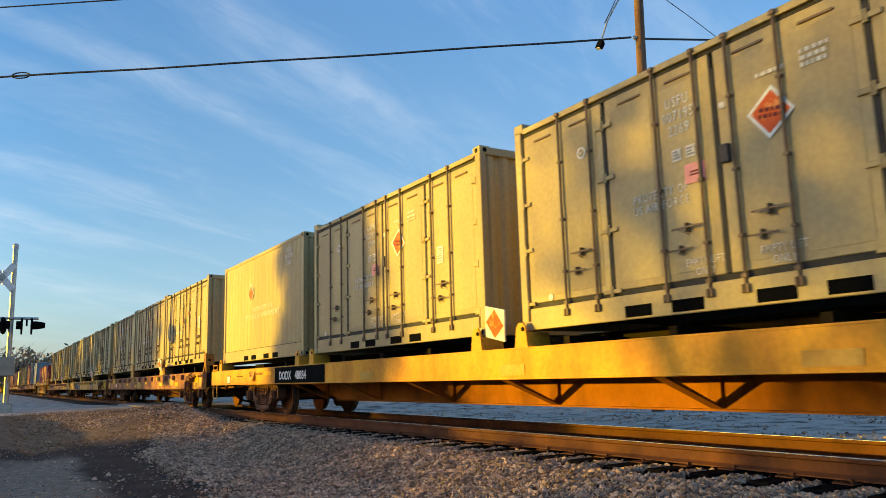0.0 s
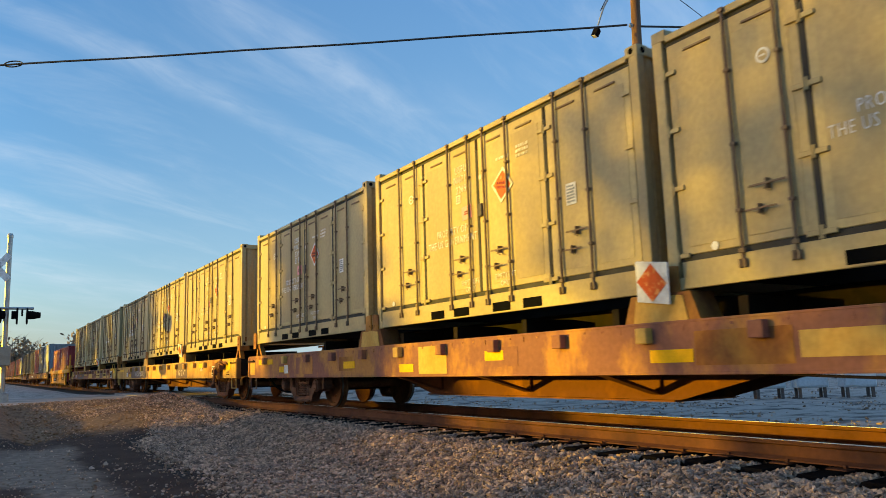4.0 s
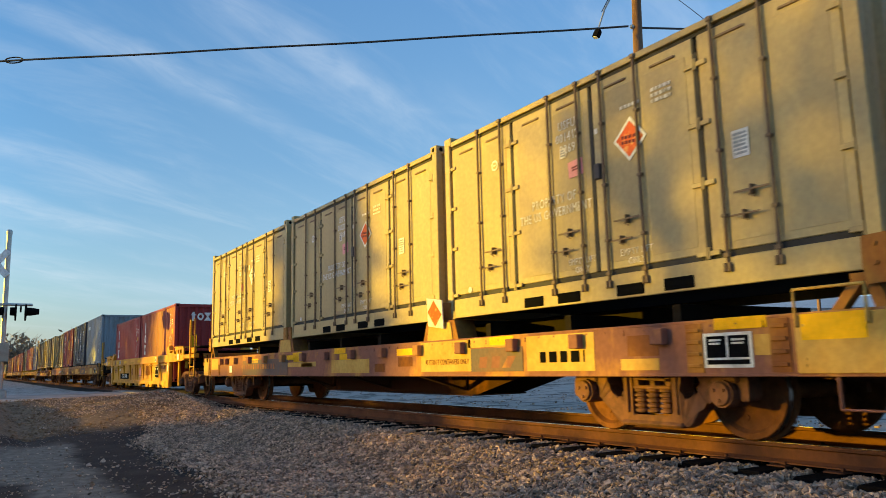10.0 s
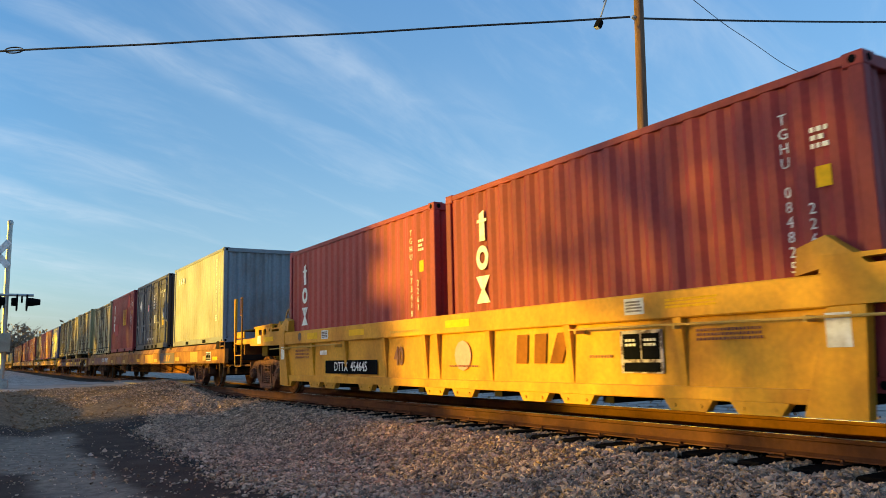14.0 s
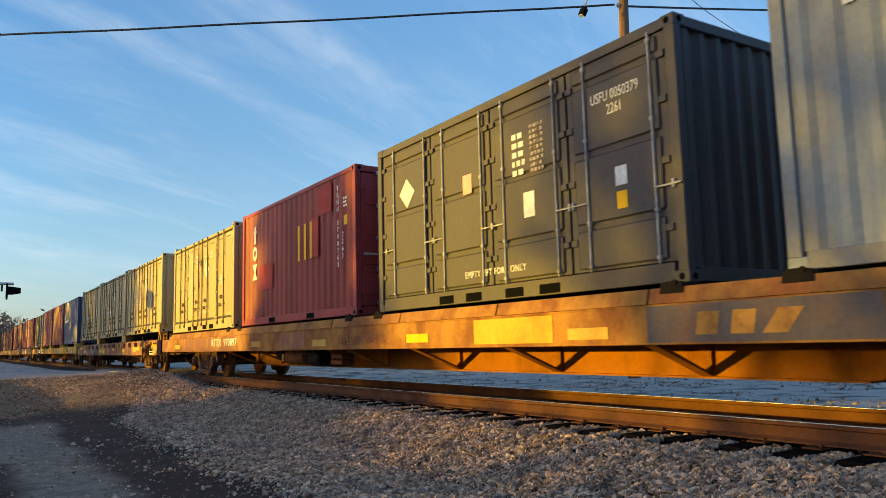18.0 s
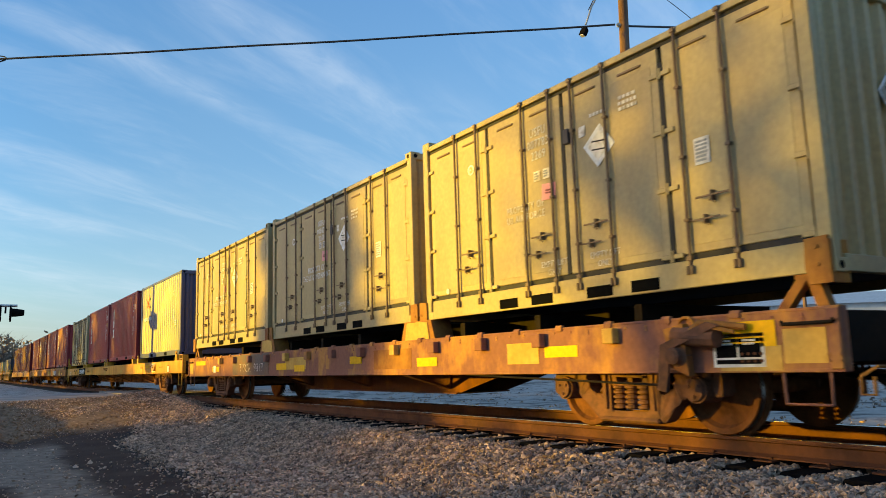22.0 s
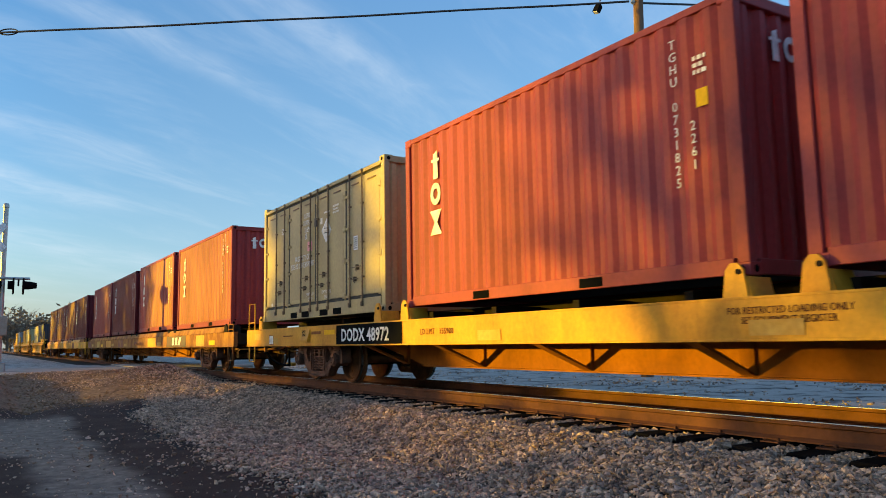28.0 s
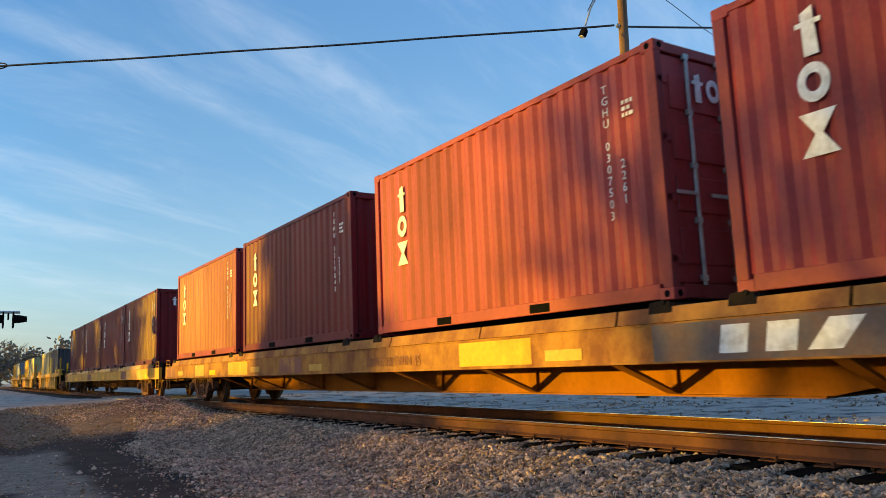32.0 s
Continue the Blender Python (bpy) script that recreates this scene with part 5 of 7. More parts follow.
for near, m in ((116.2, MAROON), (122.5, MAROON), (128.8, MAROON), (135.1, MAROON)):
    red_box(near, 1.2, m, "TGHU 0441907", label="maroon corrugated container far down the train")
grey_box = plain_box("grey_blue_container", "weathered grey-blue corrugated container with brown scorched patches", GREYBLUE, depth=0.022)
stacked(grey_box, "GATU 1285252", -2.3, 1.6, WHITE)
stacked(grey_box, "22G1", -2.6, 1.5, WHITE)
bars(grey_box, 0.16, 0.2, 3, WHITE, (-CW / 2 + 0.003, -2.31, 0.69), SIDE, 3)
fork_pockets(grey_box, ((-1.22, -0.86), (0.86, 1.22)), 0.03, 0.13)
load(grey_box, 9.03, 1.23)
blue_box = plain_box("navy_container", "navy blue corrugated container with a faded star mark", NAVY)
stacked(blue_box, "KLNU 1142055", -2.04, 1.6, WHITE)
stacked(blue_box, "2261", -2.34, 1.65, WHITE)
bars(blue_box, 0.16, 0.2, 3, WHITE, (-CW / 2 + 0.003, -2.31, 1.01), SIDE, 3)
fork_pockets(blue_box, ((-1.22, -0.86), (0.86, 1.22)), 0.03, 0.13)
for k in range(2):
    patch(blue_box, "star_mark", [(-0.3, -0.04 - 0.2 * (1 - 2 * k)), (0.0, -0.05), (0.3, 0.2 * (1 - 2 * k)), (0.3, 0.06 + 0.2 * (1 - 2 * k)), (0.0, 0.05), (-0.3, 0.0 - 0.2 * (1 - 2 * k))], ORANGE, (-CW / 2 + 0.005 - 0.002 * k, 1.85, 1.93), label="orange crossed mark")
bars(blue_box, 1.25, 0.2, 1, WHITE, (-CW / 2 + 0.005, 1.82, 1.38), SIDE, 8)
bars(grey_box, 0.9, 0.3, 1, WHITE, (-CW / 2 + 0.005, 1.95, 2.1), SIDE, 12)
load(blue_box, 57.87, 1.23)
for near, m, label in ((148.6, CHARCOAL, "dark container far down the train"), (155.0, TAN, "tan container far down the train"), (169.6, TAN, "tan container far down the train"), (176.0, YELLOW, "yellow container far down the train"), (190.6, GREYBLUE, "grey container far down the train"), (197.0, YELLOW, "yellow container far down the train")):
    load(plain_box("far_container", label, m), near, 0.42)


def dark_box():
    """A container with an open-side set of flat panelled doors and pale lock bars."""
    ob = thing("charcoal_container", "charcoal steel container with panelled side doors and pale lock bars", "container", "plain containers")
    hx, hy = CW / 2, CL / 2
    shell(ob, CHARCOAL, 0.2, 0.11)
    end_wall(ob, CHARCOAL, -1)
    end_wall(ob, CHARCOAL, 1)
    part("side_wall", turned(corrugated(-hy + 0.13, hy - 0.13, 0.2, CH - 0.12, -hx + 0.01, 0.036), 180), CHARCOAL, ob)
    back = Shape()
    back.box(-hx + 0.075, -hx + 0.09, -hy + 0.1, hy - 0.1, 0.18, CH - 0.1)
    part("door_seal", back, BLACK, ob)
    e = (-2.9, -1.45, 0.0, 1.45, 2.9)
    for i in range(4):
        a, b = e[i] + 0.015, e[i + 1] - 0.015
        sh = Shape()
        sh.box(-hx + 0.03, -hx + 0.074, a, b, 0.21, CH - 0.125, 0.006)
        door = part("side_door", sh, CHARCOAL, ob)
        for z0, z1 in ((0.24, 0.65), (0.72, 1.43), (1.5, 2.21), (2.28, 2.44)):
            sh = Shape()
            sh.box(-hx + 0.008, -hx + 0.031, a + 0.10, b - 0.1, z0, z1, 0.015)
            part("door_panel", sh, CHARCOAL, door)
        for y, s in ((a, 1), (b, -1)):
            for z in (0.5, 1.15, 1.75, 2.2):
                hg = Shape()
                hg.box(-hx + 0.0, -hx + 0.03, *sorted((y + s * 0.005, y + s * 0.1)), z, z + 0.07, 0.004)
                part("hinge", hg, CHARCOAL, door)
    for k, y in enumerate((-2.70, -1.77, -1.26, -0.29, 0.18, 1.09, 1.58, 2.49)):
        rod = Shape()
        rod.tube((-hx - 0.006, y, 0.2), (-hx - 0.006, y, CH - 0.1), 0.014, 8)
        for z in (0.24, 0.7, 1.6, CH - 0.2):
            rod.box(-hx - 0.024, -hx + 0.02, y - 0.024, y + 0.024, z, z + 0.04, 0.004)
        o = part("lock_bar", rod, ROD_GREY, ob)
        s = 1 if k % 2 else -1
        hd = Shape()
        hd.box(-hx - 0.030, -hx - 0.02, *sorted((y, y + s * 0.32)), 0.925, 0.945, 0.004)
        hd.box(-hx - 0.03, -hx + 0.01, *sorted((y + s * 0.21, y + s * 0.24)), 0.895, 0.98, 0.004)
        part("handle", hd, ROD_GREY, o)
    fx = -hx + 0.004
    patch(ob, "hazard_placard", diamond(0.22), WHITE, (fx, 2.1, 1.75))
    patch(ob, "paper_label", rect(0.2, 0.26), PINK, (fx, 0.5, 1.58))
    patch(ob, "paper_label", rect(0.2, 0.3), WHITE, (fx, -0.77, 1.1))
    bars(ob, 0.24, 0.56, 5, WHITE, (fx, -0.60, 1.74), SIDE, 5)
    bars(ob, 0.24, 0.60, 9, WORN_WHITE, (fx, -0.94, 1.76), SIDE, 6)
    write(ob, "USFU 0050379\n2261", 0.16, WHITE, (fx, -2.2, 1.95), SIDE, 0.7)
    patch(ob, "paper_label", rect(0.16, 0.2), WHITE, (fx, -2.25, 1.15))
    patch(ob, "yellow_label", rect(0.14, 0.18), DECAL_YELLOW, (fx, -2.25, 0.9))
    write(ob, "EMPTY LIFT FORK ONLY", 0.12, WHITE, (fx, -0.03, 0.37), SIDE, 0.9, 1.1)
    fork_pockets(ob, ((-1.25, -0.9), (-0.6, -0.25), (0.25, 0.6), (0.9, 1.25)), 0.03, 0.14)
    return ob


load(dark_box(), 16.06, 1.24)

CARS = []


def wagon(car):
    MOVING.append((car, 0.0, 0.0))
    CARS.append(car)
    return car


def shapes_mark(car, y, z, m, wide, high, x=-1.337):
    """An owner's mark as three plain upright shapes."""
    for k, lean in ((-1, 0.0), (0, 0.0), (1, 0.2)):
        patch(car, "mark_shape", [(p * wide / 3.4, q * high) for p, q in ((-0.42 - lean, -0.5), (0.3 - lean, -0.5), (0.42 + lean, 0.5), (-0.3 + lean, 0.5))], m, (x, y - k * wide / 2.9, z))


def data_panel(car, y, z, w=0.5, h=0.36):
    patch(car, "data_panel", rect(w, h), WHITE, (-1.336, y, z), label="white-framed black inspection panel")
    for k in (-1, 1):
        patch(car, "panel_field", rect(w * 0.41, h * 0.62), BLACK, (-1.3395, y + k * w * 0.23, z + h * 0.1))
        bars(car, w * 0.26, h * 0.2, 2, WHITE, (-1.343, y + k * w * 0.23, z + h * 0.24), SIDE, 4 + k)
    patch(car, "panel_field", rect(w * 0.87, h * 0.13), BLACK, (-1.3395, y, z - h * 0.34))


def paper(car, y, z):
    patch(car, "routing_board", rect(0.3, 0.22), BROWN, (-1.336, y, z))
    patch(car, "routing_slip", rect(0.22, 0.17), WHITE, (-1.341, y, z), label="white paper slip")


def striped(car, y, z, w=0.9, h=0.13, ribbed=True, x=-1.336):
    sh = Shape()
    out = [(-h / 2, 0.0)]
    for k in range(5):
        q = -h / 2 + k * h / 5
        out += [(q, 0.003), (q + h * 0.14, 0.003), (q + h * 0.14, 0.007), (q + h * 0.2, 0.007)]
    sh.plate(out + [(h / 2, 0.0)], "x", -w / 2, w / 2)
    me = sh.mesh("reflector", DECAL_YELLOW if ribbed else PALE_YELLOW)
    me.transform(SIDE.to_4x4())
    part("reflector", me, None, car, "", (x, y, z))


def end_plate(car, y, s, z0, z1, m, wide, strips, bow=(0.04, 0.4, 0.1), strap=0.1):
    """A bolted corner plate with its grab iron, and riveted strips beside it."""
    sh = Shape()
    sh.box(-1.352, -1.33, *sorted((y, y - s * wide)), z0, z1, 0.006)
    for k in (0.1, wide - 0.08):
        for z in (z0 + 0.06, z0 + 0.11, z1 - 0.08):
            sh.tube((-1.362, y - s * k, z), (-1.35, y - s * k, z), 0.012, 6)
    part("corner_plate", sh, m, car, "bolted corner plate")
    for k in strips:
        sh = Shape()
        sh.box(-1.342, -1.33, *sorted((y - s * k, y - s * (k + strap))), z0 + 0.01, z1 - 0.01)
        for q in range(4):
            z = z0 + 0.07 + q * (z1 - z0 - 0.14) / 3
            if strap > 0.12:
                sh.box(-1.362, -1.34, *sorted((y - s * (k + 0.02), y - s * (k + strap - 0.02))), z - 0.018, z + 0.018, 0.006)
            else:
                sh.tube((-1.358, y - s * (k + 0.05), z), (-1.34, y - s * (k + 0.05), z), 0.02, 7)
        part("riveted_strip", sh, RUSTY, car)
    sh = Shape()
    a, b, up = bow
    sh.pipe([(-1.33, y - s * a, z1 - 0.1), (-1.37, y - s * a, z1 - 0.08), (-1.37, y - s * a, z1 + up), (-1.37, y - s * b, z1 + up), (-1.37, y - s * b, z1 - 0.08), (-1.33, y - s * b, z1 - 0.1)], 0.014)
    part("grab_iron", sh, m if up > 0.15 else UNDER, car)


def brake_gear(car, y, z):
    """Levers, a cylinder and pipes of the hand brake hung on the sill."""
    sh = Shape()
    sh.tube((-1.42, y - 0.35, z + 0.02), (-1.42, y + 0.1, z + 0.06), 0.085, 10)
    part("brake_cylinder", sh, TRUCK, car)
    sh = Shape()
    sh.pipe([(-1.38, y - 0.6, z + 0.1), (-1.45, y - 0.2, z + 0.16), (-1.44, y + 0.2, z - 0.1), (-1.4, y + 0.3, z - 0.35)], 0.03, 7)
    part("brake_lever", sh, RUSTY, car)
    sh = Shape()
    sh.plate([(y - 0.05, z - 0.3), (y + 0.14, z - 0.22), (y + 0.2, z + 0.12), (y - 0.02, z + 0.16)], "x", -1.46, -1.38)
    part("brake_bracket", sh, RUSTY, car)
    sh = Shape()
    sh.plate([(y - 0.42, z + 0.12), (y - 0.30, z + 0.16), (y + 0.22, z - 0.02), (y + 0.28, z - 0.42), (y + 0.18, z - 0.44), (y + 0.1, z - 0.06)], "x", -1.50, -1.47)
    part("bell_crank", sh, TRUCK, car)
    sh = Shape()
    sh.pipe([(-1.36, y + 0.02 + 0.09 * math.cos(a), z + 0.13 + 0.09 * math.sin(a)) for a in [k * 0.63 for k in range(11)]], 0.016, 6)
    sh.pipe([(-1.4, y - 0.05, z + 0.06), (-1.48, y - 0.3, z + 0.12), (-1.46, y - 0.55, z + 0.06)], 0.018, 6)
    part("brake_chain", sh, RUSTY, car)
    sh = Shape()
    sh.lathe([(-1.54, 0.05), (-1.53, 0.075), (-1.47, 0.075), (-1.46, 0.10), (-1.38, 0.10)], 12, "x", (0, y + 0.06, z - 0.12))
    part("brake_drum", sh, TRUCK, car)
    sh = Shape()
    sh.pipe([(-1.4, y + 0.3, z - 0.38), (-1.3, y + 3.0, z - 0.30), (-1.25, y + 5.0, z - 0.22)], 0.012, 6)
    part("brake_rod", sh, UNDER, car)


def air_gear(car, y):
    """Brake cylinder, air tank, valve and pipes hung under a long car's side."""
    sh = Shape()
    sh.lathe([(y - 0.52, 0.10), (y - 0.48, 0.155), (y - 0.02, 0.165), (y, 0.175), (y + 0.02, 0.165), (y + 0.42, 0.155), (y + 0.47, 0.08)], 18, "y", (-0.93, 0, 0.55))
    smooth(part("air_tank", sh, SILL_BROWN, car, "brown air tank with a welded seam"))
    sh = Shape()
    sh.lathe([(y - 1.22, 0.10), (y - 1.18, 0.15), (y - 0.75, 0.16), (y - 0.62, 0.06)], 16, "y", (-0.9, 0, 0.52))
    sh.box(-1.02, -0.78, y - 1.0, y - 0.7, 0.62, 0.72, 0.01)
    part("brake_cylinder", sh, UNDER, car)
    sh = Shape()
    sh.box(-1.05, -0.85, y + 0.72, y + 0.9, 0.48, 0.68, 0.02)
    sh.box(-1.02, -0.88, y + 0.95, y + 1.1, 0.52, 0.66, 0.02)
    sh.tube((-0.96, y + 0.82, 0.48), (-0.96, y + 0.82, 0.40), 0.035, 8)
    part("control_valve", sh, UNDER, car)
    sh = Shape()
    sh.plate([(y + 0.50, 0.60), (y + 0.58, 0.60), (y + 0.57, 0.44), (y + 0.51, 0.44)], "x", -1.08, -1.06)
    part("tag", sh, PALE_YELLOW, car)
    sh = Shape()
    sh.pipe([(-0.95, y + 1.9, 0.62), (-0.95, y + 1.1, 0.60), (-0.95, y + 0.7, 0.66), (-0.93, y + 0.3, 0.71)], 0.018, 6)
    sh.pipe([(-0.9, y - 0.5, 0.7), (-0.9, y - 1.6, 0.68), (-0.9, y - 2.4, 0.66)], 0.016, 6)
    part("brake_pipe", sh, UNDER, car)
    for k in (-0.4, 0.35):
        sh = Shape()
        sh.box(-0.97, -0.89, y + k - 0.025, y + k + 0.025, 0.68, 0.95)
        part("hanger", sh, UNDER, car)
    sh = Shape()
    for k in range(3):
        sh.box(-1.0, -0.75, y - 2.2, y - 1.72, 0.40 + 0.11 * k, 0.49 + 0.11 * k, 0.01)
    part("ribbed_box", sh, SILL_BROWN, car)


def warning_board(car, y, z, tilt=8.0):
    """A tilted square board with an orange diamond on a container foot."""
    sh = Shape()
    sh.box(-0.012, 0.012, -0.2, 0.2, -0.2, 0.2, 0.004)
    o = part("warning_board", sh, WHITE, car, "white board with an orange diamond", (-1.345, y, z))
    o.rotation_euler = (radians(tilt), radians(-8), 0)
    patch(o, "orange_diamond", diamond(0.185), ORANGE, (-0.013, 0, 0))


def yellow_car(y0, y1, ta, tb, number, at, wide, feet):
    car = wagon(flat_car("yellow_flat_car", "yellow flat car with a black number panel and deep centre sill", y0, y1, YELLOW, ORANGE_STEEL, 0.70, 1.05, (ta, tb), "long", "flat cars"))
    patch(car, "number_panel", rect(wide, 0.335), BLACK, (-1.334, at, 0.875))
    write(car, number, 0.24 if "   " in number else 0.30, WHITE, (-1.34, at + (0.33 if "   " in number else 0.1), 0.855), SIDE, 1.0, 1.05, bold=0.02)
    for k in range(7):
        y = y0 + 1.9 + k * (y1 - y0 - 3.8) / 6
        if abs(y - at) > wide / 2 + 0.4:
            striped(car, y, 0.80, 0.5, 0.13, False)
    for y in feet:
        pedestal(car, y, 1.05, 1.235, YELLOW, 0.12, 0.3)
    for y, s in ((y0, -1), (y1, 1)):
        grab(car, y - s * 0.28, -1.3, 0.98 if s < 0 or y < 0 else 0.8, 1.22 if s < 0 or y < 0 else 1.66, YELLOW)
        pad = Shape()
        pad.plate([(-1.33, 0.77), (-1.40, 0.77), (-1.40, 0.80), (-1.345, 1.0), (-1.33, 1.0)], "y", y - s * 3.79 - 0.18, y - s * 3.79 + 0.18)
        part("jacking_pad", pad, YELLOW, car, "yellow wedge-shaped jacking pad")
        write(car, "JACK\nHERE", 0.075, BLACK, (-1.392, y - s * 3.79, 0.93), SIDE)
        striped(car, y - s * 4.9, 0.93, 0.48, 0.085)
        patch(car, "scuffed_spot", rect(0.46, 0.055), RUSTY, (-1.3335, y - s * 4.26, 0.93), thick=0.002)
        bars(car, 0.55, 0.035, 1, SILL_BROWN, (-1.336, y - s * 2.75, 0.89), SIDE, 5)
        paper(car, y - s * 1.75, 0.82)
        for k, (q, z, w, h) in enumerate(((6.4, 0.77, 0.55, 0.1), (7.2, 0.78, 0.6, 0.14), (5.9, 0.84, 0.4, 0.2), (0.8, 0.9, 0.4, 0.14))):
            patch(car, "repaint_patch", rect(w, h), (PALE_YELLOW, YELLOW, RUSTY)[k % 3], (-1.3335, y - s * q, z), thick=0.002)
    return car


def long_car(y0, y1, ta, tb, m, feet, label, clear=()):
    """An 89-foot flat with a raised kerb of plates along each edge."""
    car = wagon(flat_car("rusty_flat_car", label, y0, y1, m, ORANGE_STEEL, 0.69, 1.04, (ta, tb), "long", "flat cars"))
    n = 11
    for k in range(n):
        a, b = y0 + 0.9 + k * (y1 - y0 - 1.8) / n, y0 + 0.9 + (k + 1) * (y1 - y0 - 1.8) / n - 0.03
        for s in (-1, 1):
            sh = Shape()
            sh.plate([(s * 1.325, 1.055), (s * 1.345, 1.055), (s * 1.30, 1.20), (s * 1.20, 1.21), (s * 1.20, 1.19), (s * 1.285, 1.18)], "y", a, b)
            part("deck_kerb", sh, m if k % 3 else RUSTY, car)
    for y in feet:
        pedestal(car, y, 1.03, 1.235, UNDER, 0.02, 0.4)
    for k in range(8):
        y = y0 + 2.0 + k * (y1 - y0 - 4.0) / 7
        if all(abs(y - p) > q for p, q in clear):
            striped(car, y, 0.80 + 0.02 * (k % 2), 0.6, 0.12, k % 3 == 0)
        if all(abs(y + 1.3 - p) > q + 0.5 for p, q in clear):
            patch(car, "repaint_patch", rect(0.9 + 0.3 * (k % 3), 0.3), (PALE_YELLOW, BROWN, YELLOW)[k % 3], (-1.333, y + 1.3, 0.865), thick=0.002)
    for y, s in ((y0, -1), (y1, 1)):
        grab(car, y - s * 0.3, -1.31, 1.0, 1.24, RUSTY)
    return car


def short_car(y0, y1, ta, tb, m, joints, board, label, gear=True, clear=(0, 0), stakes=None, clips=False, sill_m=None):
    """A 60-foot car: deep riveted sills, stake pockets, corner brackets and feet under the container joints."""
    car = wagon(flat_car("short_flat_car", label, y0, y1, m, sill_m or SILL_BROWN, 0.60, 1.07, (ta, tb), "short", "flat cars"))
    pk = Shape()
    pk.box(-0.09, 0.0, -0.075, 0.075, -0.075, 0.075, 0.008)
    pocket, pale = pk.mesh("stake_pocket", m), pk.mesh("stake_pocket", PALE_YELLOW)
    n = 14
    if stakes is None:
        stakes = [y0 + 1.3 + k * (y1 - y0 - 2.6) / (n - 1) for k in range(n)]
    for k, y in enumerate(stakes):
        part("stake_pocket", pale if k % 4 == 0 and gear else pocket, None, car, "", (-1.332, y, 0.955))
    clip = Shape()
    clip.plate([(1.335, 1.085), (1.30, 1.085), (1.30, 1.02), (1.35, 1.02), (1.35, 1.06)], "y", -0.05, 0.05)
    clip = turned(clip, 180).mesh("deck_clip", m)
    for k in range(24 if clips else 0):
        part("deck_clip", clip, None, car, "", (0, y0 + 0.9 + k * (y1 - y0 - 1.8) / 23, 0.02))
    rv = Shape()
    for k in range(70):
        y = y0 + 0.3 + k * (y1 - y0 - 0.6) / 69
        rv.box(-1.339, -1.33, y - 0.012, y + 0.012, 1.015, 1.037, 0)
        if k % 3 == 0:
            rv.box(-1.339, -1.33, y - 0.012, y + 0.012, 0.985, 1.007, 0)
    tagged(part("rivets", rv, m, car), kind="stuff")
    for y in joints:
        joint_stand(car, y, 1.065, 1.36, RUSTY)
    for y, s in ((y0, -1), (y1, 1)):
        end_bracket(car, y - s * 0.12, s, 1.06, 1.36, RUSTY)
        if gear:
            end_plate(car, y, s, 0.61, 1.06, m, 0.1, (), (0.04, 0.46, -0.1))
            striped(car, y - s * (0.79 if s < 0 else 1.25), 0.90 if s < 0 else 0.93, 0.5 if s < 0 else 0.95, 0.21 if s < 0 else 0.11)
            patch(car, "repaint_patch", rect(0.36, 0.27), PALE_YELLOW, (-1.334, y - s * 0.3, 0.79), thick=0.002)
            if s < 0:
                patch(car, "repaint_patch", rect(0.58, 0.2), PALE_YELLOW, (-1.334, y + 0.79, 0.70), thick=0.002)
                bolts = Shape()
                for q in (0.68, 0.74, 0.8, 0.86):
                    for z in (0.68, 0.74):
                        bolts.tube((-1.35, y + q, z), (-1.33, y + q, z), 0.014, 6)
                part("bolt_heads", bolts, SILL_BROWN, car)
        else:
            end_plate(car, y, s, 0.61, 1.06, PALE_YELLOW, 0.82 if s < 0 else 0.5, (0.87, 1.73) if s < 0 else (0.58, 1.48), (0.22, 0.79, 0.2) if s < 0 else (0.04, 0.4, 0.1), 0.18 if s < 0 else 0.1)
            striped(car, y - s * (0.5 if s < 0 else 1.1), 0.965 if s < 0 else 0.90, 0.52 if s < 0 else 0.66, 0.2 if s < 0 else 0.28, s < 0, -1.353 if s < 0 else -1.336)
        if s > 0:
            paper(car, y - s * 2.6, 0.76)
    rnd = random.Random(int(y0 * 10))
    for k in range(6):
        y = y0 + 3.6 + k * (y1 - y0 - 6.4) / 5
        if clear[0] < y < clear[1]:
            continue
        striped(car, y + rnd.uniform(-0.5, 0.5), 0.76 + rnd.uniform(-0.05, 0.08), rnd.uniform(0.35, 0.6), 0.12)
        patch(car, "repaint_patch", rect(rnd.uniform(0.5, 1.2), rnd.uniform(0.2, 0.4)), (PALE_YELLOW, RUSTY, BROWN)[k % 3], (-1.334, y + rnd.uniform(-0.9, 0.9), 0.82), thick=0.002)
    if gear:
        brake_gear(car, y0 + 1.38, 0.86)
    if board is not None:
        warning_board(car, board, 1.46)
    return car


ca = yellow_car(-100.6, -72.3, -96.2, -76.1, "DODX   48884", -79.1, 2.85, (-92.5, -86.63, -85.66, -79.8, -79.0, -73.15, -98.9, -93.3))
warning_board(ca, -86.15, 1.38, 12.0)
short_car(-71.32, -52.3, -68.6, -55.2, BROWN, (-65.1, -58.77), -65.1, "brown and yellow patched flat car with stake pockets")
cc = short_car(-51.33, -32.6, -49.2, -35.0, WORN_YELLOW, (-45.12, -38.93), -45.12, "rust-stained yellow flat car with a grey number panel", True, (-50.5, -35.8), [-48.3 + 1.2 * k for k in range(11)])
patch(cc, "number_panel", rect(3.08, 0.45), PANEL_GREY, (-1.3365, -37.8, 0.835))
write(cc, "ATTX  93212", 0.27, WHITE, (-1.343, -38.0, 0.77), SIDE, 1.2, 1.05)
striped(cc, -37.35, 0.98, 0.5, 0.1)
patch(cc, "mark_panel", rect(1.5, 0.45), PANEL_GREY, (-1.3365, -45.35, 0.835))
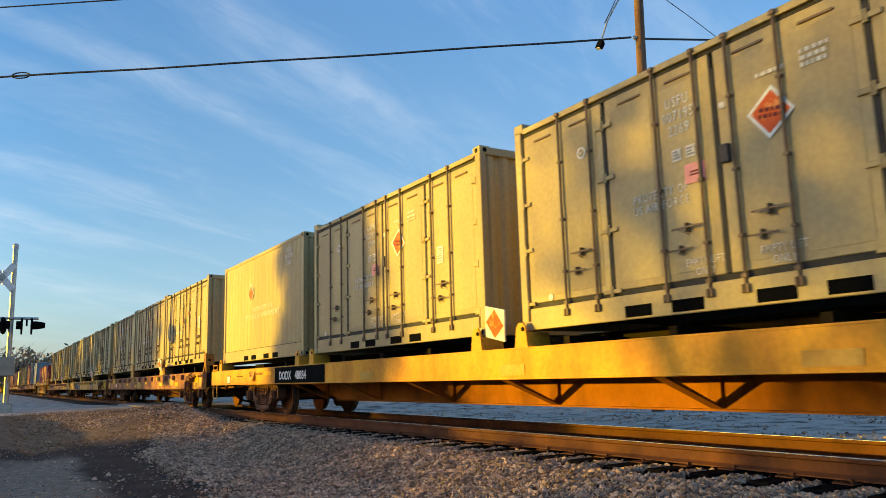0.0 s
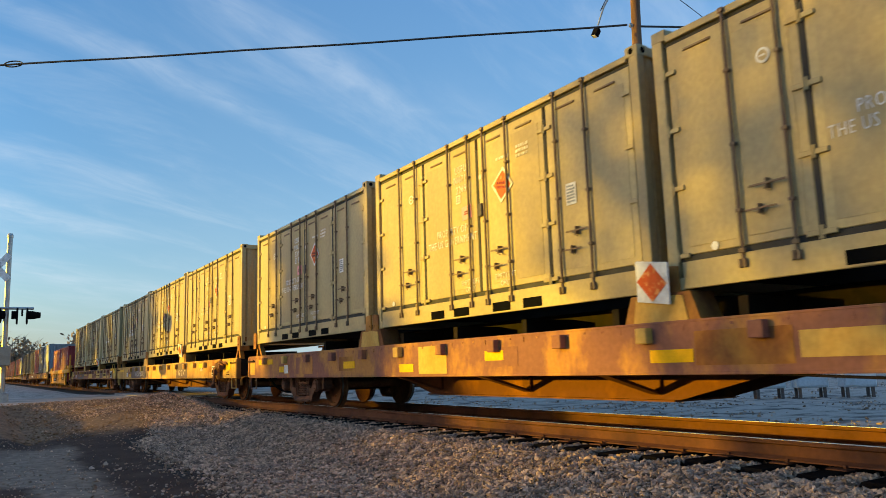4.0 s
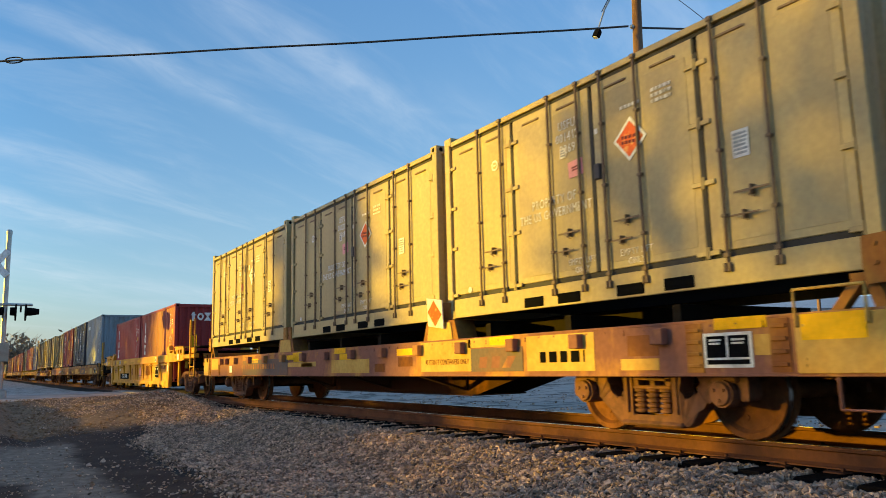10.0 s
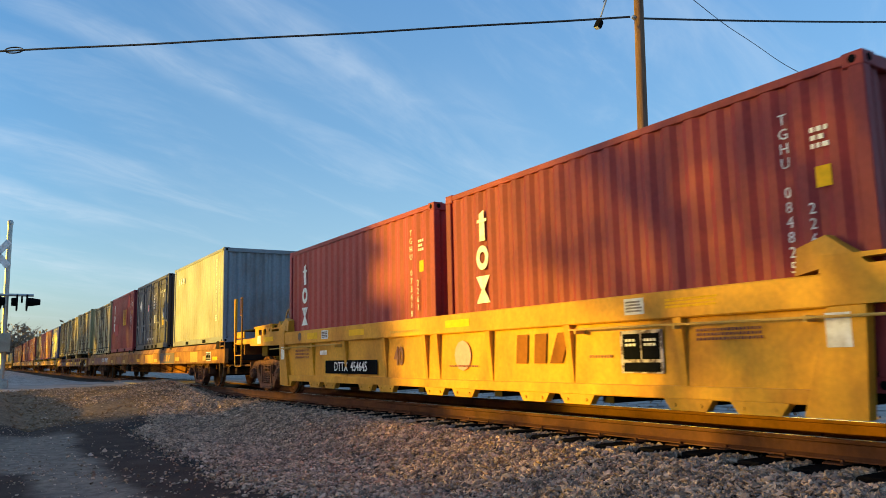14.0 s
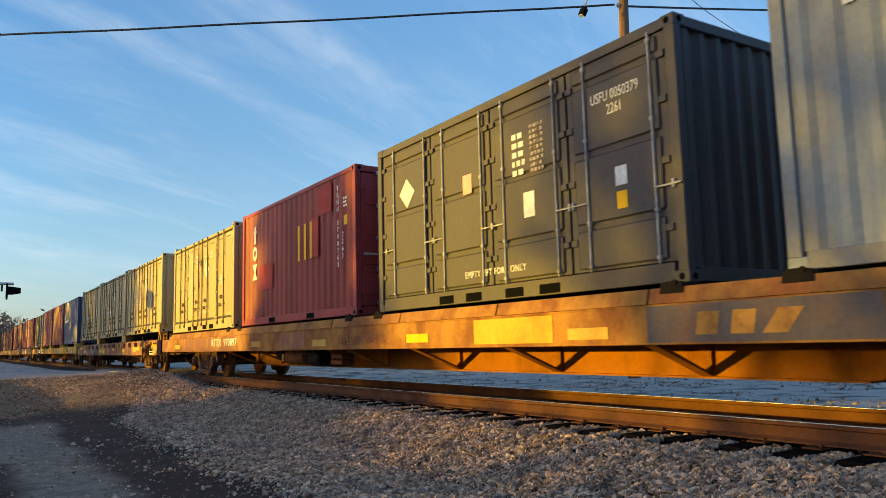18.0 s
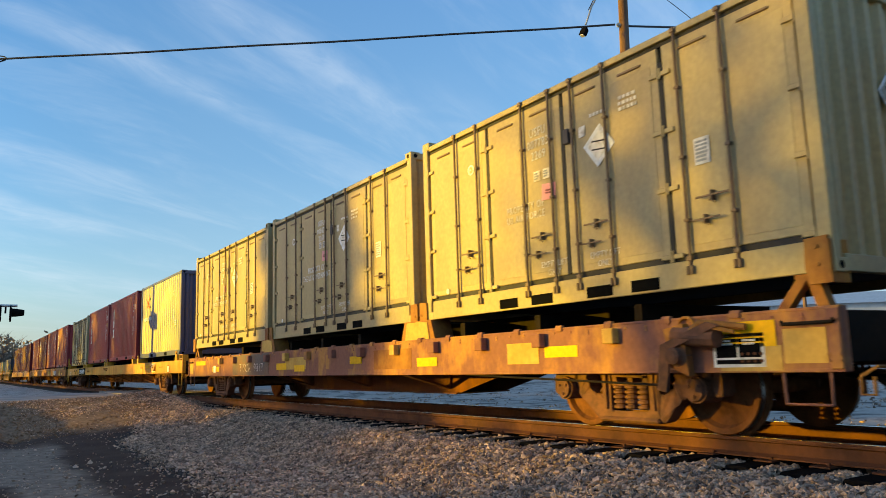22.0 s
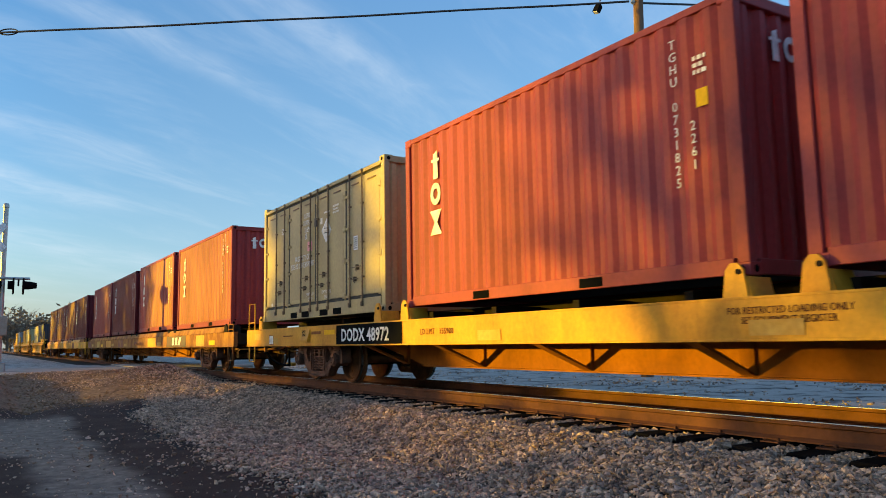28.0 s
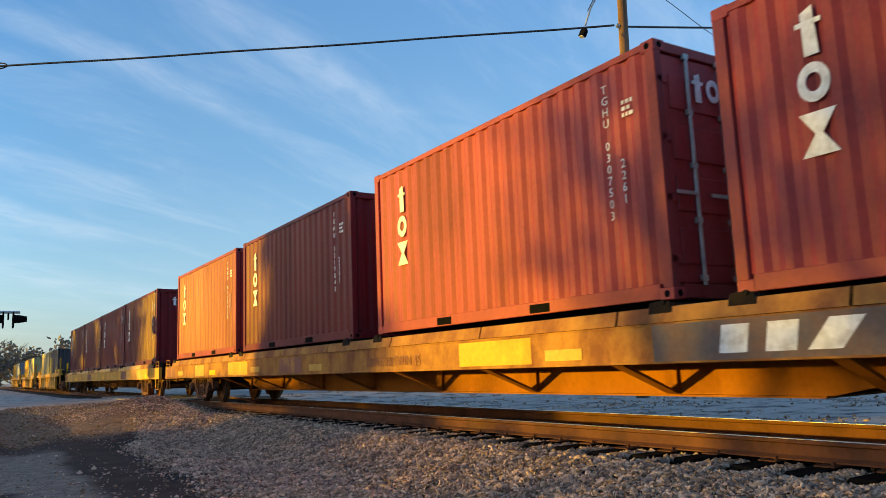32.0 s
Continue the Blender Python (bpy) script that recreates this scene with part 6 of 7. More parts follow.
shapes_mark(cc, -45.35, 0.76, WORN_WHITE, 0.95, 0.18)
cd = short_car(-32.0, -13.0, -29.4, -15.6, BROWN, (-25.68, -19.4), -25.68, "red-brown flat car with yellow patches and stake pockets", False, (-32, -13),
               [-14.8, -15.3] + [-16.05 - 1.144 * k for k in range(12)] + [-29.8], sill_m=SHADED_SILL)
patch(cd, "number_panel", rect(3.1, 0.34), PANEL_GREY, (-1.3365, -18.15, 0.78))
bars(cd, 2.2, 0.19, 1, BROWN, (-1.343, -17.8, 0.80), SIDE, 8)
# repainted squares: middle, height, width, depth
for y, z, w, h, m in ((-25.89, 0.855, 1.3, 0.41, PALE_YELLOW), (-26.98, 1.01, 1.0, 0.12, PALE_YELLOW), (-28.3, 0.845, 1.15, 0.40, PALE_YELLOW), (-22.75, 0.755, 1.55, 0.23, PALE_YELLOW),
                      (-20.45, 0.815, 1.55, 0.09, PALE_YELLOW), (-20.75, 0.80, 0.6, 0.07, PALE_YELLOW), (-29.5, 0.70, 0.5, 0.11, PALE_YELLOW), (-30.87, 0.845, 0.15, 0.17, PALE_YELLOW),
                      (-24.75, 0.80, 0.45, 0.14, SILL_BROWN), (-23.9, 0.72, 0.35, 0.13, SILL_BROWN), (-29.55, 0.88, 0.4, 0.2, RUSTY)):
    patch(cd, "repaint_patch", rect(w, h), m, (-1.3325 if w < 0.3 or m is not PALE_YELLOW else -1.3345, y, z), thick=0.002)
patch(cd, "mark_panel", rect(1.1, 0.29), PANEL_GREY, (-1.3365, -27.1, 0.79))
shapes_mark(cd, -27.1, 0.76, BROWN, 0.8, 0.14)
write(cd, "40 FT/20 FT CONTAINERS ONLY", 0.105, SILL_BROWN, (-1.3385, -25.93, 0.775), SIDE, 0.75, 1.0)
bars(cd, 0.75, 0.2, 1, BLACK, (-1.3385, -28.35, 0.80), SIDE, 3)
for y, z, w in ((-22.35, 1.03, 0.48), (-22.58, 0.92, 0.48), (-24.75, 0.945, 0.5), (-20.25, 1.005, 0.5), (-20.3, 0.92, 0.52), (-17.54, 0.93, 0.46), (-27.23, 1.02, 0.5), (-30.67, 1.035, 0.52), (-19.85, 0.96, 0.4)):
    striped(cd, y, z, w, 0.1)
data_panel(cd, -30.53, 0.81, 0.5, 0.3)
data_panel(cc, -49.17, 0.775, 0.4, 0.26)
patch(cc, "repaint_patch", rect(0.34, 0.17), RUSTY, (-1.334, -48.7, 0.83), thick=0.002)
patch(cc, "routing_slip", rect(0.32, 0.085), WORN_WHITE, (-1.336, -47.8, 0.835))
striped(cc, -47.8, 0.94, 0.5, 0.12)
cf = long_car(8.4, 36.6, 11.9, 32.5, RUSTY, (9.15, 14.95, 16.2, 22.0, 23.05, 28.9, 29.75, 35.6), "rusty yellow flat car with raised edge plates and painted lettering", ((31.0, 3.0), (22.6, 1.6), (15.4, 1.4), (10.0, 0.7)))
patch(cf, "number_panel", rect(5.5, 0.34), BROWN, (-1.3345, 31.3, 0.865))
write(cf, "RTTX  970897", 0.26, WHITE, (-1.342, 30.05, 0.88), SIDE, 1.25, 1.05)
write(cf, "TRIPLE 28/TWIN 45", 0.2, BROWN, (-1.3425, 22.6, 0.83), SIDE, 0.98, 1.05)
patch(cf, "mark_panel", rect(2.2, 0.34), PANEL_GREY, (-1.3345, 15.4, 0.865))
shapes_mark(cf, 15.45, 0.86, MARK_ORANGE, 1.05, 0.2)
data_panel(cf, 10.01, 0.865, 0.5, 0.25)
air_gear(cf, 26.2)
striped(cf, 9.32, 0.805, 0.5, 0.1)
patch(cf, "repaint_patch", rect(0.31, 0.12), PALE_YELLOW, (-1.334, 10.48, 0.82), thick=0.002)
cg = short_car(37.3, 56.3, 39.7, 53.9, BROWN, (43.6, 49.97), None, "brown flat car with yellow patches and brake gear", clear=(48.6, 53.2), stakes=[53.1 - 1.122 * k for k in range(13)], clips=True)
patch(cg, "number_panel", rect(2.5, 0.45), PANEL_GREY, (-1.3365, 50.95, 0.835))
write(cg, "TTCX  9817", 0.26, WORN_WHITE, (-1.343, 50.85, 0.76), SIDE, 1.15, 1.05)
striped(cg, 48.95, 0.77, 0.55, 0.13)
data_panel(cg, 38.2, 0.77, 0.5, 0.28)
ch = yellow_car(57.1, 85.0, 60.5, 81.2, "DODX 48972", 78.57, 2.45, (57.97, 63.83, 64.85, 70.7, 71.43, 77.3, 78.2, 84.05))
write(ch, "LD LMT   155900", 0.12, SILL_BROWN, (-1.337, 76.35, 0.87), SIDE, 0.95, 1.1)
write(ch, "FOR RESTRICTED LOADING ONLY\nSEE EQUIPMENT REGISTER", 0.085, SILL_BROWN, (-1.337, 70.95, 0.9), SIDE, 0.85, 1.0)
data_panel(ch, 61.0, 0.88, 0.55, 0.27)
cj = long_car(86.1, 114.2, 89.55, 110.7, RUSTY, (86.85, 92.7, 93.6, 99.4, 100.57, 106.4, 107.2, 113.05), "rust-streaked yellow flat car with a grey mark panel", ((92.4, 1.6), (98.9, 1.6)))
patch(cj, "mark_panel", rect(2.6, 0.34), PANEL_GREY, (-1.3345, 92.4, 0.865))
shapes_mark(cj, 92.35, 0.87, WHITE, 1.3, 0.24)
write(cj, "TRIPLE 28/TWIN 45", 0.2, BROWN, (-1.3425, 98.9, 0.83), SIDE, 0.98, 1.05)
long_car(115.2, 142.2, 118.6, 138.8, YELLOW, (116.3, 122.2, 122.6, 128.5, 128.9, 134.8, 135.2, 141.05), "dusty yellow flat car far down the train")


def well_car(y0, y1, near=True):
    """A well wagon: deep ribbed sides between two high end platforms over the trucks."""
    car = wagon(thing("well_car", "yellow ribbed well car with high end platforms and handrails", "well car", "well cars"))
    cy = (y0 + y1) / 2 + 0.08
    reach = 6.0 if near else 6.35
    for s in (-1, 1):
        x = s * 1.27
        sh = Shape()
        sh.box(*sorted((x, x - s * 0.015)), cy - reach, cy + reach, 0.36, 1.06, 0)
        side = part("well_side", sh, YELLOW, car)
        sh = Shape()
        sh.box(*sorted((s * 1.335, s * 1.20)), cy - reach - 0.3, cy + reach + 0.3, 1.04, 1.30, 0.014)
        part("top_chord", sh, YELLOW, side)
        sh = Shape()
        sh.box(*sorted((s * 1.315, s * 1.22)), cy - reach, cy + reach, 0.30, 0.42, 0.01)
        part("bottom_chord", sh, YELLOW, side)
        for k in range(-5, 6):
            y = cy + k * (reach * 2 - 0.8) / 10 + (0.28 if k % 2 else -0.1)
            br = Shape()
            br.plate([(y - 0.28, 0.305), (y + 0.28, 0.305), (y + 0.20, 0.20), (y - 0.20, 0.20)], "x", *sorted((s * 1.318, s * 1.23)))
            for j in (-0.15, 0.15):
                br.tube((s * 1.316, y + j, 0.25), (s * 1.332, y + j, 0.25), 0.018, 6)
            part("floor_bracket", br, YELLOW, side)
        for r in (-4.53, -2.98, -1.45, -0.17, 0.17, 1.45, 2.98, 4.53):
            y = cy + r * reach / 6.0
            rb = Shape()
            rb.add([(x, y - 0.035, 0.40), (x, y + 0.035, 0.40), (s * 1.34, y - 0.05, 1.045), (s * 1.34, y + 0.05, 1.045), (x, y - 0.05, 1.045), (x, y + 0.05, 1.045), (s * 1.278, y - 0.03, 0.40), (s * 1.278, y + 0.03, 0.40)],
                   [(6, 7, 3, 2), (0, 6, 2, 4), (1, 5, 3, 7), (4, 2, 3, 5), (0, 1, 7, 6), (0, 4, 5, 1)])
            part("rib", rb, YELLOW, side)
        for q in (-1, 1):
            rb = Shape()
            rb.plate([(cy + q * (reach - 0.26), 0.21), (cy + q * (reach + 0.24), 0.21), (cy + q * (reach + 0.30), 1.045), (cy + q * reach, 1.045)], "x", *sorted((s * 1.24, s * 1.345)))
            post = part("end_post", rb, YELLOW, side)
            sh = Shape()
            sh.box(*sorted((s * 1.05, s * 1.12)), *sorted((cy + q * (reach + 0.55), cy + q * (reach + 0.74))), 0.26, 1.06, 0.01)
            part("inner_post", sh, YELLOW, side)
            if s < 0:
                patch(post, "routing_slip", rect(0.2, 0.26), WHITE, (-1.348, cy + q * (reach + 0.08), 0.87))
            rod = Shape()
            rod.tube((s * 1.40, cy + q * (reach + 0.75), 0.965), (s * 1.40, cy + q * (reach - 2.9), 0.985), 0.012, 6)
            for r in (-0.15, -1.45, -2.8):
                rod.box(*sorted((s * 1.41, s * 1.27)), cy + q * (reach + r) - 0.015, cy + q * (reach + r) + 0.015, 0.94, 0.99)
            part("release_rod", rod, PALE_YELLOW, side)
    fl = Shape()
    fl.box(-1.22, 1.22, cy - reach, cy + reach, 0.30, 0.39)
    for k in range(12):
        y = cy - reach + 0.6 + k * (2 * reach - 1.2) / 11
        fl.box(-1.2, 1.2, y - 0.08, y + 0.08, 0.22, 0.32)
    part("well_floor", fl, UNDER, car)
    for y, q in ((y0, -1), (y1, 1)):
        c = cy + q * reach
        for s in (-1, 1):
            # main beam with its slot, raised coaming with openings, end strap
            beam_out = [(c, 1.055), (c + q * 1.2, 1.05), (c + q * 2.33, 1.075), (c + q * 2.33, 1.235), (c + q * 1.0, 1.30), (c + q * 0.9, 1.42), (c - q * 0.05, 1.44)]
            slot = [(c + q * 0.34, 1.345), (c + q * 0.78, 1.345), (c + q * 0.78, 1.395), (c + q * 0.30, 1.395)]
            sh = Shape()
            sh.take(pierced(rounded(beam_out[::q], 0.03, 3), [rounded(slot[::q], 0.02, 3)], "x", *sorted((s * 1.345, s * 1.20))))
            beam = part("side_beam", sh, YELLOW, car)
            sh = Shape()
            box_out = [(c + q * 0.9, 1.28), (c + q * 2.1, 1.245), (c + q * 2.1, 1.475), (c + q * 0.9, 1.50)]
            wins = [rounded([(c + q * a0, 1.30), (c + q * a1, 1.30), (c + q * a1, 1.425), (c + q * a0, 1.425)][::q], 0.02, 3) for a0, a1 in ((0.98, 1.12), (1.30, 1.50), (1.62, 1.84))]
            sh.take(pierced(box_out[::q], wins, "x", *sorted((s * 1.30, s * 1.26))))
            sh.plate([(c + q * 0.9, 1.49), (c + q * 2.12, 1.465), (c + q * 2.12, 1.50), (c + q * 0.9, 1.53)], "x", *sorted((s * 1.32, s * 0.95)))
            part("raised_coaming", sh, YELLOW, beam)
            sh = Shape()
            sh.box(*sorted((s * 1.33, s * 1.22)), *sorted((c + q * 2.3, y - q * 0.1)), 1.12, 1.245, 0.01)
            sh.box(*sorted((s * 1.325, s * 1.29)), *sorted((y - q * 0.75, y - q * 0.12)), 1.27, 1.43, 0.01)
            part("end_strap", sh, YELLOW, beam)
            sh = Shape()
            sh.add([(s * 1.345, c - q * 0.24, 1.30), (s * 1.345, c + q * 0.28, 1.40), (s * 1.16, c + q * 0.28, 1.40), (s * 1.16, c - q * 0.24, 1.30),
                    (s * 1.33, c - q * 0.22, 1.52), (s * 1.31, c + q * 0.02, 1.60), (s * 1.20, c + q * 0.02, 1.60), (s * 1.20, c - q * 0.22, 1.55)],
                   [(0, 1, 5, 4), (1, 2, 6, 5), (2, 3, 7, 6), (3, 0, 4, 7), (4, 5, 6, 7), (0, 3, 2, 1)])
            part("guide_cone", sh, YELLOW, beam)
            sh = Shape()
            sh.plate([(c + q * 0.45, 1.42), (c + q * 0.85, 1.42), (c + q * 0.66, 1.57)], "x", *sorted((s * 1.22, s * 0.98)))
            part("guide_block", sh, YELLOW, beam)
            if s < 0:
                patch(beam, "routing_board", rect(0.36, 0.22), YELLOW, (-1.348, c + q * 1.62, 1.185), thick=0.008)
                patch(beam, "routing_slip", rect(0.24, 0.18), WHITE, (-1.358, c + q * 1.62, 1.19))
                if q > 0:
                    patch(beam, "reflector", rect(0.62, 0.10), DECAL_YELLOW, (-1.348, c + q * 1.0, 1.19))
                else:
                    sh = Shape()
                    sh.pipe([(-1.36, c - 0.75, 1.18), (-1.37, c - 0.95, 1.21), (-1.37, c - 1.35, 1.20)], 0.012, 6)
                    sh.box(-1.365, -1.345, c - 1.2, c - 0.9, 1.15, 1.21, 0.004)
                    part("release_handle", sh, PALE_YELLOW, beam)
        sh = Shape()
        sh.box(-1.22, 1.22, *sorted((c + q * 2.0, y - q * 0.04)), 1.445, 1.475, 0.006)
        part("end_platform", sh, UNDER, car)
        sh = Shape()
        sh.box(-1.2, 1.2, *sorted((c, c + q * 2.0)), 1.33, 1.37, 0.006)
        part("inner_deck", sh, UNDER, car)
        sh = Shape()
        sh.box(-0.45, 0.45, *sorted((c, y)), 0.74, 1.17, 0.02)
        sh.box(-1.15, 1.15, *sorted((c + q * 1.65, c + q * 2.05)), 0.82, 1.05, 0.02)
        part("centre_beam", sh, UNDER, car)
        sh = Shape()
        sh.box(-1.1, 1.1, *sorted((y - q * 0.06, y)), 0.88, 1.24, 0.01)
        part("end_sill", sh, RUSTY, car)
        bk = Shape()
        bk.box(-1.22, 1.22, *sorted((c + q * 0.1, c + q * 0.04)), 0.3, 1.17)
        part("bulkhead", bk, UNDER, car)
        truck(car, y - q * (1.84 if q > 0 else 1.62))
        coupler(car, y, q)
        # two grab posts on each side and the ladder under them
        outer, inner = y - q * 0.10, y - q * (0.64 if near else 0.6)
        for s in (-1, 1):
            for yy in (outer, inner):
                thick = yy == max(outer, inner)
                hr = Shape()
                if thick:
                    hr.box(s * 1.34 - 0.03, s * 1.34 + 0.03, yy - 0.035, yy + 0.035, 0.95, 2.27, 0.006)
                else:
                    hr.tube((s * 1.34, yy, 0.62), (s * 1.34, yy, 2.27), 0.02, 8)
                hr.pipe([(s * 1.34, yy, 2.25), (s * 1.34, yy + 0.11, 2.26), (s * 1.34, yy + 0.125, 2.22), (s * 1.34, yy + 0.125, 1.86), (s * 1.34, yy + 0.11, 1.83), (s * 1.34, yy, 1.84)], 0.015)
                part("handrail", hr, YELLOW if thick else RUSTY, car)
            ld = Shape()
            ld.pipe([(s * 1.35, outer, 1.3), (s * 1.35, outer, 0.63), (s * 1.35, outer - q * 0.03, 0.60), (s * 1.35, inner + q * 0.03, 0.60), (s * 1.35, inner, 0.63), (s * 1.35, inner, 1.3)], 0.015)
            part("ladder_frame", ld, YELLOW, car)
            for z in (0.86, 1.15):
                ld = Shape()
                ld.tube((s * 1.35, outer, z), (s * 1.35, inner, z), 0.014, 6)
                part("rung", ld, YELLOW, car)
        for x, r in ((-0.62, 0.30), (-0.62, 0.75)):
            hr = Shape()
            hr.box(x - 0.03, x + 0.03, c + q * r - 0.03, c + q * r + 0.03, 1.35, 1.93, 0.006)
            hr.pipe([(x, c + q * r, 1.90), (x, c + q * r - 0.13, 1.90), (x, c + q * r - 0.14, 1.4)], 0.014)
            part("handhold", hr, DECAL_YELLOW, car)
        if q > 0:
            wy = c + 1.5
            wh = Shape()
            n = 22
            wh.pipe([(-0.68, wy + 0.23 * math.cos(2 * math.pi * k / n), 1.66 + 0.23 * math.sin(2 * math.pi * k / n)) for k in range(n + 1)], 0.018, 6)
            for k in range(6):
                w = 2 * math.pi * k / 6
                wh.tube((-0.66, wy, 1.66), (-0.68, wy + 0.23 * math.cos(w), 1.66 + 0.23 * math.sin(w)), 0.012, 5)
            part("brake_wheel", wh, PANEL_GREY, car, "grey spoked hand brake wheel")
            bx = Shape()
            bx.plate(rounded([(wy - 0.45, 1.40), (wy + 0.12, 1.40), (wy - 0.02, 1.72), (wy - 0.25, 1.76)], 0.08), "x", -0.62, -0.45)
            part("brake_stand", bx, TRUCK, car)
    if near:
        patch(car, "number_panel", rect(2.15, 0.235), BLACK, (-1.289, 0.68, 0.585))
        write(car, "DTTX  454645", 0.225, WHITE, (-1.295, 0.66, 0.585), SIDE, 0.98, bold=0.01)
        write(car, "40", 0.40, BROWN, (-1.288, -1.13, 0.74), SIDE, 0.75, bold=0.02)
        shapes_mark(car, -4.6, 0.80, ORANGE_STEEL, 1.0, 0.34, -1.288)
        patch(car, "emblem", disc(0.2, 12), PINK, (-1.288, -2.95, 0.74), label="faded pink round emblem")
        bars(car, 0.7, 0.04, 1, BROWN, (-1.288, -2.95, 0.60), SIDE, 3)
        patch(car, "data_panel", rect(0.56, 0.42), WORN_WHITE, (-1.288, -6.17, 0.74), label="white-framed black inspection panel")
        for k in (-1, 1):
            patch(car, "panel_field", rect(0.23, 0.25), BLACK, (-1.292, -6.17 + 0.125 * k, 0.79))
            bars(car, 0.16, 0.09, 2, WHITE, (-1.296, -6.17 + 0.125 * k, 0.83), SIDE, 4 + k)
        patch(car, "panel_field", rect(0.48, 0.09), BLACK, (-1.292, -6.17, 0.59))
        bars(car, 0.7, 0.12, 3, BROWN, (-1.288, -7.2, 0.88), SIDE, 6)
        bars(car, 0.34, 0.05, 1, BROWN, (-1.288, -5.6, 0.70), SIDE, 7)
        bars(car, 0.75, 0.2, 3, BROWN, (-1.288, 2.95, 0.84), SIDE, 9)
        patch(car, "slip_plate", rect(0.32, 0.08), WHITE, (-1.288, 1.86, 0.85))
        patch(car, "round_plate", disc(0.085), PANEL_GREY, (-1.338, 2.97, 1.18))
        patch(car, "reflector", rect(0.5, 0.12), DECAL_YELLOW, (-1.338, 2.30, 1.175))
        patch(car, "reflector", rect(0.6, 0.10), DECAL_YELLOW, (-1.338, -2.9, 1.17))
        patch(car, "reflector", rect(0.6, 0.10), DECAL_YELLOW, (-1.338, 0.3, 1.17))
        for y, w in ((1.68, 0.32), (-6.15, 0.26)):
            patch(car, "notice_plate", rect(w, 0.16), WHITE, (-1.338, y, 1.18))
            bars(car, w * 0.8, 0.12, 4, PANEL_GREY, (-1.342, y, 1.18), SIDE, 5)
        bars(car, 0.6, 0.10, 3, DECAL_YELLOW, (-1.338, -6.85, 1.18), SIDE, 8)
        bars(car, 0.9, 0.06, 1, PALE_YELLOW, (-1.338, -1.4, 1.12), SIDE, 2)
    return car


well_car(-11.95, 7.5)
for y in (144.9, 165.9, 186.9):
    well_car(y, y + 20.2, False)


# ---- surroundings ----
POLE = (15.3, 14.4)
pole = thing("utility_pole", "weathered round timber utility pole with a street lamp arm", "utility pole")
sh = Shape()
sh.tube((POLE[0] - 0.12, POLE[1] + 0.05, -0.5), (POLE[0] + 0.22, POLE[1] - 0.1, 13.2), 0.175, 14, 0.125)
smooth(part("pole", sh, POLEWOOD, pole))
sh = Shape()
sh.pipe([(15.35, 14.4, 11.7), (15.05, 14.42, 11.45), (14.75, 14.5, 11.0), (14.5, 14.62, 10.5), (14.35, 14.72, 10.0)], 0.026, 8)
part("lamp_arm", sh, GALV, pole)
sh = Shape()
sh.pipe([(15.3, 14.3, 12.2), (14.95, 14.42, 11.6), (14.62, 14.55, 10.85), (14.42, 14.66, 10.42)], 0.012, 6)
part("lamp_stay", sh, CABLE, pole)
sh = Shape()
sh.plate([(-0.10, -0.13), (0.05, -0.13), (0.11, 0.08), (0.05, 0.13), (-0.02, 0.13), (-0.05, 0.06)], "y", -0.08, 0.08)
lamp = part("lamp_head", sh, BLACK, pole, "grey street lamp head", (14.28, 14.75, 9.78))
lamp.rotation_euler = (0.1, 0.25, 0.3)
sh = Shape()
sh.box(-0.085, 0.04, -0.055, 0.055, -0.15, -0.13, 0.006)
part("lens", sh, WHITE, lamp)
for z in (10.02, 12.3):
    sh = Shape()
    sh.lathe([(0, 0.03), (0.04, 0.06), (0.09, 0.06), (0.12, 0.03)], 10, "z", (15.16, 14.27, z - 0.1))
    part("insulator", sh, GALV, pole)


def cable(a, b, sag, r, label, wavy=0.0):
    sh = Shape()
    a, b = Vector(a), Vector(b)
    pts = []
    for i in range(41):
        q = i / 40
        p = a.lerp(b, q)
        p.z -= sag * 4 * q * (1 - q) + wavy * math.sin(q * 37.0)
        pts.append(p)
    sh.pipe(pts, r, 6)
    return tagged(part("overhead_cable", sh, CABLE), label, "cable")


cable((15.16, 14.4, 10.05), (-14.6, 35.4, 10.1), 0.12, 0.03, "black overhead cable strung across the tracks", 0.01)
cable((15.16, 14.4, 12.3), (-14.6, 35.4, 12.3), 0.1, 0.022, "upper overhead cable strung across the tracks")
cable((15.45, 14.35, 10.05), (43.0, 9.5, 14.5), 0.25, 0.03, "black overhead cable strung from the timber pole")
cable((15.45, 14.35, 12.0), (37.0, 17.5, 11.0), 0.9, 0.012, "thin service cable falling from the timber pole", 0.02)
sh = Shape()
sh.pipe([(0.46 + 0.28 * math.cos(a) * 0.82, 24.8 - 0.28 * math.cos(a) * 0.58, 9.98 + 0.09 * math.sin(a)) for a in [k * 0.42 for k in range(16)]], 0.02, 6)
tagged(part("cable_loop", sh, CABLE), "spare loop of black cable tied to the overhead line", "cable")

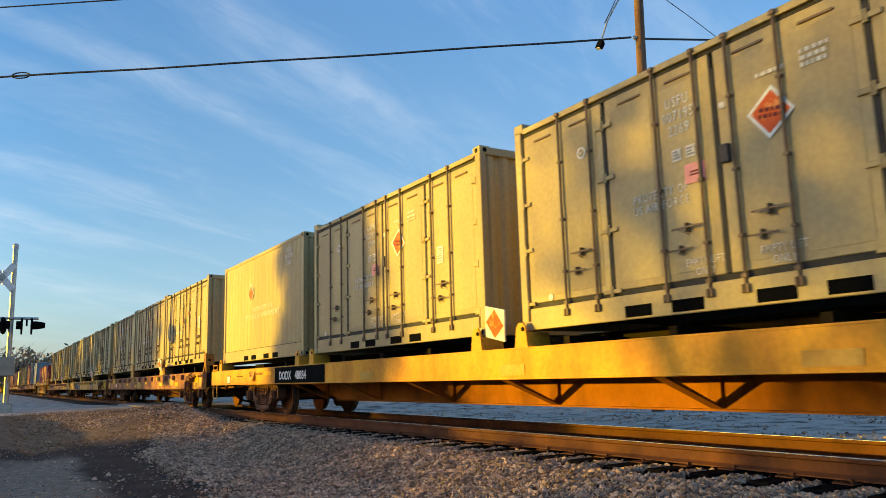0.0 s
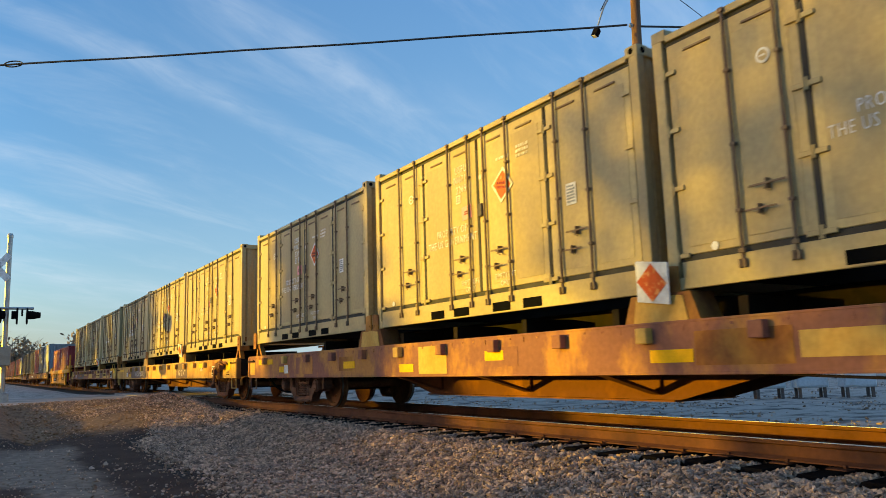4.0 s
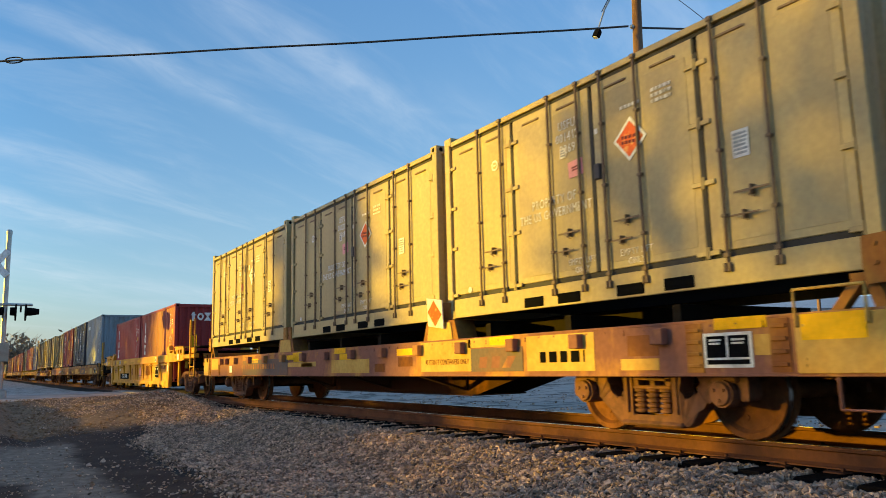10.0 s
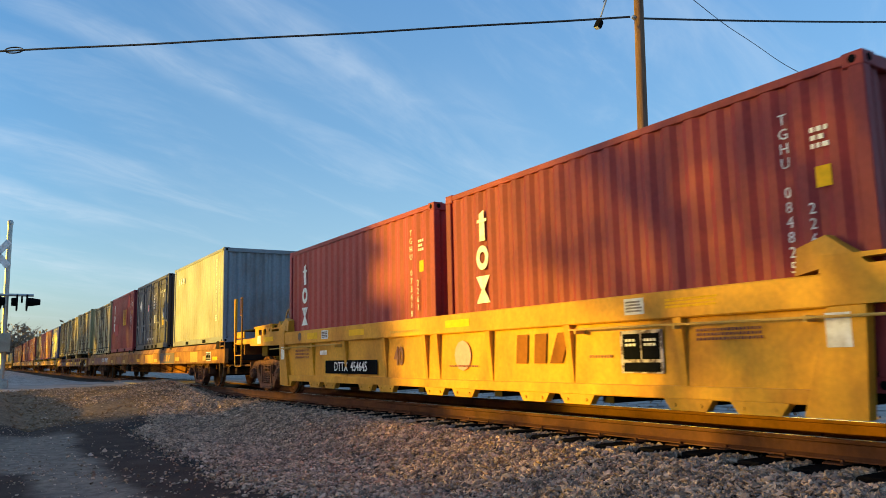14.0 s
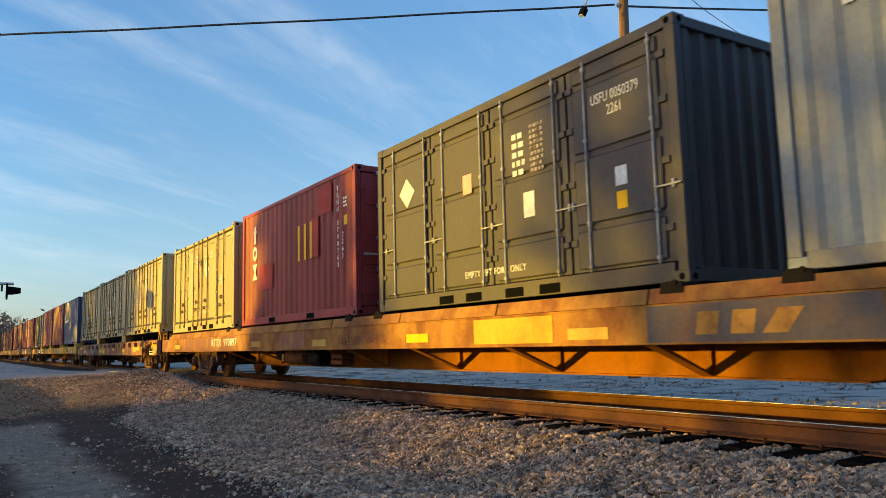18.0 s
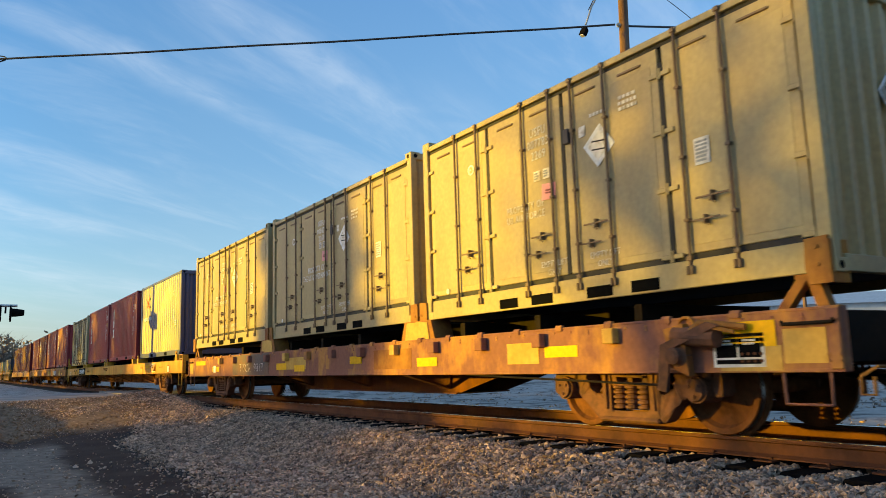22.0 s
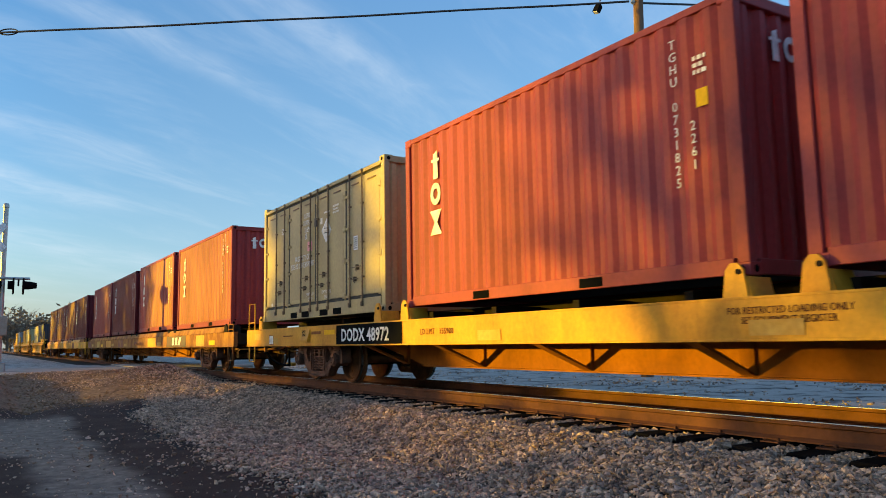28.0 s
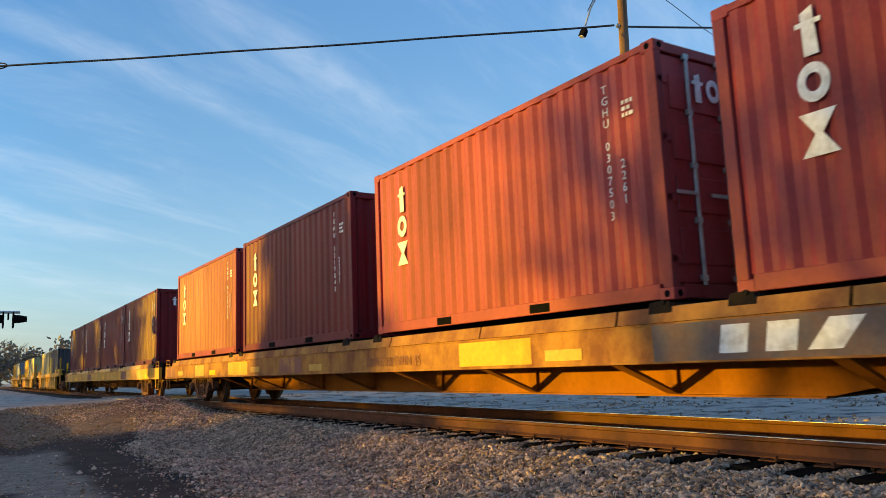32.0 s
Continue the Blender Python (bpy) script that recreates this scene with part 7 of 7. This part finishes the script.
signal = thing("crossing_signal", "galvanised crossing mast with crossbuck and paired lights", "crossing signal")
SX, SY = 0.78, 30.8
sh = Shape()
sh.tube((SX, SY, -0.3), (SX, SY, 5.75), 0.085, 12)
sh.box(SX - 0.2, SX + 0.2, SY - 0.2, SY + 0.2, -0.3, 0.28, 0.03)
part("mast", sh, GALV, signal)
sh = Shape()
sh.lathe([(0, 0.1), (0.1, 0.1), (0.16, 0.07)], 12, "z", (SX, SY, 5.72))
part("mast_cap", sh, GALV, signal)
for s in (-1, 1):
    sh = Shape()
    sh.box(-0.6, 0.6, -0.01, 0.01, -0.115, 0.115)
    o = part("crossbuck_arm", sh, WHITE, signal, "white crossing board seen nearly edge on", (SX - 0.36, SY - 0.2, 4.62))
    o.rotation_euler = (0, radians(48 * s), radians(-28))
for z in (4.4, 4.85):
    sh = Shape()
    sh.tube((SX - 0.36, SY - 0.16, z), (SX, SY, z), 0.025, 8)
    part("crossbuck_stay", sh, GALV, signal)
sh = Shape()
sh.tube((SX - 0.95, SY - 0.1, 3.2), (SX + 0.85, SY - 0.1, 3.2), 0.05, 10)
part("cross_arm", sh, GALV, signal)
for sx, turn in ((0.62, 0), (-0.5, 160)):
    for k in (0, 1):
        sh = Shape()
        x0 = 0.0 if k == 0 else -0.26
        q = 1 if k == 0 else -1
        sh.lathe([(x0, 0.29), (x0 + q * 0.02, 0.30), (x0 + q * 0.05, 0.29)], 20, "x")
        sh.lathe([(x0 + q * 0.04, 0.15), (x0 + q * 0.2, 0.145), (x0 + q * 0.45 if k == 0 else x0 + q * 0.2, 0.10)], 14, "x", (0, 0, 0.03))
        o = part("signal_light", sh, BLACK, signal, "black hooded light with round backboard", (SX + sx, SY - 0.1, 2.93))
        o.rotation_euler.z = radians(turn)
    sh = Shape()
    sh.tube((SX + sx - 0.13, SY - 0.1, 2.93), (SX + sx - 0.13, SY - 0.1, 3.2), 0.03, 8)
    part("light_bracket", sh, BLACK, signal)
sh = Shape()
sh.box(SX - 0.75, SX + 0.2, SY - 0.35, SY + 0.3, 1.2, 1.85, 0.02)
part("gate_mechanism", sh, HOUSING, signal, "pale gate mechanism housing")

# white cabinets on legs beyond the track
for k, (x, y) in enumerate(((16.35, 11.85), (16.95, 11.15), (17.55, 10.35))):
    cab = thing("utility_cabinet", "white steel utility cabinet on short legs", "cabinet", "cabinets beyond the track")
    cab.location, cab.rotation_euler.z = (x, y, -0.32), radians(-38)
    sh = Shape()
    sh.box(-0.36, 0.36, -0.2, 0.2, 0.26, 0.86, 0.02)
    body = part("body", sh, WHITEBOX, cab)
    sh = Shape()
    sh.box(-0.33, 0.33, -0.215, -0.2, 0.3, 0.82, 0.008)
    part("door", sh, WHITEBOX, cab)
    sh = Shape()
    sh.box(-0.39, 0.39, -0.24, 0.22, 0.86, 0.89, 0.01)
    part("lid", sh, WHITEBOX, cab)
    for lx in (-0.28, 0.28):
        for ly in (-0.14, 0.14):
            sh = Shape()
            sh.box(lx - 0.03, lx + 0.03, ly - 0.03, ly + 0.03, -0.2, 0.26)
            part("leg", sh, PANEL_GREY, cab)

# slender pole with one cross arm far beyond the track
far_pole = thing("far_pole", "slender bare pole with one cross arm beyond the building", "utility pole")
sh = Shape()
sh.tube((50.4, 31.7, -0.5), (50.4, 31.7, 8.05), 0.16, 8, 0.11)
part("pole", sh, POLEWOOD, far_pole)
sh = Shape()
sh.box(-1.2, 1.2, -0.06, 0.06, -0.06, 0.06, 0.01)
arm = part("cross_arm", sh, POLEWOOD, far_pole, "", (50.4, 31.6, 7.98))
arm.rotation_euler.z = radians(-32)

# low metal building far behind
shed = thing("metal_building", "long low pale metal building behind the track", "building")
shed.location, shed.rotation_euler.z = (59.2, 31.0, 0), radians(-36)
sh = Shape()
sh.box(-12, 12, 0, 12, -0.5, 4.3)
part("wall", sh, WHITEBOX, shed)
sh = Shape()
sh.plate([(-0.4, 4.3), (12.4, 4.3), (6.0, 5.6)], "x", -12.3, 12.3)
part("roof", sh, GALV, shed)
for k in range(4):
    sh = Shape()
    sh.box(-10.5 + k * 5.6, -7.5 + k * 5.6, -0.06, 0.02, -0.3, 3.0, 0.02)
    part("roller_door", sh, GALV, shed)


# pale broken stick lying on the ballast
sh = Shape()
sh.pipe([(-0.11, -0.03, 0.0), (-0.04, -0.012, 0.012), (0.04, 0.01, 0.008), (0.12, 0.045, 0.0)], 0.009, 6)
stick = part("stick", sh, WORN_WHITE)
stick.location = (3.98, 5.42, level(3.98, 5.42) + 0.035)
tagged(stick, "pale broken stick lying on the ballast", "stick")


# ---- trees and distance ----
def quads(name, centres, size, m, rg, flat=0.0):
    """Many small leaves, each a tilted four-cornered blade."""
    n = len(centres)
    a = rg.normal(size=(n, 3))
    a /= np.linalg.norm(a, axis=1)[:, None]
    b = np.cross(a, rg.normal(size=(n, 3)))
    b /= np.linalg.norm(b, axis=1)[:, None]
    s = size * rg.uniform(0.6, 1.4, (n, 1))
    a, b = a * s, b * s * 0.6
    v = np.stack([centres - a, centres - b * 0.9, centres + a, centres + b], 1).reshape(-1, 3)
    me = bpy.data.meshes.new(name)
    me.vertices.add(4 * n)
    me.vertices.foreach_set("co", v.ravel())
    me.loops.add(4 * n)
    me.loops.foreach_set("vertex_index", np.arange(4 * n))
    me.polygons.add(n)
    me.polygons.foreach_set("loop_start", np.arange(0, 4 * n, 4))
    me.materials.append(m)
    me.update(calc_edges=True)
    return me


def tree(label, at, height, radius, low, leaves, size, seed, bare=False, m=None):
    """A tapered trunk with limbs and a crown of leaves in uneven clumps."""
    rg = np.random.default_rng(seed)
    ob = thing("tree", label, "tree", "trees")
    ob.location = at
    sh = Shape()
    top = Vector((rg.uniform(-0.3, 0.3), rg.uniform(-0.3, 0.3), height * (0.75 if bare else 0.9)))
    sh.tube((0, 0, -0.3), top, 0.03 * height ** 0.9, 9, 0.04)
    tips = []
    for i in range(26 if bare else 16):
        q = low / height + (0.95 - low / height) * (i + 0.5) / (26 if bare else 16)
        st = Vector((0, 0, 0)).lerp(top, min(1, q))
        w = rg.uniform(0, 6.283)
        ln = radius * (1.0 - 0.45 * q) * rg.uniform(0.7, 1.1)
        en = st + Vector((math.cos(w) * ln, math.sin(w) * ln, ln * rg.uniform(0.25, 0.8)))
        r = 0.012 * height * (1.1 - q) + 0.02
        mid = st.lerp(en, 0.5) + Vector((0, 0, -0.1 * ln))
        sh.pipe([st, mid, en], r, 5)
        tips += [mid, en]
        for k in range(5 if bare else 1):
            w2 = w + rg.uniform(-0.9, 0.9)
            b0 = mid.lerp(en, rg.uniform(0.2, 1.0))
            b1 = b0 + Vector((math.cos(w2), math.sin(w2), rg.uniform(0.3, 1.2))) * (ln * 0.38)
            sh.tube(b0, b1, r * 0.45, 4, r * 0.12)
            tips.append(b1)
    part("trunk", sh, BARK, ob)
    if leaves:
        cl = np.array([t[:] for t in tips])
        c = cl[rg.integers(0, len(cl), leaves)] + rg.normal(size=(leaves, 3)) * np.array([0.27, 0.27, 0.2]) * radius
        part("crown", quads("crown", c, size, m or LEAF, rg), None, ob)
    return ob


# Woods at the end of the line, a few pines behind the lot.
for k in range(15):
    x = -14 + k * 3.4 + 1.2 * math.sin(k * 4.1)
    tree("evergreen in the distant wood", (x, 255 + 22 * math.sin(k * 2.7), -0.5), 11.5 + 2.2 * math.sin(k * 1.9), 4.2, 0.8, 420, 0.6, 120 + k, k % 2 == 0, m=PINE)
for k, x in enumerate((3.5, 8.0, 13.0, 0.0)):
    tree("tall bare tree above the distant wood", (x, 236 + 5 * k, -0.5), 16.5 - k * 0.6, 5.5, 4.0, 0, 0.4, 150 + k, True)
for k, (x, y, h) in enumerate(((53.0, 43.5, 4.9), (55.6, 43.2, 4.6), (58, 41, 4.2))):
    tree("small round pine beside the far building", (x, y, -0.4), h, 1.5, 0.8, 900, 0.22, 160 + k, m=PINE)

# Unseen trees and hedges added behind the camera, to block and dapple the low sun.
for k, (y, h, n, r) in enumerate(((33.6, 12.5, 2600, 1.35), (35.2, 12.5, 2600, 1.35), (36.6, 12.0, 2600, 1.35), (54.6, 12, 2400, 3), (58, 12, 2200, 3), (62, 13, 2200, 3), (66.5, 12, 2200, 3), (71, 12, 2200, 3), (76, 13, 2000, 3), (82, 12, 2000, 3), (90, 12, 1800, 3), (98, 12, 1800, 3))):
    tree("unseen evergreen added behind the camera to cast shade", (-30 + 0.8 * math.sin(k * 2.3), y, -0.4), h, r, 0.9, n, 0.30, 50 + k)
for k in range(13):
    tree("unseen evergreen added behind the camera to cast shade", (-30 + 0.8 * math.sin(k * 2.9), 108 + 10.5 * k, -0.4), 11.5, 4.4, 0.9, 700, 0.6, 200 + k)
tree("unseen half-bare tree added behind the camera to thin the sun", (-30, 26.4, -0.4), 12.5, 2.2, 5.2, 700, 0.13, 79, True)
for k, y in enumerate((23.6, 21.0, 18.4, 15.8, 13, 10, 6.5, 3, -1)):
    tree("unseen half-bare tree added behind the camera to thin the sun", (-30 + 0.8 * math.sin(k * 1.7), y, -0.4), 12.0, 2.2, 5.8 if k < 3 else 3.0, 750 if k < 3 else 1500, 0.13, 80 + k, True)


# Unseen leaf banks; lengths and tops are set by where shade must fall.
def hedge(y0, y1, top, thick, low=-0.5):
    rg = np.random.default_rng(9)
    n = int((y1 - y0) * thick * 2)
    c = np.stack([rg.normal(-29.5, 0.5, n), rg.uniform(y0, y1, n), rg.uniform(low, top, n)], 1)
    o = new("hedge", quads("hedge", c, 0.2, LEAF, rg))
    tagged(o, "unseen bank of leaves added to cast low shade", "hedge", kind="stuff")


hedge(-10, 25.6, 4.2, 170)
hedge(25.6, 28.6, 2.45, 170)
hedge(28.6, 31.4, 2.72, 200)
hedge(25.4, 31.6, 3.1, 7, 2.4)
hedge(31.4, 32.6, 3.7, 300)
hedge(32.6, 37.6, 4.4, 380)
hedge(47.5, 100, 2.8, 140)

def loose_screen(y0, y1, z0, z1, n):
    """Unseen loose row of thin shrubs, added so that only some of the low sun comes through."""
    rg = np.random.default_rng(17)
    c = np.stack([rg.normal(-28.6, 0.5, n), y1 - (y1 - y0) * rg.uniform(0, 1, n) + rg.normal(0, 0.45, n), rg.uniform(z0, z1, n)], 1)
    row = thing("shrub_row", "unseen loose row of shrubs added to thin the sun", "shrub")
    part("foliage", quads("foliage", c, 0.12, LEAF, rg), None, row)
    for k in range(int((y1 - y0) / 0.9)):
        sh = Shape()
        y = y0 + 0.9 * k + rg.uniform(-0.2, 0.2)
        sh.pipe([(-28.6, y, -0.6), (-28.6 + rg.uniform(-0.2, 0.2), y + rg.uniform(-0.3, 0.3), z1 * 0.5), (-28.6 + rg.uniform(-0.4, 0.4), y + rg.uniform(-0.5, 0.5), z1)], 0.025, 5)
        part("stem", sh, BARK, row)


loose_screen(-8.0, 27.5, 4.8, 9.5, 7500)


def shade_band(y0, y1, z0, z1):
    """Unseen narrow band of leaves on bare stems, added to shade rails and wheels."""
    rg = np.random.default_rng(31)
    row = thing("pleached_hedge", "unseen band of leaves on stems, added to shade the wheels", "hedge")
    for k in range(int((y1 - y0) / 1.6) + 1):
        sh = Shape()
        sh.tube((-29.6, y0 + 1.6 * k, -0.6), (-29.5, y0 + 1.6 * k, z1 - 0.1), 0.05, 7, 0.02)
        part("stem", sh, BARK, row)
    n = int((y1 - y0) * 260)
    c = np.stack([rg.normal(-29.5, 0.35, n), rg.uniform(y0, y1, n), rg.uniform(z0, z1, n)], 1)
    part("crown", quads("crown", c, 0.14, LEAF, rg), None, row)


shade_band(38.2, 47.0, 3.08, 3.75)

# ---- paths ----
def motions():
    steps = [i * 1.0 for i in range(33)]
    for ob, u, z in MOVING:
        walk(ob, [(t, pose(TRACK_X, u - gone(t), z)) for t in steps])
    for ws in WHEELSETS:
        y = ws.location.y
        spin = [i * 0.1 for i in range(321)]
        walk(ws, [(t, pose(0, y, 0.42, 0, 0, 0) @ Matrix.Rotation(gone(t) / 0.42, 4, "X")) for t in spin])


motions()
